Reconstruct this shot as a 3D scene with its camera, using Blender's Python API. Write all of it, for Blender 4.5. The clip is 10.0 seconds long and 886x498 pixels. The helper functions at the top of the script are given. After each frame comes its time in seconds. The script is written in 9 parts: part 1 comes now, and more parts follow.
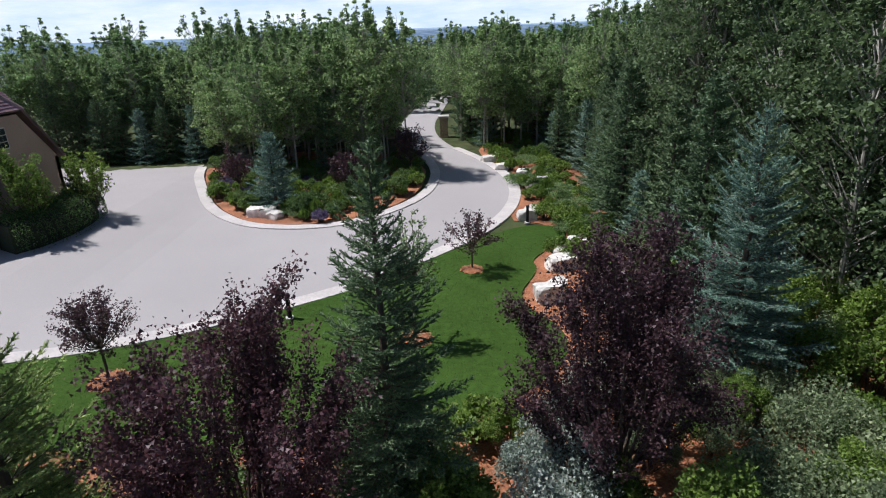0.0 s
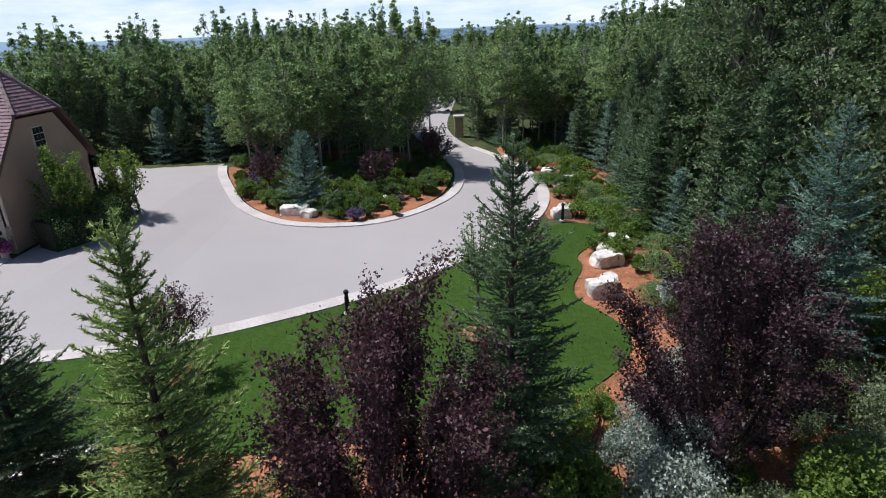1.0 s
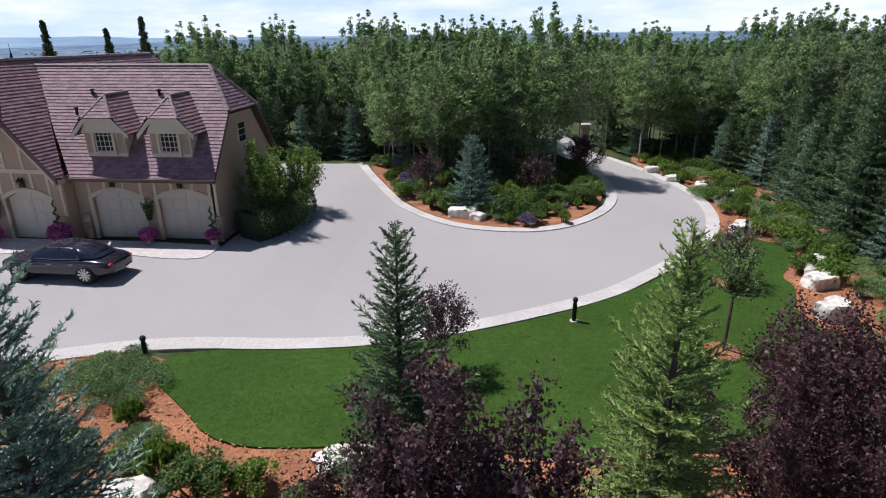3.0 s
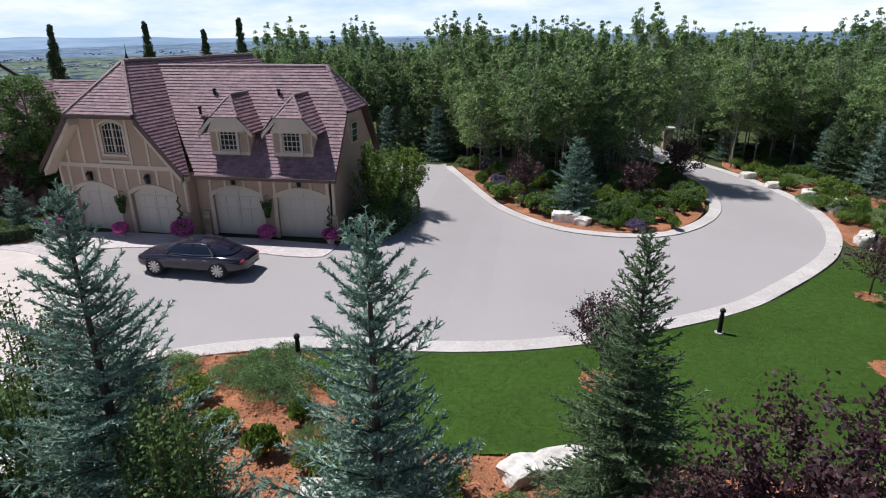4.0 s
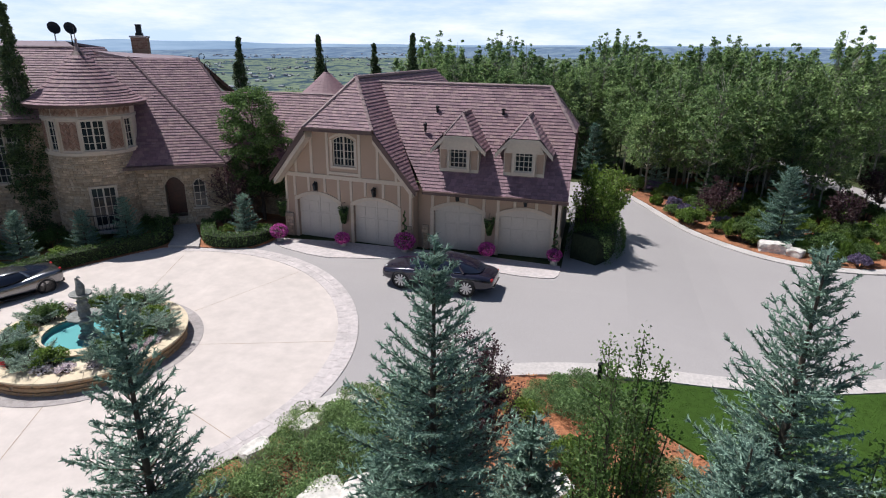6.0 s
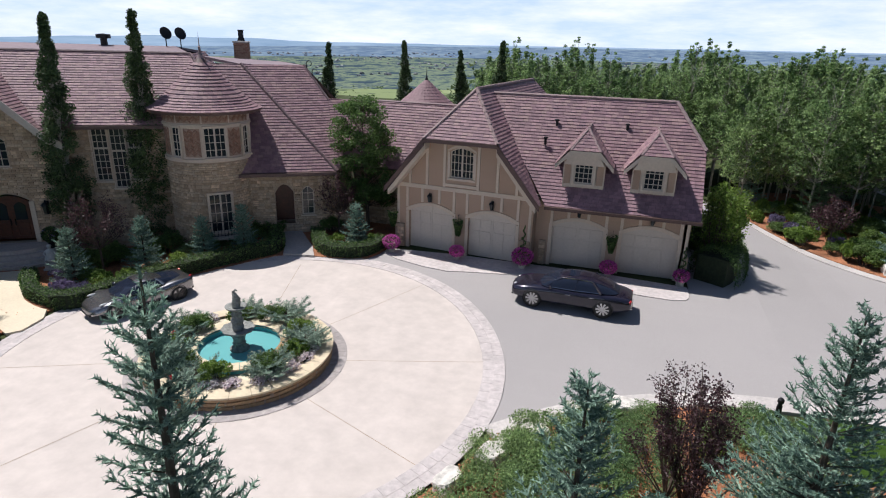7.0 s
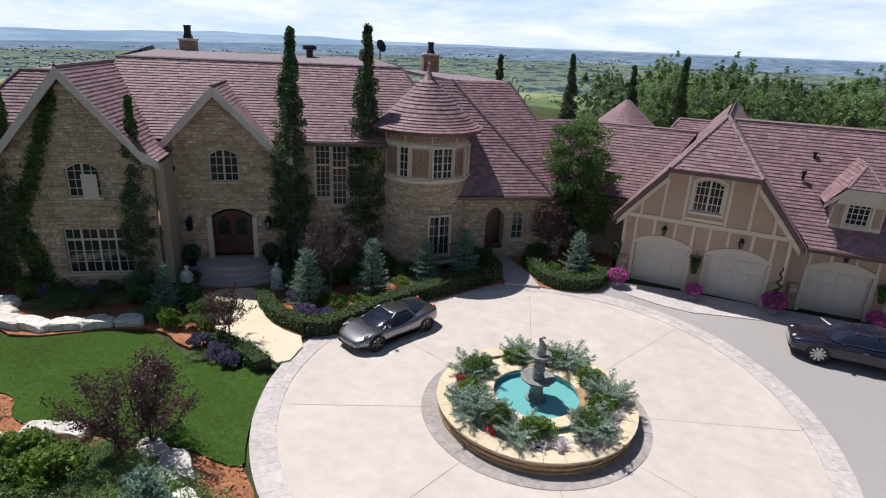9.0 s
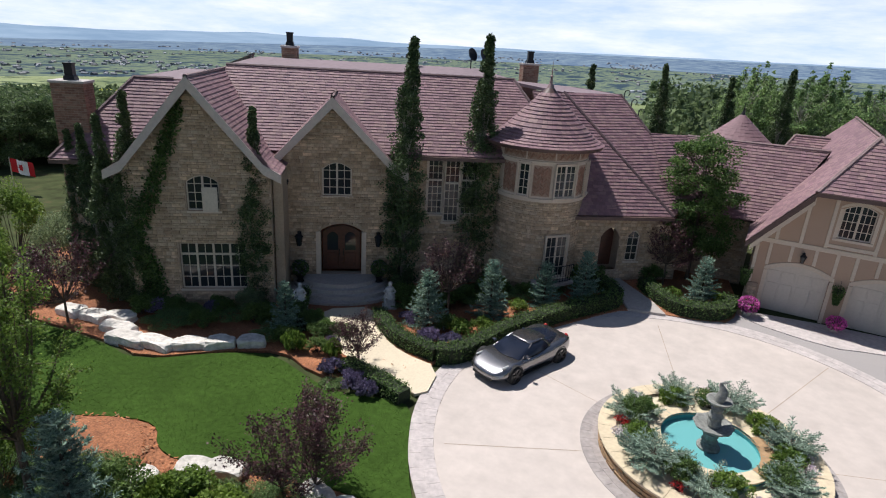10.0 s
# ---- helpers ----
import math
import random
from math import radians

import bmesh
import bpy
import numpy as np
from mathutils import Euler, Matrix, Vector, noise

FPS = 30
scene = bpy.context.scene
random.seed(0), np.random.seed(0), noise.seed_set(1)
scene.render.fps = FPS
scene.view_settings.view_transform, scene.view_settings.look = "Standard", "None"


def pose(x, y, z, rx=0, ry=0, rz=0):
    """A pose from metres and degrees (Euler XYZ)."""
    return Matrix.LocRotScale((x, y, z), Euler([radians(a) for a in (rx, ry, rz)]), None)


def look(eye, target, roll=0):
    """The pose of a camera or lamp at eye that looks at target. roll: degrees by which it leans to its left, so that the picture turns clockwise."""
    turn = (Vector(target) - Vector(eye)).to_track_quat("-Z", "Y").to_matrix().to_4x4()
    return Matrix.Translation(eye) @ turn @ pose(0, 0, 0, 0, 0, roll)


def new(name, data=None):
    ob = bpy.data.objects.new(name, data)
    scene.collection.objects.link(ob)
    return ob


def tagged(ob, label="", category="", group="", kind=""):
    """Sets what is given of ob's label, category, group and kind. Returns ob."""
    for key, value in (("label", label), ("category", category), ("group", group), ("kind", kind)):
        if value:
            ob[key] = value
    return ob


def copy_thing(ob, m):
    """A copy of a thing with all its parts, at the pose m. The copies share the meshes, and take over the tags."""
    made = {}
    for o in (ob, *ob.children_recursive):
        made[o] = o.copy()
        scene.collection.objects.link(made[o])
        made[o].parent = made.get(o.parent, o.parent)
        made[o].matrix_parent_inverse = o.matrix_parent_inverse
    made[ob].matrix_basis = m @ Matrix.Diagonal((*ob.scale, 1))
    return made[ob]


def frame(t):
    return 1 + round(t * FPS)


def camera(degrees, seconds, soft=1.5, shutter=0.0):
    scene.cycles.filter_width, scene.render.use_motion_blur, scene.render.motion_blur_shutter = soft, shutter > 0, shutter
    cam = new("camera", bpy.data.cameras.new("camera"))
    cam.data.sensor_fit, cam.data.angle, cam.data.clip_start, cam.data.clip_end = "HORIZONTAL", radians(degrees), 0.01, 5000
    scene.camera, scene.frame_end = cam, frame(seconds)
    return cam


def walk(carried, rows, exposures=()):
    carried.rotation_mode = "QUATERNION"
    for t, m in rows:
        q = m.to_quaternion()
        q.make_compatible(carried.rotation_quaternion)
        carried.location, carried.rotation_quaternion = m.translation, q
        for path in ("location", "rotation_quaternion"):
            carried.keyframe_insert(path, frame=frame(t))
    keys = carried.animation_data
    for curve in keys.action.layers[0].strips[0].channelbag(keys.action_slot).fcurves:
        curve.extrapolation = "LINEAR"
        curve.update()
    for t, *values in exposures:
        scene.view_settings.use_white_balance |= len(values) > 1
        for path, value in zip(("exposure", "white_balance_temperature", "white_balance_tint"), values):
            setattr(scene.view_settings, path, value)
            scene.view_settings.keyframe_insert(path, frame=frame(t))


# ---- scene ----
cam = camera(75.0, 10.0, soft=1.1)
PATH = [
    (0, (-6.805, -1.228, 10.067), (-6.834, 0.642, 9.358), -2.0),
    (0.5, (-7.932, -1.474, 10.064), (-7.944, 0.396, 9.355), -1.8),
    (1, (-9.345, -1.533, 10.067), (-9.34, 0.338, 9.36), -1.7),
    (1.5, (-10.933, -1.569, 10.086), (-10.918, 0.303, 9.383), -1.4),
    (2, (-12.778, -1.665, 10.148), (-12.774, 0.208, 9.446), -1.2),
    (2.5, (-14.45, -1.814, 10.267), (-14.528, 0.06, 9.574), -0.6),
    (4, (-20.138, -2.062, 10.37), (-20.43, -0.207, 9.681), -0.2),
    (4.5, (-22.109, -2.359, 10.477), (-22.453, -0.51, 9.794), -0.1),
    (5, (-24.16, -2.738, 10.636), (-24.546, -0.897, 9.957), 0.3),
    (5.5, (-26.254, -3.194, 10.754), (-26.685, -1.359, 10.086), 0.6),
    (7, (-33.465, -4.304, 11.406), (-34.017, -2.501, 10.74), 1.7),
    (7.5, (-35.785, -4.699, 11.572), (-36.379, -2.911, 10.902), 2.1),
    (8, (-38.177, -4.982, 11.684), (-38.809, -3.206, 11.016), 2.4),
    (8.5, (-40.591, -5.252, 11.808), (-41.259, -3.49, 11.138), 2.6),
    (9, (-43.057, -5.568, 11.935), (-43.757, -3.818, 11.266), 2.9),
    (9.5, (-45.434, -5.799, 11.932), (-46.171, -4.061, 11.271), 3.2),
    (10, (-47.928, -5.972, 12.059), (-48.705, -4.253, 11.394), 3.5),
]
walk(cam, [(t, look(eye, target, roll)) for t, eye, target, roll in PATH], [(0, 0.2, 6080, 14), (5, 0.2, 6200, 13), (10, 0.18, 6420, 12)])

# ---- world, sun ----
SUN_DIR = Vector((-0.50, 0.17, 1.0)).normalized()
world = bpy.data.worlds.new("world")
scene.world = world
world.use_nodes = True
wn, wl = world.node_tree.nodes, world.node_tree.links
wn.clear()
w_out = wn.new("ShaderNodeOutputWorld")
w_bg = wn.new("ShaderNodeBackground")
w_sky = wn.new("ShaderNodeTexSky")
w_sky.sky_type = "NISHITA"
w_sky.sun_disc = False
w_sky.sun_elevation = math.asin(SUN_DIR.z)
w_sky.sun_rotation = math.atan2(SUN_DIR.x, SUN_DIR.y)
w_sky.altitude = 1100
w_sky.air_density, w_sky.dust_density, w_sky.ozone_density = 1.0, 1.2, 1.2
# broken summer cloud over the blue
w_tc = wn.new("ShaderNodeTexCoord")
w_map = wn.new("ShaderNodeMapping")
w_map.inputs["Scale"].default_value = (2.2, 2.2, 11.0)
w_noise = wn.new("ShaderNodeTexNoise")
w_noise.inputs["Scale"].default_value = 1.6
w_noise.inputs["Detail"].default_value = 8.0
w_noise.inputs["Roughness"].default_value = 0.62
w_ramp = wn.new("ShaderNodeValToRGB")
w_ramp.color_ramp.elements[0].position, w_ramp.color_ramp.elements[0].color = 0.42, (0.0, 0.0, 0.0, 1)
w_ramp.color_ramp.elements[1].position, w_ramp.color_ramp.elements[1].color = 0.62, (0.95, 0.95, 0.95, 1)
w_mix = wn.new("ShaderNodeMixRGB")
w_mix.inputs["Color2"].default_value = (13.8, 14.3, 15.0, 1)
wl.new(w_tc.outputs["Generated"], w_map.inputs["Vector"])
wl.new(w_map.outputs["Vector"], w_noise.inputs["Vector"])
wl.new(w_noise.outputs["Fac"], w_ramp.inputs["Fac"])
w_sep = wn.new("ShaderNodeSeparateXYZ")
w_low = wn.new("ShaderNodeMapRange")           # summer haze and far cloud towards the horizon
w_low.interpolation_type = "SMOOTHSTEP"
w_low.inputs["From Min"].default_value, w_low.inputs["From Max"].default_value = 0.0, 0.34
w_low.inputs["To Min"].default_value, w_low.inputs["To Max"].default_value = 0.95, 0.0
w_fac = wn.new("ShaderNodeMath")
w_fac.operation = "MULTIPLY"
wl.new(w_tc.outputs["Generated"], w_sep.inputs["Vector"])
wl.new(w_sep.outputs["Z"], w_low.inputs["Value"])
wl.new(w_low.outputs["Result"], w_fac.inputs[0])
wl.new(w_ramp.outputs["Color"], w_fac.inputs[1])
w_haze = wn.new("ShaderNodeMixRGB")
w_haze.inputs["Color2"].default_value = (8.9, 11.2, 14.6, 1)
wl.new(w_low.outputs["Result"], w_haze.inputs["Fac"])
wl.new(w_sky.outputs["Color"], w_haze.inputs["Color1"])
wl.new(w_fac.outputs["Value"], w_mix.inputs["Fac"])
wl.new(w_haze.outputs["Color"], w_mix.inputs["Color1"])
wl.new(w_mix.outputs["Color"], w_bg.inputs["Color"])
w_bg.inputs["Strength"].default_value = 0.066
wl.new(w_bg.outputs["Background"], w_out.inputs["Surface"])

sun_data = bpy.data.lights.new("sun", "SUN")
sun_data.energy, sun_data.angle, sun_data.color = 4.7, radians(0.53), (1.0, 0.97, 0.93)
sun = new("sun", sun_data)
sun.matrix_world = look((0, 0, 60), Vector((0, 0, 60)) - SUN_DIR)


# ---- materials ----
def node_material(name):
    m = bpy.data.materials.new(name)
    m.use_nodes = True
    nt = m.node_tree
    return m, nt.nodes, nt.links, nt.nodes["Principled BSDF"]


def noise_node(n, l, scale, detail=4.0, rough=0.55, space="Object"):
    tc = n.new("ShaderNodeTexCoord")
    t = n.new("ShaderNodeTexNoise")
    t.inputs["Scale"].default_value, t.inputs["Detail"].default_value, t.inputs["Roughness"].default_value = scale, detail, rough
    l.new(tc.outputs[space], t.inputs["Vector"])
    return t


def ramp_node(n, l, source, stops):
    r = n.new("ShaderNodeValToRGB")
    e = r.color_ramp.elements
    while len(e) < len(stops):
        e.new(0.5)
    for k, (p, c) in enumerate(stops):
        e[k].position, e[k].color = p, (*c, 1)
    l.new(source, r.inputs["Fac"])
    return r


def mix_node(n, l, a, b, fac, mode="MIX"):
    x = n.new("ShaderNodeMixRGB")
    x.blend_type = mode
    for key, v in (("Color1", a), ("Color2", b), ("Fac", fac)):
        if isinstance(v, (int, float)):
            x.inputs[key].default_value = v
        elif isinstance(v, tuple):
            x.inputs[key].default_value = (*v, 1)
        else:
            l.new(v, x.inputs[key])
    return x.outputs["Color"]


def bump_node(n, l, bsdf, height, strength, dist):
    b = n.new("ShaderNodeBump")
    b.inputs["Strength"].default_value, b.inputs["Distance"].default_value = strength, dist
    l.new(height, b.inputs["Height"])
    l.new(b.outputs["Normal"], bsdf.inputs["Normal"])


def scaled(c, k):
    return tuple(min(1.0, v * k) for v in c)


def surface(name, base, vary=0.25, big=0.25, fine=8.0, rough=0.8, bump=0.3, bump_dist=0.01, metal=0.0, island=0.0, obj=0.0, spec=0.5, tint=None):
    """A solid surface: grain at a fine scale, stains at a large scale, and a change from piece to piece."""
    m, n, l, b = node_material(name)
    f = noise_node(n, l, fine, 6.0, 0.6)
    g = noise_node(n, l, big, 4.0, 0.6)
    col = ramp_node(n, l, f.outputs["Fac"], [(0.3, scaled(base, 1 - vary)), (0.7, scaled(base, 1 + vary))]).outputs["Color"]
    stain = ramp_node(n, l, g.outputs["Fac"], [(0.3, (1 - vary * 0.8,) * 3), (0.7, (1 + vary * 0.5,) * 3)]).outputs["Color"]
    col = mix_node(n, l, col, stain, 1.0, "MULTIPLY")
    if island:
        geo = n.new("ShaderNodeNewGeometry")
        t = tint or base
        r = ramp_node(n, l, geo.outputs["Random Per Island"], [(0.0, (1 - island,) * 3), (0.45, (1, 1, 1)), (0.8, tuple((1 - island * 0.6) * a / max(bb, 1e-4) for a, bb in zip(t, base))), (1.0, (1 + island,) * 3)])
        col = mix_node(n, l, col, r.outputs["Color"], 1.0, "MULTIPLY")
    if obj:
        oi = n.new("ShaderNodeObjectInfo")
        r = ramp_node(n, l, oi.outputs["Random"], [(0.0, (1 - obj,) * 3), (1.0, (1 + obj,) * 3)])
        col = mix_node(n, l, col, r.outputs["Color"], 1.0, "MULTIPLY")
    l.new(col, b.inputs["Base Color"])
    b.inputs["Roughness"].default_value, b.inputs["Metallic"].default_value = rough, metal
    b.inputs["Specular IOR Level"].default_value = spec
    if bump:
        bump_node(n, l, b, f.outputs["Fac"], bump, bump_dist)
    return m


def foliage(name, dark, light, see=0.35, rough=0.55, obj=0.18):
    """Leaves: each its own shade, a change from plant to plant, some light passing through."""
    m, n, l, b = node_material(name)
    geo = n.new("ShaderNodeNewGeometry")
    oi = n.new("ShaderNodeObjectInfo")
    col = ramp_node(n, l, geo.outputs["Random Per Island"], [(0.0, dark), (0.75, light), (1.0, scaled(light, 1.35))]).outputs["Color"]
    big = noise_node(n, l, 0.9, 3.0)
    st = ramp_node(n, l, big.outputs["Fac"], [(0.3, (0.72,) * 3), (0.7, (1.25,) * 3)]).outputs["Color"]
    col = mix_node(n, l, col, st, 1.0, "MULTIPLY")
    r = ramp_node(n, l, oi.outputs["Random"], [(0.0, (1 - obj, 1 - obj * 0.6, 1 - obj)), (1.0, (1 + obj, 1 + obj * 0.8, 1 + obj * 0.3))])
    col = mix_node(n, l, col, r.outputs["Color"], 1.0, "MULTIPLY")
    l.new(col, b.inputs["Base Color"])
    b.inputs["Roughness"].default_value = rough
    b.inputs["Specular IOR Level"].default_value = 0.35
    tr = n.new("ShaderNodeBsdfTranslucent")
    l.new(col, tr.inputs["Color"])
    ms = n.new("ShaderNodeMixShader")
    ms.inputs["Fac"].default_value = min(0.55, see * 1.3)
    l.new(b.outputs["BSDF"], ms.inputs[1])
    l.new(tr.outputs["BSDF"], ms.inputs[2])
    l.new(ms.outputs["Shader"], n["Material Output"].inputs["Surface"])
    return m


def glass_pane(name, tint=(0.02, 0.025, 0.03)):
    m, n, l, b = node_material(name)
    b.inputs["Base Color"].default_value = (*tint, 1)
    b.inputs["Roughness"].default_value = 0.05
    b.inputs["Specular IOR Level"].default_value = 0.42
    return m


def plain(name, base, rough=0.5, metal=0.0, spec=0.5, coat=0.0):
    m, n, l, b = node_material(name)
    f = noise_node(n, l, 14.0, 5.0)
    r = ramp_node(n, l, f.outputs["Fac"], [(0.3, scaled(base, 0.88)), (0.7, scaled(base, 1.1))])
    l.new(r.outputs["Color"], b.inputs["Base Color"])
    b.inputs["Roughness"].default_value, b.inputs["Metallic"].default_value = rough, metal
    b.inputs["Specular IOR Level"].default_value, b.inputs["Coat Weight"].default_value = spec, coat
    return m


M = {
    "asphalt": surface("drive_aggregate", (0.338, 0.315, 0.304), 0.10, 0.10, 30.0, 0.9, 0.35, 0.004),
    "plaza": surface("plaza_concrete", (0.530, 0.467, 0.421), 0.085, 0.45, 1.6, 0.75, 0.2, 0.003),
    "stamped": surface("stamped_concrete", (0.4982, 0.4465, 0.4277), 0.16, 0.9, 5.0, 0.8, 0.6, 0.012, island=0.06),
    "stamped_grey": surface("grey_stamped_concrete", (0.34, 0.305, 0.29), 0.2, 0.9, 5.0, 0.8, 0.6, 0.012, island=0.08),
    "kerb": surface("kerb_concrete", (0.494, 0.456, 0.4275), 0.15, 0.5, 9.0, 0.85, 0.4, 0.006, island=0.08),
    "walk": surface("walk_concrete", (0.6402, 0.5529, 0.4074), 0.08, 0.6, 12.0, 0.8, 0.2, 0.004),
    "step": surface("step_stone", (0.42, 0.38, 0.35), 0.15, 0.8, 9.0, 0.8, 0.3, 0.005),
    "lawn": surface("lawn_soil_green", (0.042, 0.083, 0.0145), 0.24, 0.3, 5.0, 0.95, 0.3, 0.01, spec=0.08),
    "earth": surface("earth_and_litter", (0.075, 0.075, 0.04), 0.5, 0.5, 5.0, 0.95, 0.8, 0.05),
    "mulch": surface("mulch_bark", (0.325, 0.132, 0.062), 0.5, 0.6, 14.0, 0.95, 0.8, 0.04),
    "chip": surface("bark_chip", (0.39, 0.142, 0.055), 0.3, 0.6, 12.0, 0.9, 0.3, 0.01, island=0.45, tint=(0.44, 0.26, 0.14)),
    "rock": surface("limestone_boulder", (0.66, 0.62, 0.56), 0.25, 0.9, 4.0, 0.9, 0.9, 0.06, obj=0.1),
    "tile": surface("clay_slate_tile", (0.222, 0.126, 0.144), 0.16, 0.25, 6.0, 0.72, 0.4, 0.01, island=0.2, tint=(0.30, 0.19, 0.185)),
    "ridge": surface("ridge_tile", (0.27, 0.19, 0.185), 0.2, 0.5, 6.0, 0.7, 0.3, 0.01),
    "dark_ridge": surface("dark_ridge_tile", (0.12, 0.075, 0.08), 0.2, 0.5, 6.0, 0.7, 0.3, 0.01),
    "deck": surface("roof_membrane", (0.225, 0.17, 0.185), 0.12, 0.3, 3.0, 0.85, 0.2, 0.01),
    "stone": surface("field_stone", (0.47, 0.35, 0.235), 0.28, 0.7, 7.0, 0.9, 0.6, 0.02, island=0.32, tint=(0.56, 0.45, 0.33)),
    "stone_piece": surface("field_stone_piece", (0.47, 0.35, 0.235), 0.28, 0.7, 7.0, 0.9, 0.6, 0.02, obj=0.26),
    "tile_piece": surface("clay_slate_tile_piece", (0.234, 0.136, 0.156), 0.22, 0.25, 6.0, 0.72, 0.4, 0.01, obj=0.22),
    "mortar": surface("mortar", (0.37, 0.29, 0.215), 0.15, 0.8, 14.0, 0.95, 0.4, 0.01),
    "stucco": surface("stucco", (0.40, 0.285, 0.21), 0.08, 0.5, 26.0, 0.92, 0.35, 0.006),
    "trim": surface("painted_timber", (0.56, 0.47, 0.375), 0.08, 0.7, 9.0, 0.65, 0.2, 0.004),
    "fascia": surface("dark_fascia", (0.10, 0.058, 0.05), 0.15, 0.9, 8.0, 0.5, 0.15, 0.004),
    "bargeboard": surface("pale_bargeboard", (0.50, 0.44, 0.385), 0.1, 0.9, 8.0, 0.6, 0.15, 0.004),
    "door_paint": surface("garage_door_paint", (0.53, 0.475, 0.41), 0.05, 0.8, 9.0, 0.6, 0.1, 0.002),
    "door_wood": surface("mahogany_door", (0.07, 0.02, 0.011), 0.3, 1.5, 7.0, 0.4, 0.2, 0.003),
    "brick": surface("chimney_brick", (0.30, 0.165, 0.115), 0.2, 0.8, 9.0, 0.9, 0.4, 0.008, island=0.3, tint=(0.36, 0.25, 0.18)),
    "brick_ground": surface("brick_panel_mortar", (0.36, 0.26, 0.20), 0.15, 0.8, 14.0, 0.95, 0.3, 0.006),
    "iron": plain("black_iron", (0.02, 0.02, 0.022), 0.5, 0.6),
    "frame": plain("window_paint", (0.52, 0.46, 0.38), 0.5),
    "glass": glass_pane("window_glass"),
    "bark": surface("bark", (0.10, 0.075, 0.055), 0.35, 1.2, 10.0, 0.95, 0.8, 0.02),
    "white_bark": surface("aspen_bark", (0.33, 0.31, 0.26), 0.25, 1.4, 9.0, 0.85, 0.5, 0.01),
    "aspen_leaf": foliage("aspen_leaf", (0.084, 0.145, 0.055), (0.27, 0.375, 0.165), 0.42),
    # Darker than aspen_leaf: the columns' backlit, self-shaded look is put into the colour.
    "column_leaf": foliage("shaded_column_leaf", (0.024, 0.046, 0.018), (0.10, 0.145, 0.058), 0.12),
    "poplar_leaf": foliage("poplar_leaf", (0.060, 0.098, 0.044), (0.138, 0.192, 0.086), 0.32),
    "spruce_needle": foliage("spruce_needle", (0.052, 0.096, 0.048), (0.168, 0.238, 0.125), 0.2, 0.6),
    # Yellower and paler than spruce_needle: sunlight is put into the needle colour.
    "lit_needle": foliage("sunlit_spruce_needle", (0.10, 0.155, 0.048), (0.30, 0.39, 0.13), 0.22, 0.6),
    "far_leaf": foliage("far_woods_leaf", (0.06, 0.1, 0.0486), (0.16, 0.215, 0.096), 0.3, 0.8, 0.0),
    "dwarf_needle": foliage("dwarf_spruce_needle", (0.150, 0.215, 0.180), (0.375, 0.470, 0.400), 0.2, 0.65),
    "blue_needle": foliage("blue_spruce_needle", (0.076, 0.132, 0.108), (0.255, 0.368, 0.305), 0.15, 0.65),
    "dark_needle": foliage("dark_spruce_needle", (0.03, 0.055, 0.0448), (0.09, 0.135, 0.1088), 0.12, 0.6),
    "plum_leaf": foliage("plum_leaf", (0.034, 0.017, 0.024), (0.098, 0.046, 0.056), 0.25, 0.5),
    "shrub_leaf": foliage("shrub_leaf", (0.056, 0.100, 0.030), (0.152, 0.235, 0.072), 0.36),
    "lime_leaf": foliage("lime_shrub_leaf", (0.075, 0.13, 0.023), (0.19, 0.28, 0.0576), 0.35),
    "silver_leaf": foliage("silver_shrub_leaf", (0.12, 0.15, 0.125), (0.40, 0.44, 0.40), 0.2),
    "olive_leaf": foliage("olive_shrub_leaf", (0.10, 0.138, 0.072), (0.275, 0.335, 0.195), 0.36),
    "blue_juniper": foliage("juniper_needle", (0.075, 0.125, 0.050), (0.225, 0.325, 0.135), 0.25, 0.7),
    "hedge_leaf": foliage("hedge_leaf", (0.0385, 0.0748, 0.02255), (0.11, 0.176, 0.05346), 0.28),
    "grass": foliage("grass_blade", (0.050, 0.094, 0.018), (0.070, 0.122, 0.025), 0.3, 0.95, 0.0),
    "lavender": foliage("lavender_flower", (0.09, 0.075, 0.14), (0.25, 0.20, 0.34), 0.2),
    "pink": foliage("pink_petunia", (0.42, 0.06, 0.30), (0.72, 0.16, 0.52), 0.3),
    "pale_flower": foliage("pale_flower", (0.5, 0.42, 0.52), (0.8, 0.72, 0.8), 0.3),
    "red_flower": foliage("red_flower", (0.35, 0.02, 0.03), (0.6, 0.06, 0.06), 0.3),
}
M["grass"].node_tree.nodes["Principled BSDF"].inputs["Specular IOR Level"].default_value = 0.06


# ---- builders ----
def mesh_object(name, verts, faces, mat, parent=None, label="", smooth=False):
    me = bpy.data.meshes.new(name)
    me.from_pydata([tuple(v) for v in verts], [], faces)
    me.materials.append(mat)
    if smooth:
        me.polygons.foreach_set("use_smooth", [True] * len(me.polygons))
    ob = new(name, me)
    if parent:
        ob.parent = parent
    if label:
        ob["label"] = label
    return ob


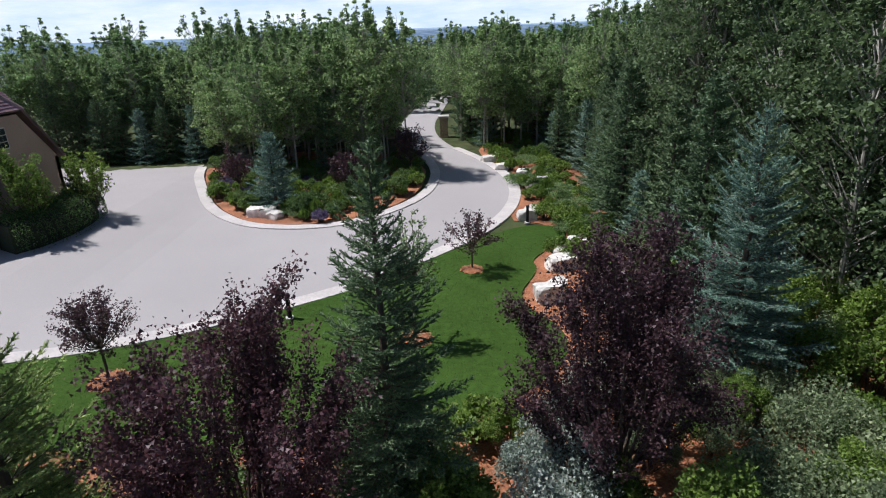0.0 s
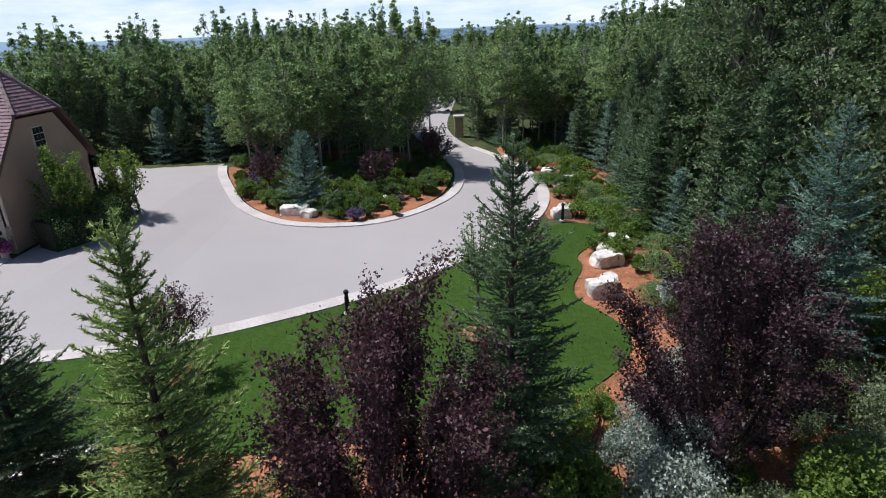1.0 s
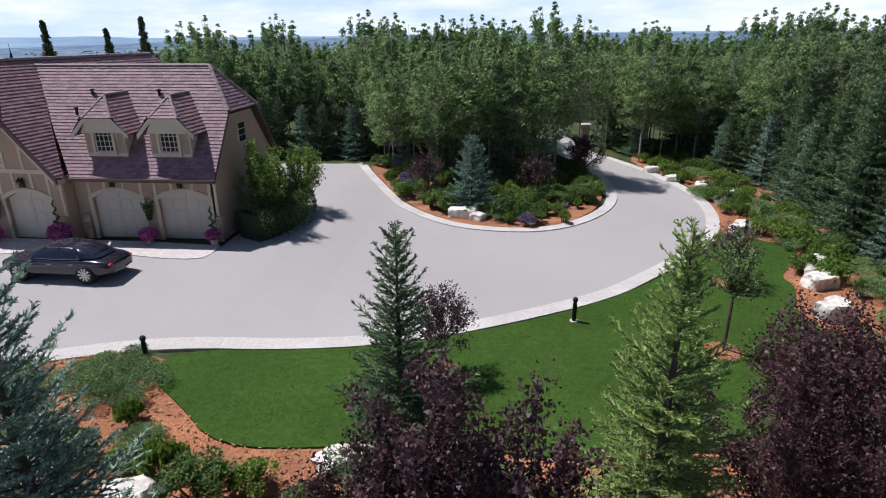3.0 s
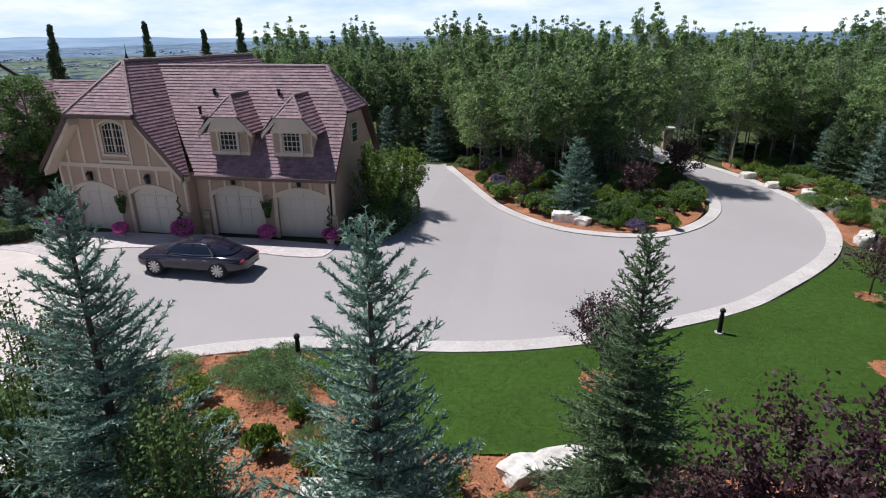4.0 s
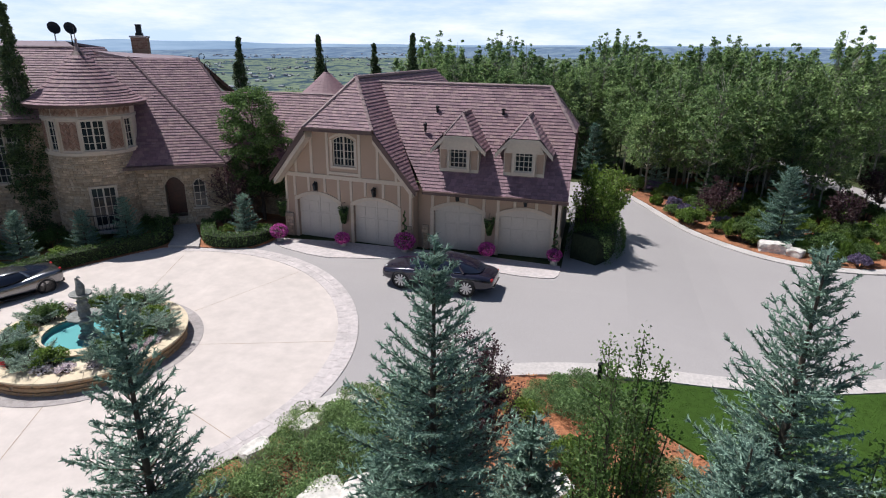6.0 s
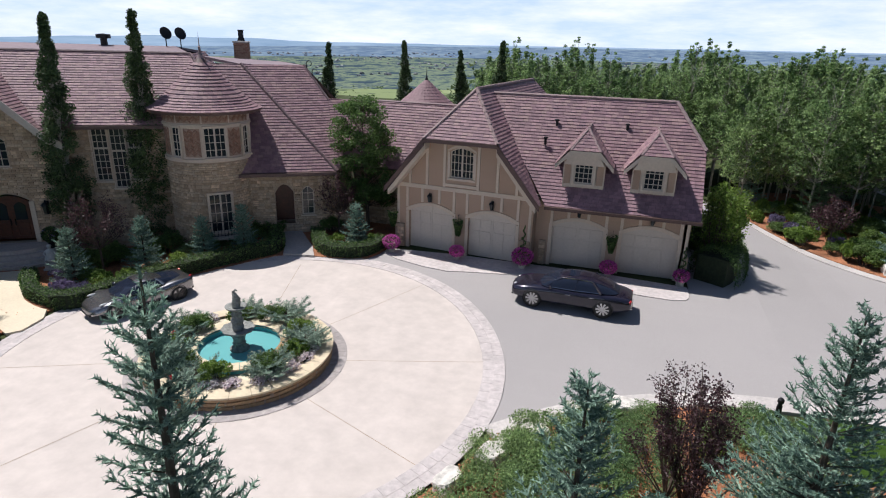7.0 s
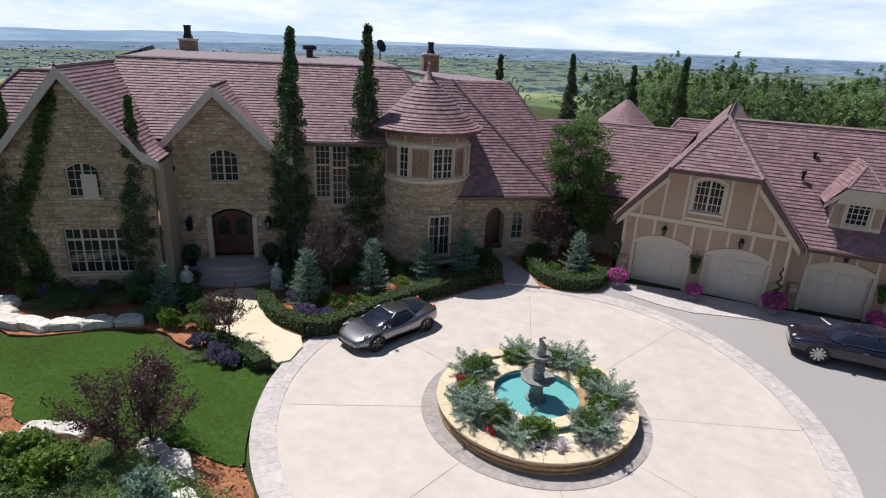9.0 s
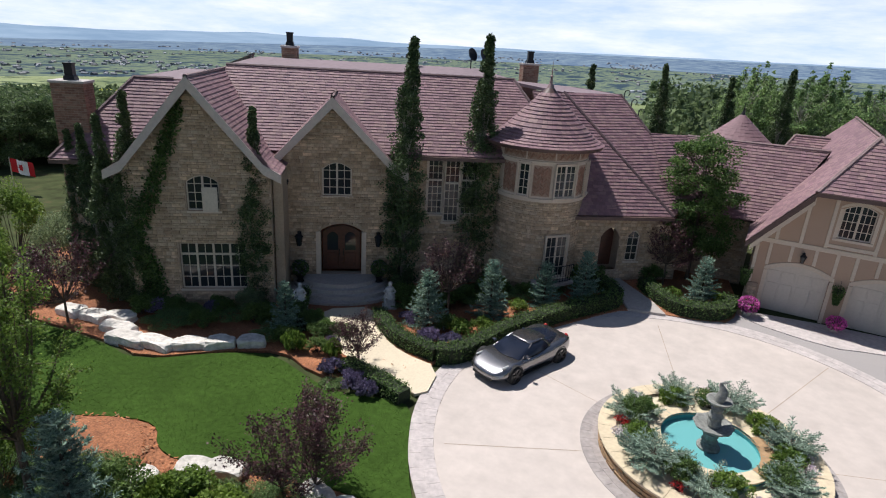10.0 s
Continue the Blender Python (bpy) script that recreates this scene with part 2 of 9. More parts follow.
def quads_object(name, corners, mat, parent=None, label="", per=4):
    """One mesh of many loose little faces: corners is an array (count, per, 3)."""
    c = np.asarray(corners, dtype=np.float32)
    if per == 4 and name in ("crown", "leaves", "far_woods"):
        c, per = np.stack([c[:, 0], c[:, 1] + (c[:, 1] - (c[:, 0] + c[:, 2]) / 2) * 0.9, c[:, 2]], axis=1), 3
    k = len(c)
    me = bpy.data.meshes.new(name)
    me.vertices.add(k * per)
    me.vertices.foreach_set("co", c.reshape(-1))
    me.loops.add(k * per)
    me.loops.foreach_set("vertex_index", np.arange(k * per, dtype=np.int32))
    me.polygons.add(k)
    me.polygons.foreach_set("loop_start", np.arange(0, k * per, per, dtype=np.int32))
    me.update(calc_edges=True)
    me.materials.append(mat)
    ob = new(name, me)
    if parent:
        ob.parent = parent
    if label:
        ob["label"] = label
    return ob


def part(name, bm, mat, parent, label="", smooth=False):
    me = bpy.data.meshes.new(name)
    bmesh.ops.recalc_face_normals(bm, faces=bm.faces[:])
    bm.to_mesh(me)
    bm.free()
    me.materials.append(mat)
    if smooth:
        me.polygons.foreach_set("use_smooth", [True] * len(me.polygons))
    ob = new(name, me)
    if parent:
        ob.parent = parent
    if label:
        ob["label"] = label
    return ob


def thing(name, label, category, loc=(0, 0, 0), rz=0.0, group="", kind=""):
    ob = new(name)
    ob.empty_display_size = 0.2
    ob.matrix_basis = pose(*loc, 0, 0, rz)
    return tagged(ob, label, category, group, kind)


def add_box(bm, x0, x1, y0, y1, z0, z1, m=None, bevel=0.0):
    vs = [bm.verts.new(((x0, x1)[i & 1], (y0, y1)[(i >> 1) & 1], (z0, z1)[(i >> 2) & 1])) for i in range(8)]
    if m is not None:
        for v in vs:
            v.co = m @ v.co
    fs = [bm.faces.new([vs[i] for i in q]) for q in ((0, 2, 3, 1), (4, 5, 7, 6), (0, 1, 5, 4), (2, 6, 7, 3), (0, 4, 6, 2), (1, 3, 7, 5))]
    if bevel:
        es = list({e for f in fs for e in f.edges})
        bmesh.ops.bevel(bm, geom=es, offset=bevel, segments=1, affect="EDGES", profile=0.5)
    return vs


def add_prism(bm, pts, axis, a, b):
    """Extrude a polygon of 2D points along an axis from a to b. axis 'z': (x, y); 'y': (x, z); 'x': (y, z)."""
    def place(p, h):
        return {"z": (p[0], p[1], h), "y": (p[0], h, p[1]), "x": (h, p[0], p[1])}[axis]
    lo = [bm.verts.new(place(p, a)) for p in pts]
    hi = [bm.verts.new(place(p, b)) for p in pts]
    bm.faces.new(lo)
    bm.faces.new(hi)
    k = len(pts)
    for i in range(k):
        bm.faces.new((lo[i], lo[(i + 1) % k], hi[(i + 1) % k], hi[i]))


def add_lathe(bm, prof, seg=24, c=(0, 0), a0=0.0, a1=360.0):
    """Turn a profile of (radius, z) round the upright axis at c."""
    full = abs(a1 - a0 - 360.0) < 1e-6
    steps = seg if full else seg + 1
    rings = []
    for r, z in prof:
        if r < 1e-5:
            rings.append([bm.verts.new((c[0], c[1], z))])
        else:
            rings.append([bm.verts.new((c[0] + r * math.cos(radians(a0 + (a1 - a0) * i / seg)), c[1] + r * math.sin(radians(a0 + (a1 - a0) * i / seg)), z)) for i in range(steps)])
    for p, q in zip(rings, rings[1:]):
        for i in range(seg):
            j = (i + 1) % steps
            if len(p) == 1 and len(q) == 1:
                continue
            if len(p) == 1:
                bm.faces.new((p[0], q[i], q[j]))
            elif len(q) == 1:
                bm.faces.new((p[i], p[j], q[0]))
            else:
                bm.faces.new((p[i], p[j], q[j], q[i]))


def add_tube(bm, pts, radii, seg=6):
    """A tapered limb along points."""
    rings = []
    for i, p in enumerate(pts):
        p = Vector(p)
        d = (Vector(pts[min(i + 1, len(pts) - 1)]) - Vector(pts[max(i - 1, 0)])).normalized()
        a = d.orthogonal().normalized() if abs(d.z) < 0.95 else Vector((1, 0, 0))
        b = d.cross(a).normalized()
        a = b.cross(d)
        rings.append([bm.verts.new(p + (a * math.cos(2 * math.pi * k / seg) + b * math.sin(2 * math.pi * k / seg)) * radii[i]) for k in range(seg)])
    for p, q in zip(rings, rings[1:]):
        for k in range(seg):
            bm.faces.new((p[k], p[(k + 1) % seg], q[(k + 1) % seg], q[k]))
    bm.faces.new(rings[-1])


def smooth(v):
    v = max(0.0, min(1.0, v))
    return v * v * (3 - 2 * v)


def gz(x, y):
    """Height of the ground near the house: it rises a little towards the garage."""
    rise = 0.55 * smooth((y - 12.5) / 11.0) * smooth((x + 60) / 8.0) * smooth((-21.5 - x) / 6.0) * smooth((48 - y) / 10.0)
    return rise


def inside(x, y, poly):
    r = False
    j = len(poly) - 1
    for i in range(len(poly)):
        (xi, yi), (xj, yj) = poly[i], poly[j]
        if (yi > y) != (yj > y) and x < (xj - xi) * (y - yi) / (yj - yi) + xi:
            r = not r
        j = i
    return r


def rounded(poly, times=2):
    """Corner cutting, for flowing edges."""
    for _ in range(times):
        out = []
        for (x0, y0), (x1, y1) in zip(poly, poly[1:] + poly[:1]):
            out += [(0.75 * x0 + 0.25 * x1, 0.75 * y0 + 0.25 * y1), (0.25 * x0 + 0.75 * x1, 0.25 * y0 + 0.75 * y1)]
        poly = out
    return poly


def open_rounded(line, times=2):
    for _ in range(times):
        out = [line[0]]
        for (x0, y0), (x1, y1) in zip(line, line[1:]):
            out += [(0.75 * x0 + 0.25 * x1, 0.75 * y0 + 0.25 * y1), (0.25 * x0 + 0.75 * x1, 0.25 * y0 + 0.75 * y1)]
        line = out + [line[-1]]
    return line


def sheet(name, poly, mat, lift, label, category, step=1.2, kind="structure", hole=None, relief=None, skirt=0.12):
    """A piece of ground that follows the terrain, with a turned-down edge."""
    from mathutils.geometry import delaunay_2d_cdt
    pts = [Vector(p) for p in poly]
    edges = [(i, (i + 1) % len(poly)) for i in range(len(poly))]
    xs, ys = [p[0] for p in poly], [p[1] for p in poly]
    x = min(xs) + step / 2
    while x < max(xs):
        y = min(ys) + step / 2
        while y < max(ys):
            if inside(x, y, poly):
                pts.append(Vector((x, y)))
            y += step
        x += step
    vs, es, fs, *_ = delaunay_2d_cdt(pts, edges, [], 1, 1e-4)
    faces = [f for f in fs if not hole or not inside(sum(vs[i].x for i in f) / 3, sum(vs[i].y for i in f) / 3, hole)]
    verts = [(v.x, v.y, gz(v.x, v.y) + lift + (relief(v.x, v.y) if relief else 0.0)) for v in vs]
    faces = [list(f) for f in faces]
    k = len(verts)
    ring = [(p[0], p[1], gz(*p) + lift - skirt) for p in poly]
    top = [(p[0], p[1], gz(*p) + lift + (relief(*p) if relief else 0.0)) for p in poly]
    verts += top + ring
    c = len(poly)
    faces += [[k + i, k + (i + 1) % c, k + c + (i + 1) % c, k + c + i] for i in range(c)]
    ob = mesh_object(name, verts, faces, mat)
    return tagged(ob, label, category, kind=kind)


def strip(line, width, closed=False):
    """Left and right edges of a band of that width along a line."""
    left, right = [], []
    k = len(line)
    for i, (x, y) in enumerate(line):
        a = line[(i - 1) % k] if closed or i else line[0]
        b = line[(i + 1) % k] if closed or i < k - 1 else line[-1]
        d = Vector((b[0] - a[0], b[1] - a[1]))
        d = d.normalized() if d.length else Vector((1, 0))
        left.append((x - d.y * width / 2, y + d.x * width / 2))
        right.append((x + d.y * width / 2, y - d.x * width / 2))
    return left, right


def arc(cx, cy, r, a0, a1, n):
    return [(cx + r * math.cos(radians(a0 + (a1 - a0) * i / n)), cy + r * math.sin(radians(a0 + (a1 - a0) * i / n))) for i in range(n + 1)]


# ---- ground, drive, plaza ----
def far_height(x, y):
    """The hill falls away north and west into a wide valley; gentle swells far out."""
    out = max(smooth((y - 95) / 520), smooth((-x - 125) / 520))
    swell = 5 * noise.noise((x / 700, y / 700, 3.1)) * smooth((math.hypot(x, y) - 500) / 900)
    near = 0.0 if math.hypot(x + 25, y - 15) < 75 else 1.2 * noise.noise((x / 40, y / 40, 0)) * smooth((math.hypot(x + 25, y - 15) - 75) / 60)
    drop = 45 * smooth((math.hypot(x, y) - 1480) / 500)      # hidden under the plain of the distance
    return -92 * out + swell + near - drop


def build_ground():
    verts, faces = [], []
    radii = [0, 6, 12, 18, 24, 30, 36, 42, 48, 56, 66, 80, 100, 125, 160, 200, 250, 310, 390, 480, 600, 750, 950, 1200, 1500, 1900, 2400, 3000, 3700, 4700]
    seg = 120
    for r in radii[1:]:
        for i in range(seg):
            a = 2 * math.pi * i / seg
            x, y = -25 + r * math.cos(a), 15 + r * math.sin(a)
            verts.append((x, y, far_height(x, y) + gz(x, y) - 0.06))
    verts.append((-25, 15, gz(-25, 15) - 0.06))
    c = len(verts) - 1
    for i in range(seg):
        faces.append((c, i, (i + 1) % seg))
    for k in range(len(radii) - 2):
        for i in range(seg):
            j = (i + 1) % seg
            faces.append((k * seg + i, (k + 1) * seg + i, (k + 1) * seg + j, k * seg + j))
    m, n, l, b = node_material("countryside")
    near = noise_node(n, l, 0.8, 6.0)
    soil = ramp_node(n, l, near.outputs["Fac"], [(0.3, (0.035, 0.04, 0.018)), (0.55, (0.06, 0.075, 0.03)), (0.75, (0.10, 0.085, 0.045))]).outputs["Color"]
    tc = n.new("ShaderNodeTexCoord")
    vor = n.new("ShaderNodeTexVoronoi")
    vor.inputs["Scale"].default_value = 0.0042
    mp = n.new("ShaderNodeMapping")
    mp.inputs["Rotation"].default_value = (0, 0, 0.5)
    mp.inputs["Scale"].default_value = (1.0, 0.55, 1.0)
    l.new(tc.outputs["Object"], mp.inputs["Vector"])
    l.new(mp.outputs["Vector"], vor.inputs["Vector"])
    sep = n.new("ShaderNodeSeparateColor")
    l.new(vor.outputs["Color"], sep.inputs["Color"])
    fields = ramp_node(n, l, sep.outputs["Red"], [(0.0, (0.15, 0.20, 0.085)), (0.3, (0.20, 0.245, 0.115)), (0.5, (0.12, 0.17, 0.075)), (0.66, (0.24, 0.28, 0.14)), (0.86, (0.17, 0.21, 0.10)), (0.985, (0.46, 0.48, 0.06))])
    fields.color_ramp.interpolation = "CONSTANT"
    wood = noise_node(n, l, 0.011, 7.0, 0.7)
    wr = ramp_node(n, l, wood.outputs["Fac"], [(0.54, (0, 0, 0)), (0.60, (1, 1, 1))])
    land = mix_node(n, l, fields.outputs["Color"], (0.03, 0.055, 0.035), wr.outputs["Color"])
    sx = n.new("ShaderNodeSeparateXYZ")
    l.new(tc.outputs["Object"], sx.inputs["Vector"])
    hgt = n.new("ShaderNodeMapRange")
    hgt.inputs["From Min"].default_value, hgt.inputs["From Max"].default_value = -20, -45
    l.new(sx.outputs["Z"], hgt.inputs["Value"])
    l.new(mix_node(n, l, soil, land, hgt.outputs["Result"]), b.inputs["Base Color"])
    b.inputs["Roughness"].default_value = 1.0
    b.inputs["Specular IOR Level"].default_value = 0.1
    ob = mesh_object("ground", verts, faces, m, smooth=True)
    tagged(ob, "hilltop soil falling to a wide valley of fields", "ground", kind="structure")


build_ground()


# Far land that glows by itself, with the distance haze painted into its colours.
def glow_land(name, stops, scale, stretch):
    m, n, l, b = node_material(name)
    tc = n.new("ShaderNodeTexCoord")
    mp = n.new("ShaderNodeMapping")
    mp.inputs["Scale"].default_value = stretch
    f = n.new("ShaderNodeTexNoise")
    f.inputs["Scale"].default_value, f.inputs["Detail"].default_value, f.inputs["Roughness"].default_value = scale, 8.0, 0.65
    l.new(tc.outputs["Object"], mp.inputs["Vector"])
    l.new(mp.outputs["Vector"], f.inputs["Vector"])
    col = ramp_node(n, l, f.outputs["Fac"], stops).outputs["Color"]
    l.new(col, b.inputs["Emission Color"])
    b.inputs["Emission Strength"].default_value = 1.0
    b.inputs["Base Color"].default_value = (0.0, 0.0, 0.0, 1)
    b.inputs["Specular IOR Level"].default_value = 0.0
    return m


def horizon_rise(deg):
    """Height angle of the far plain's edge: the land lies lower to the west."""
    knots = ((0, 0.3), (80, 0.2), (95, 0.05), (115, -0.25), (133, -0.8), (150, -1.35), (240, -1.6))
    for (a, p), (b, q) in zip(knots, knots[1:]):
        if deg <= b:
            return p + (q - p) * (deg - a) / (b - a)
    return -1.6


def plain_height(x, y):
    r = math.hypot(x, y)
    edge = 11 + 4750 * math.tan(radians(horizon_rise(math.degrees(math.atan2(y, x)))))
    k = min(1.0, max(0.0, (r - 1500) / 3250))
    return -96 + 10 * min(1.0, (r - 1400) / 300) + (edge + 86) * k * (0.75 + 0.25 * k)


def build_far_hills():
    """The plain far out and low hills along the horizon, glowing in painted haze blue, far behind everything."""
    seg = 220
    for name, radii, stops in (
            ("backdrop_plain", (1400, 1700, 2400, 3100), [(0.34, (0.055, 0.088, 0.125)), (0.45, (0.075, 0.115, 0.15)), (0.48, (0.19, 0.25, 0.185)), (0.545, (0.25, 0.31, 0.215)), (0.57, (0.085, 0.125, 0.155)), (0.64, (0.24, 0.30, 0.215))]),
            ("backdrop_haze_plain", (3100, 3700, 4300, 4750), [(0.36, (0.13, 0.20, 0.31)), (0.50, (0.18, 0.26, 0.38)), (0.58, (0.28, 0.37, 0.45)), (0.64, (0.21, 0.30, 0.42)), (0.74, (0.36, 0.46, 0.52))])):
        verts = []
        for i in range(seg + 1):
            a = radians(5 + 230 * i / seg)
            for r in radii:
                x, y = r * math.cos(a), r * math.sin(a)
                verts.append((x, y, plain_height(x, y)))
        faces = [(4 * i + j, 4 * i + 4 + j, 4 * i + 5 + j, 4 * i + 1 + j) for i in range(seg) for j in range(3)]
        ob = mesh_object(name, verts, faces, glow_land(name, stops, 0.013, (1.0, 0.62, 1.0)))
        tagged(ob, "far plain of woods and fields, haze painted into its glow", "plain", kind="structure")
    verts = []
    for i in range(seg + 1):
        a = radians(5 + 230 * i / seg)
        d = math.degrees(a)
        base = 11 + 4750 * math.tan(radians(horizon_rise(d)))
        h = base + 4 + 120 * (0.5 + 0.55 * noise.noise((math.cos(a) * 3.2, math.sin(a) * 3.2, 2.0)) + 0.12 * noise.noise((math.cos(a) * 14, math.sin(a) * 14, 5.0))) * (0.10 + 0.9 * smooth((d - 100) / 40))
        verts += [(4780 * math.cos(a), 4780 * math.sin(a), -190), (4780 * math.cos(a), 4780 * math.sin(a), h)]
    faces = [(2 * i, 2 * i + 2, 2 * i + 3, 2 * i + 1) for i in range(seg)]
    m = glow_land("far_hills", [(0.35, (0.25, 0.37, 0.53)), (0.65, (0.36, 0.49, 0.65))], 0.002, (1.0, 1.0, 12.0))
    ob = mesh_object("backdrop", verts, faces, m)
    tagged(ob, "low far hills glowing in painted haze blue", "hills", kind="structure")


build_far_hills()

PC, PR = (-46.2, 12.2), 9.8          # round plaza
FC = (-46.25, 11.8)                  # fountain

south_edge = [(-36.5, 10.9), (-35.1, 12.3), (-33.3, 13.7), (-30.4, 15.0), (-27.4, 15.7), (-23.2, 16.0), (-19.1, 16.9), (-14.6, 19.2), (-11.3, 21.3), (-9.3, 23.4), (-7.3, 25.5), (-5.2, 28.1),
              (-3.5, 31.5), (-2.6, 35.5), (-2.6, 39.8), (-4.0, 45.8), (-6.4, 51.5), (-8.0, 58.0), (-8.4, 66.0), (-7.6, 76.0), (-6.0, 95.0)]
north_edge = [(-10.0, 95.0), (-11.6, 76.0), (-12.4, 66.0), (-11.8, 58.0), (-9.6, 50.0), (-7.9, 43.0), (-8.0, 38.0), (-8.6, 35.0), (-9.9, 32.4), (-11.9, 30.1), (-14.1, 29.0), (-17.3, 29.2),
              (-19.6, 30.5), (-22.2, 33.6), (-24.0, 37.2), (-25.8, 41.0), (-27.3, 45.5)]
drive_poly = open_rounded(south_edge, 2) + open_rounded(north_edge, 2) + [(-27.6, 47.4), (-41, 47.6), (-41, 33), (-29.6, 33), (-29.6, 24.0), (-45.6, 24.0), (-46.5, 22.0)] + arc(*PC, PR - 1.0, 90, -9, 26)
sheet("road", drive_poly, M["asphalt"], 0.0, "pale grey exposed-aggregate driveway", "driveway", 1.6)

plaza_poly = arc(*PC, PR - 0.8, 0, 354, 71)
sheet("plaza_floor", plaza_poly, M["plaza"], 0.02, "round pinkish concrete forecourt with saw-cut joints", "forecourt", 0.9)


def stone_band(name, cx, cy, r0, r1, a0, a1, lift, label, piece=0.55, rows=2, mat="stamped", bed="stamped"):
    """A band of stamped concrete: pieces with joints between them, on a bed."""
    tag = thing(name, label, "paving", (cx, cy, gz(cx, cy)), kind="structure")
    verts, faces = [], []
    rng = random.Random(len(name))
    for row in range(rows):
        ra, rb = r0 + (r1 - r0) * row / rows, r0 + (r1 - r0) * (row + 1) / rows
        n = int(2 * math.pi * rb * (a1 - a0) / 360 / piece)
        cuts = [a0 + (a1 - a0) * (i + rng.uniform(-0.3, 0.3) + 0.5 * row) / n for i in range(n)]
        for i in range(n - 1):
            g = 0.005
            q = [(ra + g, cuts[i] + g * 50 / rb), (ra + g, cuts[i + 1] - g * 50 / rb), (rb - g, cuts[i + 1] - g * 50 / rb), (rb - g, cuts[i] + g * 50 / rb)]
            top = []
            for r, a in q:
                x, y = cx + r * math.cos(radians(a)), cy + r * math.sin(radians(a))
                top.append((x - cx, y - cy, gz(x, y) - gz(cx, cy) + lift))
            k = len(verts)
            verts += top + [(x, y, z - 0.03) for x, y, z in top]
            faces += [(k, k + 1, k + 2, k + 3)] + [(k + j, k + 4 + j, k + 4 + (j + 1) % 4, k + (j + 1) % 4) for j in range(4)]
    paving = mesh_object("paving_stone", verts, faces, M[mat], tag)
    paving["kind"] = "stuff"
    bed_v, bed_f = [], []
    n = 90
    for i in range(n + 1):
        a = radians(a0 + (a1 - a0) * i / n)
        for r in (r0, r1):
            x, y = cx + r * math.cos(a), cy + r * math.sin(a)
            bed_v.append((x - cx, y - cy, gz(x, y) - gz(cx, cy) + lift - 0.008))
    bed_f = [(2 * i, 2 * i + 2, 2 * i + 3, 2 * i + 1) for i in range(n)]
    mesh_object("joint_bed", bed_v, bed_f, M[bed], tag)
    return tag


stone_band("plaza_border", PC[0], PC[1], PR - 0.8, PR + 0.02, 0, 360, 0.034, "pale stamped stone border round the forecourt")
stone_band("fountain_surround", FC[0], FC[1], 3.3, 3.97, 0, 360, 0.036, "grey stamped stone ring round the fountain", mat="stamped_grey", bed="stamped_grey")


def joints():
    """Saw cuts that run out from the fountain."""
    for k, a in enumerate((18, 62, 106, 160, 205, 250, 295, 338)):
        verts = []
        d = Vector((math.cos(radians(a)), math.sin(radians(a))))
        s = Vector((-d.y, d.x)) * 0.012
        steps = 9
        for i in range(steps + 1):
            r = 3.95 + (PR - 0.82 - 3.95 + 0.6 * math.cos(radians(a - 0))) * i / steps
            p = Vector(FC) + d * r
            if (p - Vector(PC)).length > PR - 0.81:
                p = Vector(PC) + (p - Vector(PC)).normalized() * (PR - 0.81)
            for q in (p + s, p - s):
                verts.append((q.x, q.y, gz(q.x, q.y) + 0.0245))
        ob = mesh_object("trim_joint", verts, [(2 * i, 2 * i + 1, 2 * i + 3, 2 * i + 2) for i in range(steps)], M["mortar"])
        tagged(ob, "dark saw-cut joint in the forecourt concrete", "joint", kind="structure")


joints()

# stamped apron before the garage doors
apron = [(-45.2, 22.9), (-41.7, 21.85), (-40.0, 22.3), (-35.6, 23.1), (-32.2, 22.3), (-29.9, 22.3), (-29.6, 23.0), (-29.7, 24.5), (-45.5, 24.4)]
sheet("garage_apron", rounded(apron, 1), M["stamped"], 0.03, "pale stamped concrete apron at the garage doors", "paving", 0.8)


def kerb(name, line, width, height, label):
    line = open_rounded(line, 2)
    left, right = strip(line, width)
    verts, faces = [], []
    for i in range(len(line) - 1):
        # short lengths with a joint between
        q = [left[i], left[i + 1], right[i + 1], right[i]]
        k = len(verts)
        for (x, y) in q:
            verts.append((x, y, gz(x, y) + height))
        for (x, y) in q:
            verts.append((x, y, gz(x, y) - 0.1))
        faces += [(k, k + 1, k + 2, k + 3), (k, k + 4, k + 5, k + 1), (k + 2, k + 6, k + 7, k + 3), (k + 1, k + 5, k + 6, k + 2), (k, k + 3, k + 7, k + 4)]
    ob = mesh_object(name, verts, faces, M["kerb"])
    return tagged(ob, label, "kerb", kind="structure")


kerb("kerb_south", [(x + 0.15, y - 0.3) for x, y in south_edge[:17]], 0.75, 0.045, "pale rolled concrete kerb between drive and lawn")
kerb("kerb_island", [(x + 0.1, y + 0.3) for x, y in north_edge[4:]], 0.7, 0.06, "pale concrete kerb round the planted island")

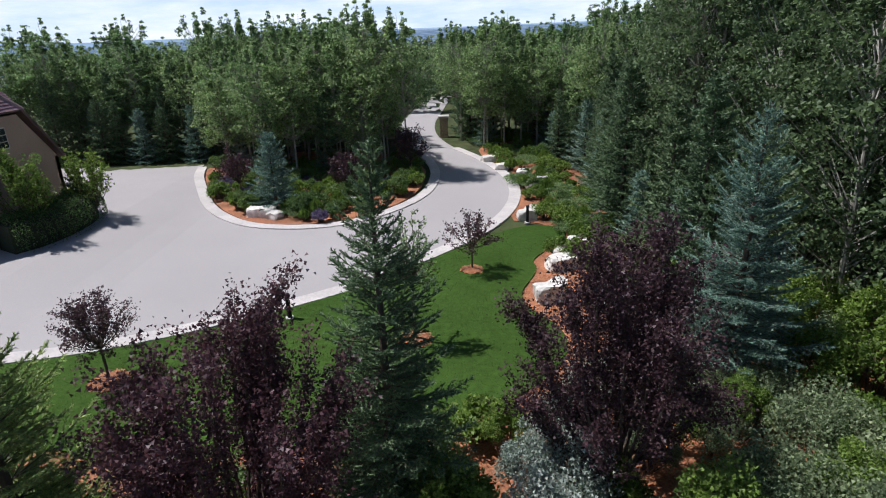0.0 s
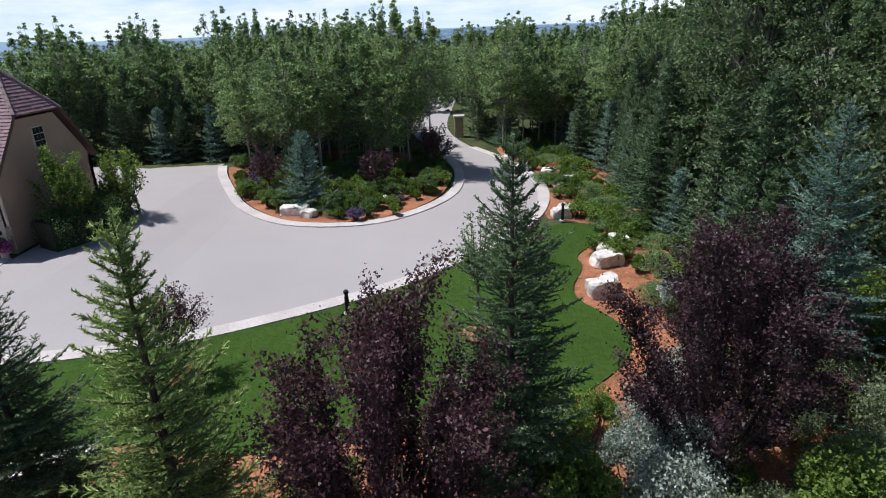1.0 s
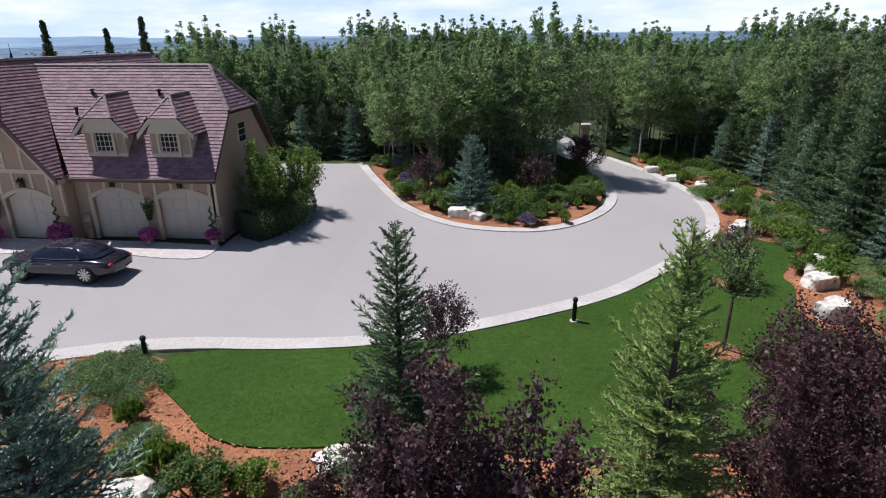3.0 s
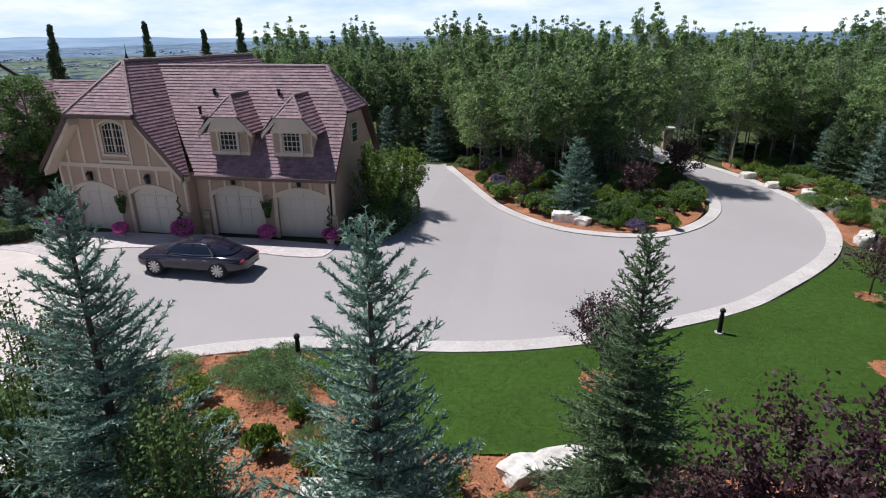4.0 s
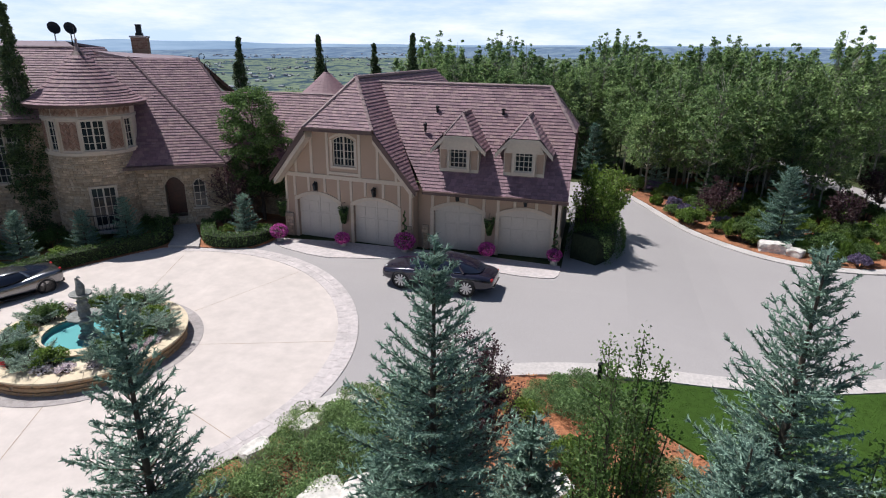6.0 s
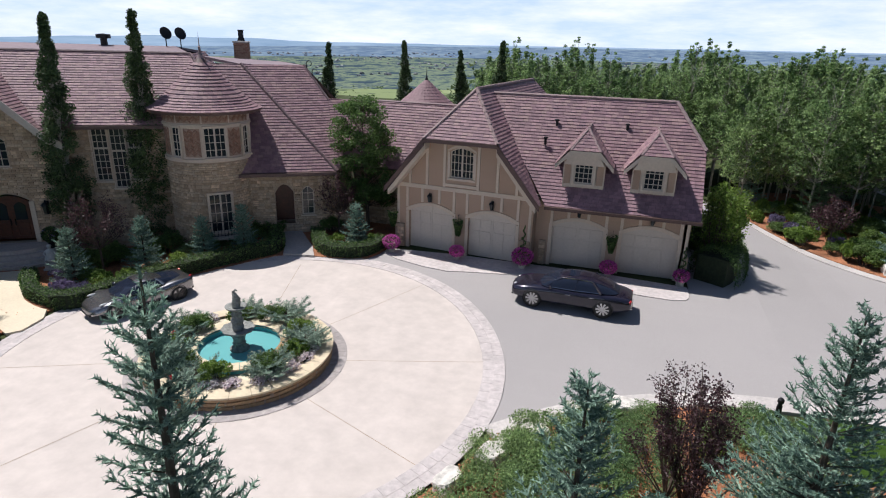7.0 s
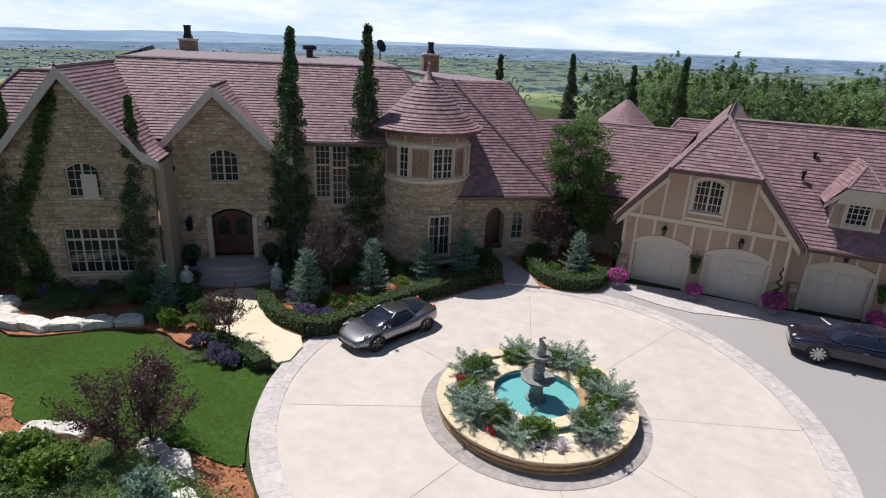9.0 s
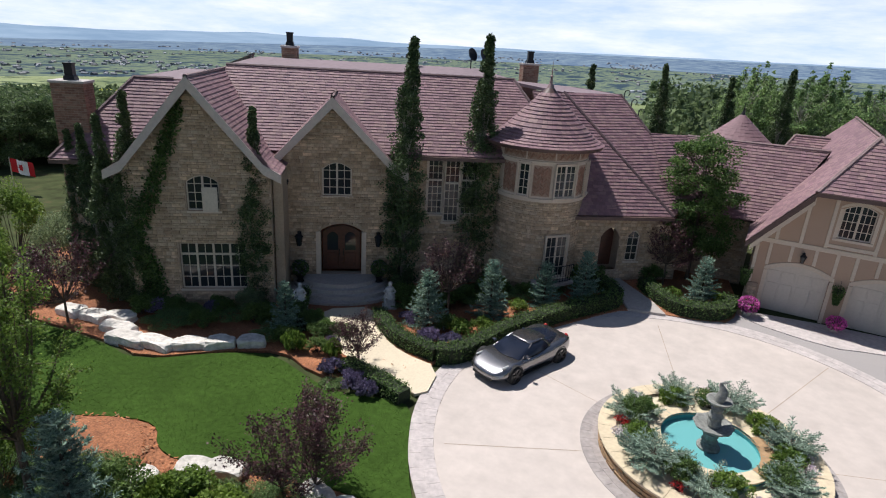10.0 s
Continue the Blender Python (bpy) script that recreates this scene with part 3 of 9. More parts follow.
lawn_south = [(-27.0, 14.95), (-23.0, 15.25), (-19.0, 16.1), (-14.3, 18.4), (-11.0, 20.6), (-8.8, 22.7), (-6.8, 24.9), (-4.6, 27.4), (-2.2, 28.7), (-0.4, 27.6), (-2.0, 25.0), (-3.2, 23.4), (-2.9, 22.4), (-4.4, 19.4), (-3.0, 17.2),
              (-2.9, 15.6), (-3.8, 13.9), (-7.0, 11.4), (-10.6, 11.1), (-13.5, 10.5), (-16.3, 10.6), (-17.5, 11.3), (-20.3, 10.4), (-23.5, 10.2), (-25.4, 12.0), (-27.2, 13.3)]
lawn_west = [(-55.75, 9.6), (-54.9, 7.6), (-53.85, 5.85), (-53.0, 4.85), (-56.0, 5.0), (-59.7, 3.7), (-61.4, 3.6), (-62.4, 4.6), (-64.2, 4.0), (-67.0, 2.4), (-72.0, 2.0), (-80.0, 3.0), (-80.0, 6.0), (-74.0, 6.6), (-68.4, 7.1), (-66.3, 6.7), (-64.0, 8.9), (-62.2, 9.8), (-60.2, 9.2), (-58.7, 8.8), (-57.2, 9.3)]
lawns = []
for nm, poly in (("lawn", lawn_south), ("lawn_west", lawn_west)):
    p = rounded(poly, 2)
    lawns.append(p)
    sheet(nm, p, M["lawn"], 0.05, "clipped bright green lawn", "lawn", 0.8)

bed_front = [(-36.3, 10.5), (-34.8, 12.0), (-33.0, 13.2), (-30.2, 14.4), (-27.0, 14.7), (-25.0, 12.3), (-23.3, 10.8), (-20.4, 11.0), (-17.4, 12.0), (-16.2, 11.2), (-13.6, 11.1), (-10.5, 11.8), (-7.1, 12.1), (-4.4, 14.3), (-3.6, 15.8), (-3.6, 17.3), (-5.0, 19.5), (-3.6, 22.5), (-3.9, 23.6), (-2.6, 25.3), (-1.0, 27.6), (-2.2, 29.2), (-3.6, 29.6), (-2.4, 33.5), (-1.8, 38.0),
             (-2.2, 42.0), (-4.5, 48.5), (-3, 54), (6, 54), (9, 40), (9, 20), (7, 6), (0, -1), (-12, -2), (-25, -3), (-36, -4), (-50, -4), (-62, -3), (-67, 2.8), (-64.2, 4.4), (-62.4, 5.0), (-60.6, 4.2), (-57.5, 5.0), (-55.0, 5.4), (-53.1, 5.2), (-50.5, 2.6), (-46.2, 1.7), (-42, 2.6), (-38.6, 5.3), (-36.9, 8.6)]
bed_island = [(-12.0, 30.6), (-14.3, 29.7), (-17.2, 29.9), (-19.2, 31.1), (-21.6, 34.0), (-23.4, 37.4), (-25.2, 41.3), (-26.7, 45.8), (-22, 52), (-12, 50), (-8.6, 44), (-8.6, 38), (-9.2, 35.2), (-10.3, 32.8)]
bed_house = [(-64.0, 9.0), (-62.0, 10.2), (-60.0, 9.4), (-57.4, 9.6), (-55.95, 10.1), (-56.6, 12.4), (-55.3, 14.2), (-54.0, 16.3), (-52.6, 18.1), (-51.3, 19.8), (-50.2, 21.1), (-48.4, 21.4), (-46.8, 21.65), (-45.5, 22.3), (-45.3, 24.9), (-46, 30), (-58, 30), (-80, 22), (-80, 7.0), (-74.0, 6.8), (-68.4, 7.3), (-66.3, 7.0)]


def bed_relief(x, y):
    return 0.05 * noise.noise((x * 0.9, y * 0.9, 0)) + 0.02 * noise.noise((x * 4, y * 4, 5))


bed_polys = []
for poly, lift in ((bed_front, -0.012), (bed_island, 0.07), (bed_house, 0.07)):
    p = rounded(poly, 1)
    bed_polys.append(p)
    sheet("planting_bed", p, M["mulch"], lift, "planting bed covered with orange-brown bark mulch", "planting bed", 0.9, relief=bed_relief)


# ---- roofs and walls ----
def clip_convex(poly, edge_poly):
    """Cut a 2D polygon by a convex one that runs anticlockwise."""
    out = poly
    k = len(edge_poly)
    for i in range(k):
        (ax, ay), (bx, by) = edge_poly[i], edge_poly[(i + 1) % k]
        ex, ey = bx - ax, by - ay
        src, out = out, []
        if not src:
            return []
        dist = [ex * (p[1] - ay) - ey * (p[0] - ax) for p in src]
        for j in range(len(src)):
            p, q, dp, dq = src[j - 1], src[j], dist[j - 1], dist[j]
            if (dp >= 0) != (dq >= 0):
                t = dp / (dp - dq)
                out.append((p[0] + (q[0] - p[0]) * t, p[1] + (q[1] - p[1]) * t))
            if dq >= 0:
                out.append(q)
    return out


def area2(p):
    return 0.5 * sum(p[i - 1][0] * p[i][1] - p[i][0] * p[i - 1][1] for i in range(len(p)))


def roof_face(parent, pts, course=0.195, tile=0.30, thick=0.16, seed=0, flat_deck=False, singles=0):
    """A roof slope: a boarded slab and courses of tiles that overlap, cut to the slope's outline."""
    P = [Vector(p) for p in pts]
    nrm = Vector((0, 0, 0))
    for i in range(len(P)):
        a, b = P[i - 1], P[i]
        nrm += Vector(((a.y - b.y) * (a.z + b.z), (a.z - b.z) * (a.x + b.x), (a.x - b.x) * (a.y + b.y)))
    nrm.normalize()
    if nrm.z < 0:
        nrm = -nrm
        P.reverse()
    h = Vector((0, 0, 1)).cross(nrm)
    h = h.normalized() if h.length > 1e-4 else Vector((1, 0, 0))
    v = nrm.cross(h)
    o = P[0]
    flat = [((p - o).dot(h), (p - o).dot(v)) for p in P]
    if area2(flat) < 0:
        flat.reverse()
        P.reverse()
    bm = bmesh.new()
    up = [bm.verts.new(p) for p in P]
    dn = [bm.verts.new(p - nrm * thick) for p in P]
    bm.faces.new(up)
    bm.faces.new(dn[::-1])
    for i in range(len(P)):
        bm.faces.new((up[i - 1], up[i], dn[i], dn[i - 1]))
    slope = part("roof", bm, M["deck" if flat_deck else "fascia"], parent)
    if flat_deck:
        return slope
    x0, x1 = min(p[0] for p in flat), max(p[0] for p in flat)
    y0, y1 = min(p[1] for p in flat), max(p[1] for p in flat)
    rng = random.Random(seed * 31 + len(pts))
    verts, faces = [], []
    row = 0
    y = y0
    while y < y1 - 0.02:
        x = x0 - tile * (0.5 if row % 2 else 0.0) - rng.random() * 0.05
        while x < x1:
            w = tile * rng.uniform(0.9, 1.1)
            cut = clip_convex([(x + 0.004, y), (x + w - 0.004, y), (x + w - 0.004, y + course * 1.06), (x + 0.004, y + course * 1.06)], flat)
            if len(cut) > 2 and abs(area2(cut)) > 0.004:
                lift0 = 0.029 + rng.uniform(-0.005, 0.007)
                k = len(verts)
                for (a, b) in cut:
                    rise = lift0 * (1 - (b - y) / (course * 1.06)) + 0.006
                    verts.append(o + h * a + v * b + nrm * rise)
                own = [tuple(range(len(cut)))]
                low = [i for i, (a, b) in enumerate(cut) if b < y + 0.01]
                if len(low) == 2:
                    i, j = low
                    if (j - i) != 1:
                        i, j = j, i
                    q = len(verts)
                    verts += [o + h * cut[i][0] + v * cut[i][1], o + h * cut[j][0] + v * cut[j][1]]
                    own.append((j, i, q - k, q - k + 1))
                if singles > 0:
                    singles -= 1
                    mesh_object("tile", verts[k:], own, M["tile_piece"], slope)
                    del verts[k:]
                else:
                    faces += [tuple(k + i for i in f) for f in own]
            x += w
        y += course
        row += 1
    t = mesh_object("roof_tiles", verts, faces, M["tile"], slope)
    t["kind"] = "stuff"
    return slope


def ridge_line(parent, a, b, r=0.11, name="ridge_cap", mat="ridge"):
    """Rounded ridge tiles along a ridge or hip."""
    a, b = Vector(a), Vector(b)
    n = max(2, int((b - a).length / 0.42))
    bm = bmesh.new()
    for i in range(n):
        p, q = a.lerp(b, i / n), a.lerp(b, (i + 1.06) / n)
        add_tube(bm, [p, q], [r, r * 0.82], 6)
    ob = part(name, bm, M[mat], parent)
    ob["kind"] = "stuff"
    return ob


def wall_panel(parent, name, outline, openings, y, thick, mat):
    """An upright wall in the plane y, facing -y, of any outline (x, z), with openings cut through it."""
    from mathutils.geometry import delaunay_2d_cdt
    pts, edges = [], []
    for poly in [outline] + openings:
        k = len(pts)
        pts += [Vector(p) for p in poly]
        edges += [(k + i, k + (i + 1) % len(poly)) for i in range(len(poly))]
    vs, es, fs, *_ = delaunay_2d_cdt(pts, edges, [], 1, 1e-5)
    keep = []
    for f in fs:
        cx, cz = sum(vs[i].x for i in f) / len(f), sum(vs[i].y for i in f) / len(f)
        if inside(cx, cz, outline) and not any(inside(cx, cz, o) for o in openings):
            keep.append(f)
    verts = [(v.x, y, v.y) for v in vs] + [(v.x, y + thick, v.y) for v in vs]
    k = len(vs)
    faces = [tuple(f) for f in keep] + [tuple(i + k for i in reversed(f)) for f in keep]
    count = {}
    for f in keep:
        for i in range(len(f)):
            a, b = f[i], f[(i + 1) % len(f)]
            count[(a, b)] = 1
    for (a, b) in count:
        if (b, a) not in count:
            faces.append((a, a + k, b + k, b))
    return mesh_object(name, verts, faces, mat, parent)


def stones_on(parent, outline, openings, y, seed=1, h=(0.09, 0.20), w=(0.14, 0.46), proud=0.035, name="stone", bend=None, mat="stone", singles=0):
    """Coursed rubble: every stone with its own size and depth, joints between."""
    rng = random.Random(seed)
    xs, zs = [p[0] for p in outline], [p[1] for p in outline]
    verts, faces = [], []
    z = min(zs)
    while z < max(zs):
        hh = rng.uniform(*h)
        x = min(xs) - rng.random() * 0.3
        while x < max(xs):
            ww = rng.uniform(*w)
            a, b, c, d = x + 0.009, x + ww - 0.009, z + 0.009, z + hh - 0.009
            pieces = [(a, b, c, d)]
            tests = 0
            while pieces and tests < 12:
                tests += 1
                a, b, c, d = pieces.pop()
                pr = [(a, c), (b, c), (b, d), (a, d), ((a + b) / 2, (c + d) / 2)]
                ok = [inside(*p, outline) and not any(inside(*p, o) for o in openings) for p in pr]
                if all(ok):
                    e = proud * rng.uniform(0.5, 1.25)
                    g = 0.016
                    j = [rng.uniform(-0.008, 0.008) for _ in range(4)]
                    k = len(verts)
                    quad = [(a + j[0], y + 0.0, c), (b + j[1], y + 0.0, c), (b + j[2], y + 0.0, d), (a + j[3], y + 0.0, d)]
                    front = [(a + g, y - e, c + g), (b - g, y - e * 0.9, c + g), (b - g, y - e, d - g), (a + g, y - e * 1.1, d - g)]
                    new_v = quad + front
                    if bend:
                        new_v = [bend(*p) for p in new_v]
                    verts += new_v
                    faces += [(k + 4, k + 5, k + 6, k + 7)] + [(k + i, k + (i + 1) % 4, k + 4 + (i + 1) % 4, k + 4 + i) for i in range(4)]
                elif any(ok) and b - a > 0.14:
                    mid = (a + b) / 2
                    pieces += [(a, mid - 0.006, c, d), (mid + 0.006, b, c, d)]
            x += ww
        z += hh
    total = len(verts) // 8
    for i in range(min(singles, total)):
        mesh_object(name, verts[8 * i:8 * i + 8], [tuple(v - 8 * i for v in f) for f in faces[5 * i:5 * i + 5]], M["stone_piece"], parent)
    cut = min(singles, total)
    ob = mesh_object(name, verts[8 * cut:], [tuple(v - 8 * cut for v in f) for f in faces[5 * cut:]], M[mat], parent)
    ob["kind"] = "stuff"
    return ob


def arched(x0, x1, z0, z1, rise, n=10):
    """Outline of an opening with a segmental head."""
    if rise <= 0:
        return [(x0, z0), (x1, z0), (x1, z1), (x0, z1)]
    pts = [(x0, z0), (x1, z0)]
    for i in range(n + 1):
        u = 1 - 2 * i / n
        pts.append(((x0 + x1) / 2 + u * (x1 - x0) / 2, z1 - rise + rise * (1 - u * u)))
    return pts


def head_height(x, x0, x1, z1, rise):
    u = (x - (x0 + x1) / 2) / ((x1 - x0) / 2)
    return z1 - rise * u * u if rise > 0 else z1


def window(parent, x0, x1, z0, z1, y, rise=0.0, leaves=2, cols=2, rows=4, trim=0.0, sill=True, transom=None):
    """A casement window set into an opening: a frame, leaves with glazing bars, panes and a sill."""
    bm = bmesh.new()
    f = 0.06
    add_box(bm, x0, x0 + f, y, y + 0.10, z0, z1 - rise)
    add_box(bm, x1 - f, x1, y, y + 0.10, z0, z1 - rise)
    add_box(bm, x0, x1, y - 0.002, y + 0.10, z0, z0 + f)
    n = 10 if rise else 1
    for i in range(n):
        xa, xb = x0 + (x1 - x0) * i / n, x0 + (x1 - x0) * (i + 1) / n
        za, zb = head_height(xa, x0, x1, z1, rise), head_height(xb, x0, x1, z1, rise)
        add_prism(bm, [(xa, za - f), (xb, zb - f), (xb, zb), (xa, za)], "y", y - 0.003, y + 0.10)
    win = part("window", bm, M["frame"], parent)
    lw = (x1 - x0) / leaves
    for k in range(leaves):
        a, b = x0 + k * lw, x0 + (k + 1) * lw
        bars = bmesh.new()
        if k:
            add_box(bars, a - 0.045, a + 0.045, y - 0.006, y + 0.09, z0 + 0.01, head_height(a, x0, x1, z1, rise) - 0.01)
        for c in range(1, cols):
            xc = a + (b - a) * c / cols
            add_box(bars, xc - 0.016, xc + 0.016, y + 0.012, y + 0.06, z0 + 0.02, head_height(xc, x0, x1, z1, rise) - 0.02)
        for r in range(1, rows):
            zc = z0 + (z1 - z0) * r / rows
            fat = 0.05 if transom == r else 0.016
            if zc < min(head_height(a, x0, x1, z1, rise), head_height(b, x0, x1, z1, rise)) + 0.02:
                add_box(bars, a + 0.03, b - 0.03, y + (0.0 if fat > 0.02 else 0.014), y + 0.062, zc - fat, zc + fat)
        part("glazing_grid", bars, M["frame"], win)
        gl = bmesh.new()
        top = [(a + (b - a) * i / 6, head_height(a + (b - a) * i / 6, x0, x1, z1, rise)) for i in range(6, -1, -1)]
        add_prism(gl, [(a, z0), (b, z0)] + top, "y", y + 0.035, y + 0.047)
        part("pane", gl, M["glass"], win)
    if sill:
        sb = bmesh.new()
        add_box(sb, x0 - 0.1, x1 + 0.1, y - 0.14, y + 0.02, z0 - 0.10, z0 - 0.004, bevel=0.01)
        part("sill", sb, M["trim"], win)
    if trim:
        tb = bmesh.new()
        add_box(tb, x0 - trim, x0 - 0.002, y - 0.09, y + 0.02, z0 - trim, z1 - rise)
        add_box(tb, x1 + 0.002, x1 + trim, y - 0.09, y + 0.02, z0 - trim, z1 - rise)
        add_box(tb, x0 - 0.001, x1 + 0.001, y - 0.088, y + 0.02, z0 - trim, z0 - 0.002)
        n = 10
        for i in range(n):
            xa, xb = x0 - trim + (x1 - x0 + 2 * trim) * i / n, x0 - trim + (x1 - x0 + 2 * trim) * (i + 1) / n
            za, zb = (head_height(t, x0 - trim, x1 + trim, z1 + trim, rise * 1.1) for t in (xa, xb))
            ya, yb = (head_height(t, x0 - trim, x1 + trim, z1 + 0.004, rise) for t in (xa, xb))
            add_prism(tb, [(xa, ya), (xb, yb), (xb, zb), (xa, za)], "y", y - 0.086, y + 0.02)
        part("casing", tb, M["trim"], win)
    return win


def lantern(name, label, loc, rz=0.0, size=1.0):
    """A wall lantern: a bracket, a tapered glass body and a cap."""
    t = thing(name, label, "wall lamp", loc, rz, group="wall lanterns")
    bm = bmesh.new()
    add_box(bm, -0.05 * size, 0.05 * size, -0.02, 0.0, -0.22 * size, 0.16 * size)
    add_tube(bm, [(0, 0, 0.1 * size), (0, -0.12 * size, 0.2 * size), (0, -0.16 * size, 0.12 * size)], [0.015 * size] * 3, 6)
    part("bracket", bm, M["iron"], t)
    bm = bmesh.new()
    add_lathe(bm, [(0.0, -0.2 * size), (0.055 * size, -0.18 * size), (0.095 * size, 0.06 * size), (0.0, 0.07 * size)], 6, (0, -0.16 * size))
    part("lamp_glass", bm, M["glass"], t)
    bm = bmesh.new()
    add_lathe(bm, [(0.115 * size, 0.06 * size), (0.06 * size, 0.13 * size), (0.02 * size, 0.16 * size), (0.0, 0.22 * size)], 6, (0, -0.16 * size))
    part("cap", bm, M["iron"], t)
    return t


# ---- garage ----
def build_garage():
    base = 0.55
    g = thing("garage_building", "tan half-timbered four-door garage under a plum-brown tiled roof", "garage", (-38, 28, base))
    cx, rz_, ez, ey = -41.25, 9.29, 4.05, 23.75
    he = 1.99
    # projecting gable block, half hipped
    roof_face(g, [(cx - 4.3, ey, ez), (cx - he, ey, 6.84), (cx, 26.1, rz_), (cx, 38.5, rz_), (cx - he, 40.9, 6.84), (cx - 4.3, 40.9, ez)], seed=1)
    roof_face(g, [(cx + 4.25, ey, ez), (cx + 4.33, 24.2, 3.95), (cx + 0.27, 28.5, 8.96), (cx, 28.5, rz_), (cx, 26.1, rz_), (cx + he, ey, 6.84)], seed=2)
    roof_face(g, [(cx - he, ey, 6.84), (cx + he, ey, 6.84), (cx, 26.1, rz_)], seed=3)
    roof_face(g, [(cx, 28.5, rz_), (cx + 0.3, 28.5, 8.93), (cx + 4.25, 33, ez), (cx + 4.25, 40.9, ez), (cx + he, 40.9, 6.84), (cx, 38.5, rz_)], seed=4)
    roof_face(g, [(cx - he, 40.9, 6.84), (cx + he, 40.9, 6.84), (cx, 38.5, rz_)], seed=5)
    # long block along the drive
    roof_face(g, [(-36.88, 24.2, 3.9), (-29.55, 24.2, 3.9), (-29.55, 26.7, 6.84), (-31.1, 28.5, 8.96), (-40.98, 28.5, 8.96)], seed=6, singles=300)
    roof_face(g, [(-29.55, 26.7, 6.84), (-29.55, 30.3, 6.84), (-31.1, 28.5, 8.96)], seed=7)
    roof_face(g, [(-40.98, 28.5, 8.96), (-31.1, 28.5, 8.96), (-29.55, 30.3, 6.84), (-29.55, 32.8, 3.9), (-36.88, 32.8, 3.9)], seed=8)
    for a, b in (((cx, 26.1, rz_), (cx, 38.5, rz_)), ((-40.9, 28.5, 8.96), (-31.1, 28.5, 8.96)), ((cx - he, ey, 6.84), (cx, 26.1, rz_)), ((cx + he, ey, 6.84), (cx, 26.1, rz_)),
                 ((-29.55, 26.7, 6.84), (-31.1, 28.5, 8.96)), ((-31.1, 28.5, 8.96), (-29.55, 30.3, 6.84))):
        ridge_line(g, a, b)
    # gutters and fascia
    bm = bmesh.new()
    add_box(bm, -36.9, -29.5, 24.02, 24.2, 3.74, 3.9)
    part("gutter", bm, M["fascia"], g)
    bm = bmesh.new()
    add_box(bm, cx - he - 0.02, cx + he + 0.02, ey - 0.1, ey + 0.1, 6.66, 6.84)
    part("gutter", bm, M["fascia"], g)
    for sx in (-1, 1):
        bm = bmesh.new()
        add_prism(bm, [(cx + sx * 4.3, ez - 0.32), (cx + sx * 4.3, ez - 0.02), (cx + sx * he, 6.8), (cx + sx * he, 6.45)], "y", ey - 0.02, ey + 0.06)
        part("bargeboard", bm, M["fascia"], g)
        bm = bmesh.new()
        add_prism(bm, [(cx + sx * 4.1, ez - 0.45), (cx + sx * 4.1, ez - 0.15), (cx + sx * (he - 0.05), 6.6), (cx + sx * (he - 0.05), 6.25)], "y", ey + 0.07, 24.5)
        part("soffit", bm, M["trim"], g)
    # walls with door openings
    yl, yr = 24.5, 24.9
    doors_l = [(-44.35, -41.75), (-40.85, -38.2)]
    doors_r = [(-36.5, -33.85), (-33.0, -30.3)]
    zt = 3.08
    rise = 0.42
    out_l = [(-45.1, base), (-37.35, base), (-37.35, 4.1), (-39.35, 6.62), (-43.15, 6.62), (-45.1, 4.1)]
    wall_panel(g, "wall", out_l, [arched(a, b, base, zt, rise) for a, b in doors_l] + [arched(-42.0, -40.7, 4.78, 6.4, 0.25)], yl, 0.3, M["stucco"])
    wall_panel(g, "wall", [(-37.35, base), (-29.85, base), (-29.85, 4.1), (-37.35, 4.1)], [arched(a, b, base, zt, rise) for a, b in doors_r], yr, 0.3, M["stucco"])
    for bx in ((-37.65, -37.352, yl + 0.302, 33, 3.9), (-45.1, -44.8, yl + 0.302, 40.6, 4.1), (-44.8, -37.66, 40.3, 40.6, 4.1), (-37.3, -29.86, 32.2, 32.5, 3.9)):
        bm = bmesh.new()
        add_box(bm, *bx[:4], base, bx[4])
        part("wall", bm, M["stucco"], g)
    east = [(25.2, base), (32.5, base), (32.5, 3.9), (30.1, 6.6), (26.9, 6.6), (24.9, 4.0), (24.9, base)]
    bm = bmesh.new()
    add_prism(bm, east, "x", -30.14, -29.86)
    part("wall", bm, M["stucco"], g)
    # timber frame
    def timber(x0, x1, z0, z1, y):
        b = bmesh.new()
        add_box(b, x0, x1, y - 0.05, y + 0.02, z0, z1, bevel=0.008)
        part("timber", b, M["trim"], g)
    timber(-45.1, -37.36, 4.02, 4.24, yl - 0.003)
    for x in (-45.0, -44.45, -43.55, -42.55, -41.7, -40.95, -40.1, -39.05, -38.15, -37.5):
        lo = base if x in (-45.0, -37.5) else 2.9 if x in (-44.45, -41.7, -40.95, -38.15) else 3.25
        timber(x - 0.075, x + 0.075, lo, 4.02, yl)
    for x, hi in ((-44.3, 5.1), (-43.3, 6.45), (-42.3, 6.6), (-40.4, 6.6), (-39.35, 6.5), (-38.3, 5.3)):
        timber(x - 0.075, x + 0.075, 4.24, hi, yl)
    timber(-42.25, -40.45, 4.3, 4.46, yl - 0.004)
    for x in (-36.55, -35.7, -34.7, -33.8, -33.05, -32.2, -31.1, -30.25, -29.95):
        lo = base if x in (-36.55, -33.8, -33.05, -30.25, -29.95) else 3.15
        timber(x - 0.075, x + 0.075, lo, 3.95, yr)
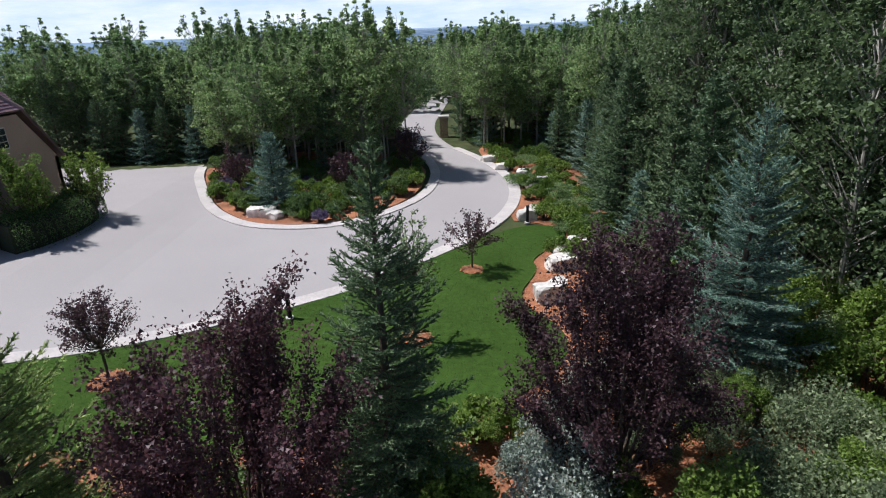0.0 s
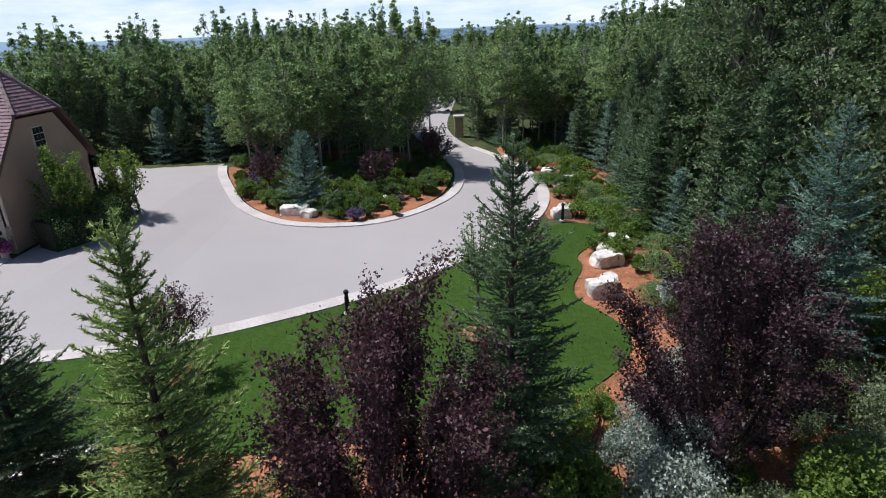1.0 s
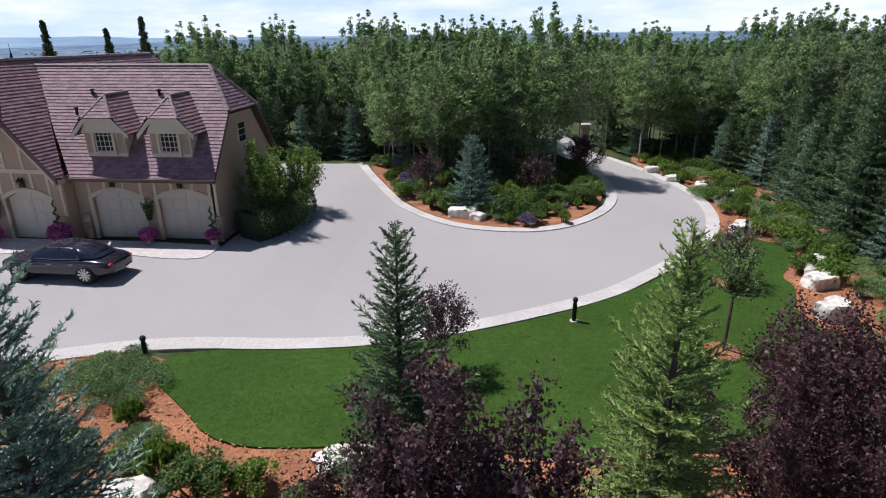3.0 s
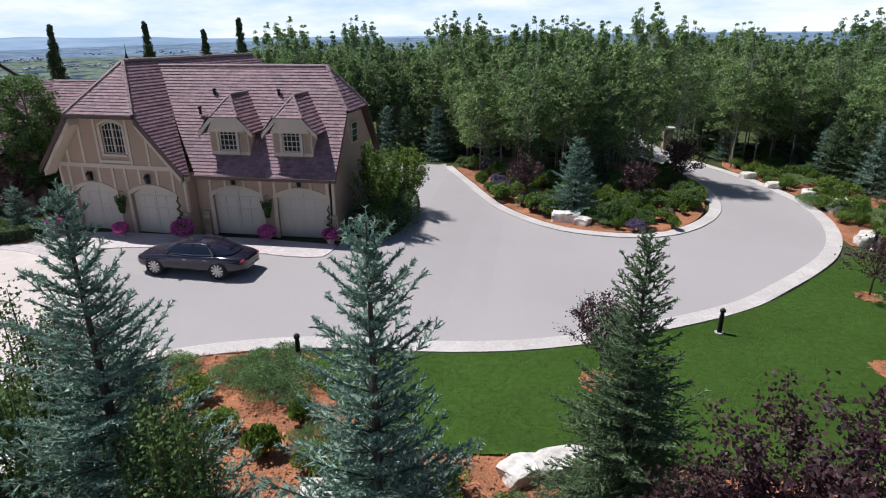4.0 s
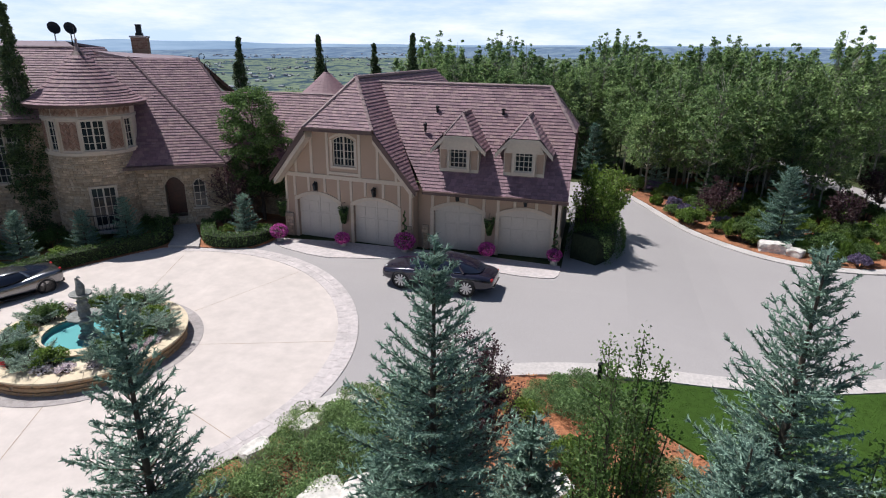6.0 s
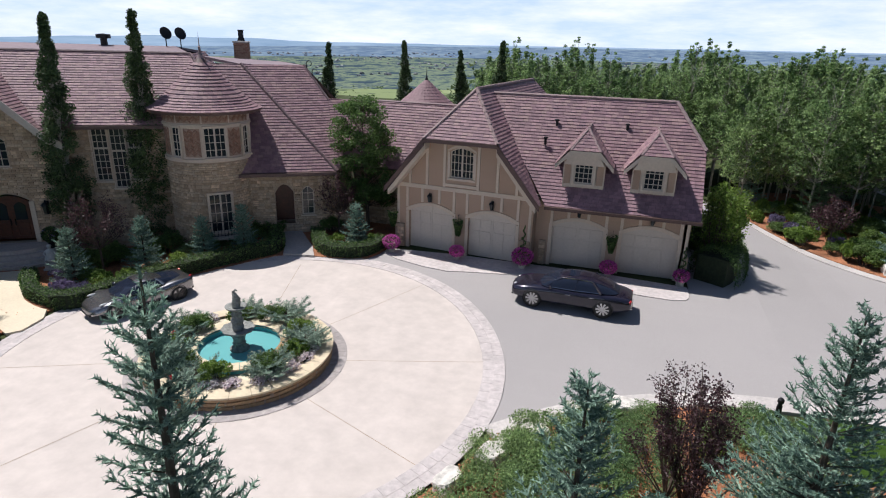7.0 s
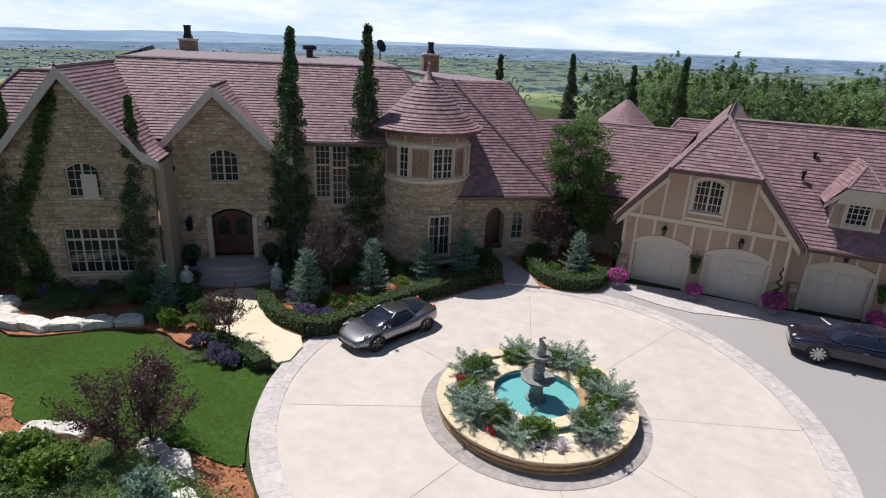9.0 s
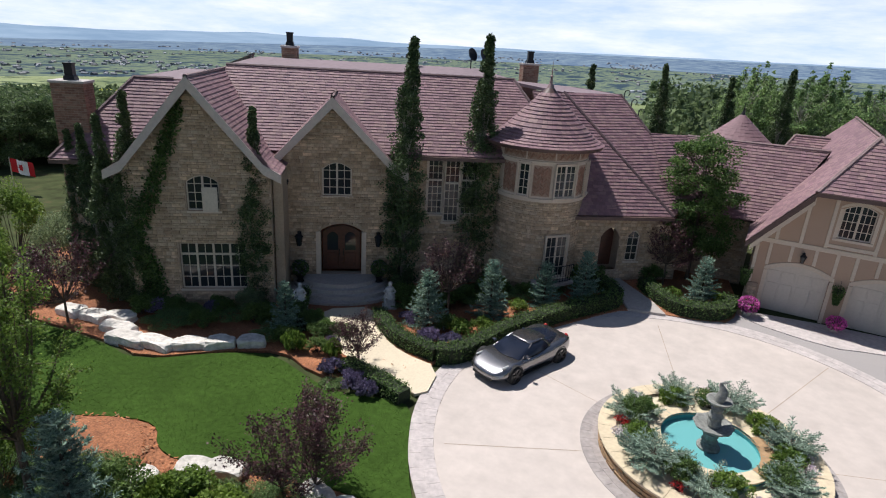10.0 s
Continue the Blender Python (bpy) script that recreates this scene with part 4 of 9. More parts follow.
    for a, b, y in [(a, b, yl) for a, b in doors_l] + [(a, b, yr) for a, b in doors_r]:
        tb = bmesh.new()
        n = 12
        for i in range(n):
            xa, xb = a - 0.16 + (b - a + 0.32) * i / n, a - 0.16 + (b - a + 0.32) * (i + 1) / n
            lo = [head_height(t, a - 0.01, b + 0.01, zt, rise) for t in (max(a, min(b, xa)), max(a, min(b, xb)))]
            hi = [head_height(t, a - 0.16, b + 0.16, zt + 0.17, rise) for t in (xa, xb)]
            add_prism(tb, [(xa, lo[0]), (xb, lo[1]), (xb, hi[1]), (xa, hi[0])], "y", y - 0.055, y + 0.02)
        add_box(tb, a - 0.16, a, y - 0.056, y + 0.02, base, zt - rise)
        add_box(tb, b, b + 0.16, y - 0.056, y + 0.02, base, zt - rise)
        part("door_surround", tb, M["trim"], g)
        # two-leaf panelled door, set back
        db = bmesh.new()
        top = [(a + (b - a) * i / 12, head_height(a + (b - a) * i / 12, a, b, zt, rise)) for i in range(12, -1, -1)]
        add_prism(db, [(a, base + 0.01), (b, base + 0.01)] + top, "y", y + 0.20, y + 0.26)
        d = part("garage_door", db, M["door_paint"], g, "pale painted carriage-style garage door")
        w = (b - a) / 2
        for s in range(2):
            for c in range(2):
                x0 = a + s * w + 0.06 + c * (w - 0.09) / 2
                x1 = x0 + (w - 0.09) / 2 - 0.06
                for z0, z1 in ((base + 0.12, base + 1.45), (base + 1.57, zt - rise - 0.02)):
                    pb = bmesh.new()
                    add_box(pb, x0, x1, y + 0.186, y + 0.205, z0, z1, bevel=0.008)
                    part("panel", pb, M["door_paint"], d)
        sb = bmesh.new()
        add_box(sb, a + w - 0.035, a + w + 0.035, y + 0.176, y + 0.199, base + 0.02, zt - 0.02)
        part("meeting_stile", sb, M["door_paint"], d)
    # stone piers between the doors
    for x0, x1, y in ((-45.15, -44.6, yl), (-38.0, -37.3, yl), (-37.1, -36.75, yr), (-30.05, -29.75, yr)):
        pb = bmesh.new()
        add_box(pb, x0, x1, y - 0.16, y - 0.052, base, base + 1.35, bevel=0.02)
        pier = part("stone_pier", pb, M["mortar"], g)
        stones_on(pier, [(x0, base), (x1, base), (x1, base + 1.33), (x0, base + 1.33)], [], y - 0.16, 5, (0.14, 0.22), (0.2, 0.4), 0.025)
    window(g, -42.0, -40.7, 4.78, 6.4, yl + 0.08, 0.25, 2, 3, 4, trim=0.14)
    # east gable window
    eb = bmesh.new()
    add_box(eb, -29.87, -29.78, 28.0, 28.9, 5.0, 6.1)
    ew = part("window", eb, M["frame"], g)
    eb = bmesh.new()
    for i in range(3):
        for j in range(3):
            add_box(eb, -29.79, -29.765, 28.06 + i * 0.27, 28.30 + i * 0.27, 5.07 + j * 0.34, 5.37 + j * 0.34)
    part("pane", eb, M["glass"], ew)
    # two half-hipped dormers
    for dx in (-35.2, -31.88):
        db = bmesh.new()
        add_box(db, dx - 1.02, dx + 1.02, 24.95, 27.5, 4.3, 6.35)
        d = part("dormer", db, M["trim"], g)
        for s in (-1, 1):
            pb = bmesh.new()
            add_box(pb, dx + s * 0.8 - 0.16, dx + s * 0.8 + 0.16, 24.93, 24.96, 5.0, 6.2)
            part("stucco_panel", pb, M["stucco"], d)
        fy, px = 24.6, 0.72
        for s in (-1, 1):
            pts = [(dx + s * 1.42, fy, 5.98), (dx + s * px, fy, 6.72), (dx, fy + 0.95, 7.72), (dx, 27.45, 7.72), (dx + s * 1.42, 26.0, 5.98)]
            roof_face(d, pts, seed=9)
            bb = bmesh.new()
            add_prism(bb, [(dx + s * 1.42, 5.74), (dx + s * 1.42, 5.96), (dx + s * px, 6.7), (dx + s * px, 6.46)], "y", fy - 0.02, fy + 0.05)
            part("bargeboard", bb, M["trim"], d)
        roof_face(d, [(dx - px, fy, 6.72), (dx + px, fy, 6.72), (dx, fy + 0.95, 7.72)], seed=10)
        bb = bmesh.new()
        add_box(bb, dx - px, dx + px, fy - 0.03, fy + 0.06, 6.5, 6.7)
        part("bargeboard", bb, M["trim"], d)
        gb = bmesh.new()
        add_prism(gb, [(dx - 1.0, 6.0), (dx + 1.0, 6.0), (dx + 0.72, 6.5), (dx - 0.72, 6.5)], "y", fy + 0.1, 24.96)
        part("gable_panel", gb, M["trim"], d)
        ridge_line(d, (dx, fy + 0.95, 7.72), (dx, 27.4, 7.72), 0.08)
        for s in (-1, 1):
            ridge_line(d, (dx + s * px, fy, 6.72), (dx, fy + 0.95, 7.72), 0.07)
        window(d, dx - 0.46, dx + 0.46, 5.06, 6.12, 24.86, 0.0, 1, 4, 4, trim=0.12, sill=False)
    # roof vents
    for x, y in ((-37.5, 26.6), (-37.0, 27.3), (-33.4, 27.3)):
        z = 3.9 + 1.177 * (y - 24.2)
        vb = bmesh.new()
        add_lathe(vb, [(0.07, z - 0.1), (0.07, z + 0.22), (0.11, z + 0.22), (0.11, z + 0.3), (0.0, z + 0.34)], 8, (x, y))
        part("roof_vent", vb, M["iron"], g)
    off = Matrix.Translation((38, -28, -base))
    askew = Matrix.Translation((-40.32, 23.9, 0)) @ Matrix.Rotation(radians(-4.5), 4, "Z") @ Matrix.Translation((40.2, -23.9, 0))
    for c in g.children:
        c.matrix_parent_inverse = off
        if sum(v.co.x for v in c.data.vertices) / len(c.data.vertices) < -37.3:
            c.matrix_basis = askew             # the gabled block stands a little askew to the long one
    for a, b, y in ((-44.35, -41.75, yl), (-40.85, -38.2, yl), (-36.5, -33.85, yr), (-33.0, -30.3, yr)):
        at = Vector(((a + b) / 2, y - 0.06, 3.6))
        if a < -38:
            at = askew @ at
        lantern("wall_lantern", "black iron wall lantern over a garage door", at, -4.5 if a < -38 else 0, 1.3)


build_garage()


# ---- house ----
HA = 33.0                                   # the house stands turned by this angle
H0 = (-44.0, 52.0)                          # its base point, in its own frame


def from_house(x, y, z=0.0):
    c, s = math.cos(radians(HA)), math.sin(radians(HA))
    return (c * x - s * y, s * x + c * y, z)


def chimney(parent, x, y, w, d, z0, z1):
    cb = bmesh.new()
    add_box(cb, x - w / 2, x + w / 2, y - d / 2, y + d / 2, z0, z1)
    c = part("chimney", cb, M["mortar"], parent, "brick chimney with a pale cap and a black cowl")
    verts, faces = [], []
    rng = random.Random(int(x * 7))
    z = z0
    row = 0
    while z < z1 - 0.02:
        for side in range(4):
            L = w if side % 2 == 0 else d
            p = -L / 2 - (0.14 if row % 2 else 0)
            while p < L / 2:
                a, b = max(p + 0.008, -L / 2 - 0.012), min(p + 0.27, L / 2 + 0.012)
                if b - a > 0.05:
                    e = 0.015 + rng.random() * 0.012
                    k = len(verts)
                    q = [(a, z + 0.008), (b, z + 0.008), (b, z + 0.097), (a, z + 0.097)]
                    for dep in (0.0, e):
                        for (u, zz) in q:
                            off = (w if side % 2 else d) / 2 + dep
                            pt = {0: (x + u, y - off), 1: (x + off, y + u), 2: (x - u, y + off), 3: (x - off, y - u)}[side]
                            verts.append((*pt, zz))
                    faces += [(k + 4, k + 5, k + 6, k + 7)] + [(k + i, k + (i + 1) % 4, k + 4 + (i + 1) % 4, k + 4 + i) for i in range(4)]
                p += 0.28
        z += 0.105
        row += 1
    bk = mesh_object("brick", verts, faces, M["brick"], c)
    bk["kind"] = "stuff"
    cb = bmesh.new()
    add_box(cb, x - w / 2 - 0.08, x + w / 2 + 0.08, y - d / 2 - 0.08, y + d / 2 + 0.08, z1, z1 + 0.12, bevel=0.02)
    part("chimney_cap", cb, M["kerb"], c)
    cb = bmesh.new()
    add_lathe(cb, [(0.34, z1 + 0.12), (0.30, z1 + 0.3), (0.24, z1 + 0.34), (0.24, z1 + 0.78), (0.28, z1 + 0.8), (0.28, z1 + 0.86), (0.0, z1 + 0.86)], 4, (x, y), 45, 405)
    part("cowl", cb, M["iron"], c)
    return c


def gable(parent, cx, half, yw, z_eave, z_peak, y_ridge, base, openings, seed):
    """A stone gable: wall, coursed stones, two slopes that flare at the foot, pale bargeboards."""
    zw = z_eave + 0.1
    hw = half - 0.35
    outline = [(cx - hw, base), (cx + hw, base), (cx + hw, zw), (cx, z_peak - 0.25 - 0.1), (cx - hw, zw)]
    wall_panel(parent, "wall", outline, openings, yw, 0.35, M["mortar"])
    stones_on(parent, outline, openings, yw, seed, singles=150 if seed < 13 else 0)
    yo = yw - 0.5
    kick = 0.55
    for s in (-1, 1):
        xm, zm = cx + s * (half - kick), z_eave + 0.42
        roof_face(parent, [(xm, yo, zm), (cx, yo, z_peak), (cx, y_ridge, z_peak), (xm, y_ridge, zm)], seed=seed)
        roof_face(parent, [(cx + s * (half + 0.15), yo, z_eave), (xm, yo, zm), (xm, y_ridge, zm), (cx + s * (half + 0.15), y_ridge, z_eave)], seed=seed + 1)
        bb = bmesh.new()
        add_prism(bb, [(cx, z_peak - 0.48), (cx, z_peak + 0.03), (xm, zm + 0.02), (xm, zm - 0.42)], "y", yo - 0.05, yo + 0.03)
        part("bargeboard", bb, M["bargeboard"], parent)
        bb = bmesh.new()
        add_prism(bb, [(xm, zm - 0.42), (xm, zm + 0.02), (cx + s * (half + 0.17), z_eave + 0.02), (cx + s * (half + 0.17), z_eave - 0.35)], "y", yo - 0.053, yo + 0.033)
        part("bargeboard", bb, M["bargeboard"], parent)
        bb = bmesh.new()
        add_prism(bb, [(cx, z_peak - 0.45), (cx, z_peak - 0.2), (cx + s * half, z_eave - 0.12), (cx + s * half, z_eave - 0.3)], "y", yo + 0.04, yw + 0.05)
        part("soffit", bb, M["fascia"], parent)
    ridge_line(parent, (cx, yo, z_peak), (cx, y_ridge, z_peak), 0.1)


def build_house():
    h = thing("house", "stone country house with plum-brown tiled roof and round tower", "house", from_house(*H0, 0.0), HA)
    b0 = 0.0
    # left gable
    low = [(-51.42, 0.92), (-48.55, 0.92), (-48.55, 3.12), (-51.42, 3.12)]
    up = arched(-50.92, -49.55, 4.62, 6.2, 0.3)
    gable(h, -50.4, 3.4, 46.6, 6.4, 10.3, 54.0, b0, [low, up], 11)
    window(h, -51.42, -48.55, 0.92, 3.12, 46.72, 0.0, 4, 2, 4, trim=0.12, transom=3)
    window(h, -50.92, -49.55, 4.62, 6.2, 46.72, 0.3, 2, 2, 4, trim=0.08)
    # a casement leaf stands open, its pale blind side out
    sb = bmesh.new()
    add_box(sb, -50.2, -49.55, 46.32, 46.36, 4.66, 5.75, bevel=0.01)
    part("window_leaf", sb, M["frame"], h, "pale casement leaf standing open")
    # entrance gable
    door = arched(-45.45, -43.3, 0.8, 3.45, 0.4)
    cw = arched(-45.28, -43.88, 4.86, 6.5, 0.32)
    gable(h, -44.75, 3.4, 48.8, 6.15, 9.55, 55.0, b0, [door, cw], 12)
    window(h, -45.28, -43.88, 4.86, 6.5, 48.92, 0.32, 2, 2, 4, trim=0.08)
    db = bmesh.new()
    add_prism(db, arched(-45.3, -43.45, 0.95, 3.3, 0.35), "y", 49.05, 49.14)
    d = part("entrance_door", db, M["door_wood"], h, "mahogany double entrance door with leaded glass")
    for x0, x1 in ((-45.2, -44.42), (-44.33, -43.55)):
        pb = bmesh.new()
        add_prism(pb, arched(x0 + 0.12, x1 - 0.12, 2.0, 2.95, 0.2), "y", 49.01, 49.06)
        part("leaded_light", pb, M["glass"], d)
        pb = bmesh.new()
        add_box(pb, x0 + 0.1, x1 - 0.1, 49.015, 49.06, 1.1, 1.85, bevel=0.02)
        part("door_panel", pb, M["door_wood"], d)
        pb = bmesh.new()
        xx = x1 - 0.06 if x0 < -44.5 else x0 + 0.06
        add_box(pb, xx - 0.02, xx + 0.02, 48.97, 49.05, 1.7, 2.05, bevel=0.008)
        part("door_handle", pb, M["iron"], d)
    for s in (-1, 1):
        jb = bmesh.new()
        xj = -44.375 + s * 1.12
        add_box(jb, xj - 0.12, xj + 0.12, 48.72, 49.1, 0.8, 3.05, bevel=0.015)
        part("door_jamb", jb, M["trim"], h)
    # main block behind, with the tall stair window
    bw = [(-40.12, 3.9), (-39.3, 3.9), (-39.3, 3.5), (-38.45, 3.5), (-38.45, 3.9), (-37.6, 3.9), (-37.6, 6.72), (-40.12, 6.72)]
    outl = [(-41.8, b0), (-34.6, b0), (-34.6, 7.1), (-41.8, 7.1)]
    wall_panel(h, "wall", outl, [bw], 49.3, 0.35, M["mortar"])
    stones_on(h, outl, [bw], 49.3, 13)
    for x0, x1, z0 in ((-40.12, -39.34, 3.9), (-39.26, -38.48, 3.5), (-38.4, -37.6, 3.9)):
        window(h, x0, x1, z0, 6.72, 49.36, 0.0, 1, 3, 8, trim=0.07, sill=True, transom=5)
    # east wing wall with the side door
    outw = [(-33.5, b0), (-26.4, b0), (-26.4, 4.5), (-33.5, 4.5)]
    sd = arched(-30.9, -29.85, 1.2, 3.55, 0.5)
    sw = arched(-29.4, -28.7, 1.7, 3.4, 0.32)
    wall_panel(h, "wall", outw, [sd, sw], 48.55, 0.35, M["mortar"])
    stones_on(h, outw, [sd, sw], 48.55, 14)
    db = bmesh.new()
    add_prism(db, arched(-30.9, -29.85, 1.2, 3.55, 0.5), "y", 49.35, 49.42)
    part("side_door", db, M["door_wood"], h)
    bm = bmesh.new()
    add_box(bm, -31.0, -30.9, 48.9, 49.4, 1.2, 3.6)
    add_box(bm, -29.85, -29.75, 48.9, 49.4, 1.2, 3.6)
    add_box(bm, -30.9, -29.85, 48.56, 49.4, 0.9, 1.2)
    part("porch_lining", bm, M["mortar"], h)
    window(h, -29.4, -28.7, 1.7, 3.4, 48.64, 0.32, 1, 2, 4, trim=0.12)
    # west part
    outx = [(-56.6, b0), (-53.0, b0), (-53.0, 6.4), (-56.6, 6.4)]
    wall_panel(h, "wall", outx, [], 49.2, 0.35, M["mortar"])
    stones_on(h, outx, [], 49.2, 15)
    for bx in ((-56.6, -56.3, 49.5, 64, 6.4), (-56.6, -26.4, 64, 64.3, 6.5), (-53.6, -53.1, 46.95, 49.2, 6.3), (-47.3, -46.9, 46.95, 49.0, 6.2), (-41.65, -41.3, 49.0, 49.5, 6.6), (-26.75, -26.4, 48.9, 64, 4.5)):
        bm = bmesh.new()
        add_box(bm, *bx[:4], b0, bx[4])
        part("wall", bm, M["mortar"], h)
    # roofs
    T = 10.5
    roof_face(h, [(-50.3, 48.85, 6.95), (-33.0, 48.85, 6.95), (-35.2, 53.2, T), (-50.3, 53.2, T)], seed=20)
    roof_face(h, [(-33.0, 48.85, 6.95), (-33.0, 64.5, 6.95), (-35.2, 61.0, T), (-35.2, 53.2, T)], seed=21)
    roof_face(h, [(-57.2, 48.75, 6.3), (-51.0, 48.75, 6.3), (-51.0, 52.0, 9.75), (-54.4, 52.0, 9.75)], seed=22)
    roof_face(h, [(-57.2, 64.4, 6.3), (-57.2, 48.75, 6.3), (-54.4, 52.0, 9.75), (-54.4, 61.0, 9.75)], seed=23)
    roof_face(h, [(-50.3, 53.2, T), (-35.2, 53.2, T), (-36.5, 57.0, T + 0.35), (-49.3, 57.0, T + 0.35)], flat_deck=True)
    roof_face(h, [(-50.3, 61.0, T), (-49.3, 57.0, T + 0.35), (-36.5, 57.0, T + 0.35), (-35.2, 61.0, T)], flat_deck=True)
    roof_face(h, [(-54.4, 52.0, 9.75), (-50.3, 52.0, 9.75), (-50.3, 61.0, 9.75), (-54.4, 61.0, 9.75)], flat_deck=True)
    roof_face(h, [(-50.3, 53.2, T), (-49.3, 57.0, T + 0.35), (-50.3, 61.0, T), (-51.0, 57.0, 9.75)], seed=25)
    roof_face(h, [(-54.4, 64.4, 6.3), (-33.0, 64.4, 6.3), (-35.2, 61.0, T), (-50.3, 61.0, T)], seed=26)
    # east wing roof: a tall front slope with a hip
    roof_face(h, [(-33.6, 47.95, 4.37), (-27.4, 47.95, 4.37), (-32.4, 52.8, 10.0), (-34.2, 52.8, 10.0)], seed=27)
    roof_face(h, [(-27.4, 47.95, 4.37), (-32.4, 52.8, 10.0), (-28.7, 53.75, 9.96), (-27.41, 51.98, 8.04)], seed=28)
    roof_face(h, [(-27.4, 47.95, 4.37), (-24.2, 50.3, 5.63), (-24.71, 52.62, 7.95), (-27.41, 51.98, 8.04)], seed=29)
    roof_face(h, [(-28.7, 53.75, 9.96), (-30.0, 58.5, 10.0), (-24.0, 58.0, 5.0)], seed=30)
    roof_face(h, [(-32.4, 52.8, 10.0), (-28.7, 53.75, 9.96), (-30.0, 58.5, 10.0), (-35.0, 57.0, 10.3)], flat_deck=True)
    for a, b in (((-50.3, 53.2, T), (-35.2, 53.2, T)), ((-33.0, 48.85, 6.95), (-35.2, 53.2, T)), ((-27.4, 47.95, 4.37), (-32.4, 52.8, 10.0)), ((-28.7, 53.75, 9.96), (-27.41, 51.98, 8.04)), ((-57.2, 48.75, 6.3), (-54.4, 52.0, 9.75)), ((-54.4, 52.0, 9.75), (-52.6, 52.0, 9.75))):
        ridge_line(h, a, b, 0.1, mat="dark_ridge")
    for x0, x1, y, z in ((-41.3, -36.4, 48.8, 6.95), (-33.0, -27.4, 47.9, 4.37), (-57.2, -53.4, 48.7, 6.3)):
        gb = bmesh.new()
        add_box(gb, x0, x1, y - 0.12, y + 0.06, z - 0.2, z - 0.02)
        part("gutter", gb, M["fascia"], h)
    # round tower
    tx, ty, R = -34.27, 49.5, 2.25
    tb = bmesh.new()
    add_lathe(tb, [(R, b0), (R, 5.16), (0.0, 5.16)], 48, (tx, ty))
    tower = part("tower", tb, M["mortar"], h, "round stone tower with a conical tiled roof", smooth=False)

    def wrap(x, y, z):
        a = x / R
        r = R - y
        return (tx + r * math.sin(a), ty - r * math.cos(a), z)
    wins = [(-0.02, 1.08, 5.42, 7.0), (-1.75, -1.2, 5.42, 7.0), (2.1, 2.65, 5.42, 7.0), (-0.1, 1.1, 1.3, 3.45)]
    op = [[(a, c), (b, c), (b, d), (a, d)] for a, b, c, d in wins]
    stones_on(tower, [(-3.6, b0), (3.6, b0), (3.6, 5.12), (-3.6, 5.12)], op, 0.0, 16, bend=wrap)
    ub = bmesh.new()
    add_lathe(ub, [(R, 5.15), (R + 0.1, 5.17), (R + 0.1, 5.32), (R, 5.34), (R, 7.0), (R + 0.05, 7.02), (R + 0.05, 7.14), (R - 0.01, 7.16), (R - 0.01, 7.9)], 48, (tx, ty))
    part("upper_storey", ub, M["trim"], tower, "cream upper storey with herringbone brick panels")
    for x0, x1, z0, z1 in ((-1.02, -0.2, 5.46, 6.92), (1.26, 1.98, 5.46, 6.92), (-2.75, -1.95, 5.46, 6.92), (-2.9, -1.5, 7.22, 7.62), (-1.4, -0.1, 7.22, 7.62), (0.0, 1.3, 7.22, 7.62), (1.4, 2.8, 7.22, 7.62)):
        herringbone(tower, x0, x1, z0, z1, wrap)
    for a, b, c, d in wins:
        mid = (a + b) / 2 / R
        thing_part_window(tower, tx, ty, R, mid, (b - a), c, d)
    cone = bmesh.new()
    prof = [(2.95, 7.80), (2.55, 8.02), (2.1, 8.42), (1.5, 9.0), (0.85, 9.66), (0.4, 10.15), (0.0, 10.6)]
    add_lathe(cone, prof, 48, (tx, ty))
    add_lathe(cone, [(2.95, 7.80), (2.9, 7.66), (R, 7.66)], 48, (tx, ty))
    cn = part("cone_roof", cone, M["fascia"], tower)
    verts, faces = [], []
    rng = random.Random(7)
    for i in range(len(prof) - 2):
        (ra, za), (rb, zb) = prof[i], prof[i + 1]
        L = math.hypot(ra - rb, zb - za)
        rows = max(1, round(L / 0.24))
        for j in range(rows):
            r0, z0 = ra + (rb - ra) * j / rows, za + (zb - za) * j / rows
            r1, z1 = ra + (rb - ra) * (j + 1.05) / rows, za + (zb - za) * (j + 1.05) / rows
            n = max(10, int(2 * math.pi * r0 / 0.24))
            for q in range(n):
                a0, a1 = 2 * math.pi * (q + 0.5 * (j % 2) + 0.02) / n, 2 * math.pi * (q + 1 + 0.5 * (j % 2) - 0.02) / n
                lift = 0.045 + rng.random() * 0.012
                k = len(verts)
                nr, nzv = (zb - za) / L, (ra - rb) / L
                for a in (a0, a1):
                    verts += [(tx + (r0 + nr * lift) * math.cos(a), ty + (r0 + nr * lift) * math.sin(a), z0 + nzv * lift), (tx + (r1 + 0.004) * math.cos(a), ty + (r1 + 0.004) * math.sin(a), z1 + 0.006), (tx + r0 * math.cos(a), ty + r0 * math.sin(a), z0)]
                faces += [(k, k + 3, k + 4, k + 1), (k + 2, k + 5, k + 3, k)]
    ct = mesh_object("roof_tiles", verts, faces, M["tile"], cn)
    ct["kind"] = "stuff"
    sp = bmesh.new()
    add_lathe(sp, [(0.52, 10.02), (0.25, 10.28), (0.09, 10.6), (0.05, 10.9), (0.09, 10.95), (0.03, 11.0), (0.0, 11.75)], 16, (tx, ty))
    part("finial", sp, M["ridge"], tower, "lead-grey pointed finial")
    # balcony rail at the tower's lower window
    rb = bmesh.new()
    for i in range(13):
        a = (-0.35 + 1.7 * i / 12) / R + 0.0
        p = (tx + (R + 0.5) * math.sin(a), ty - (R + 0.5) * math.cos(a))
        add_tube(rb, [(*p, 1.15), (*p, 2.0)], [0.014, 0.014], 5)
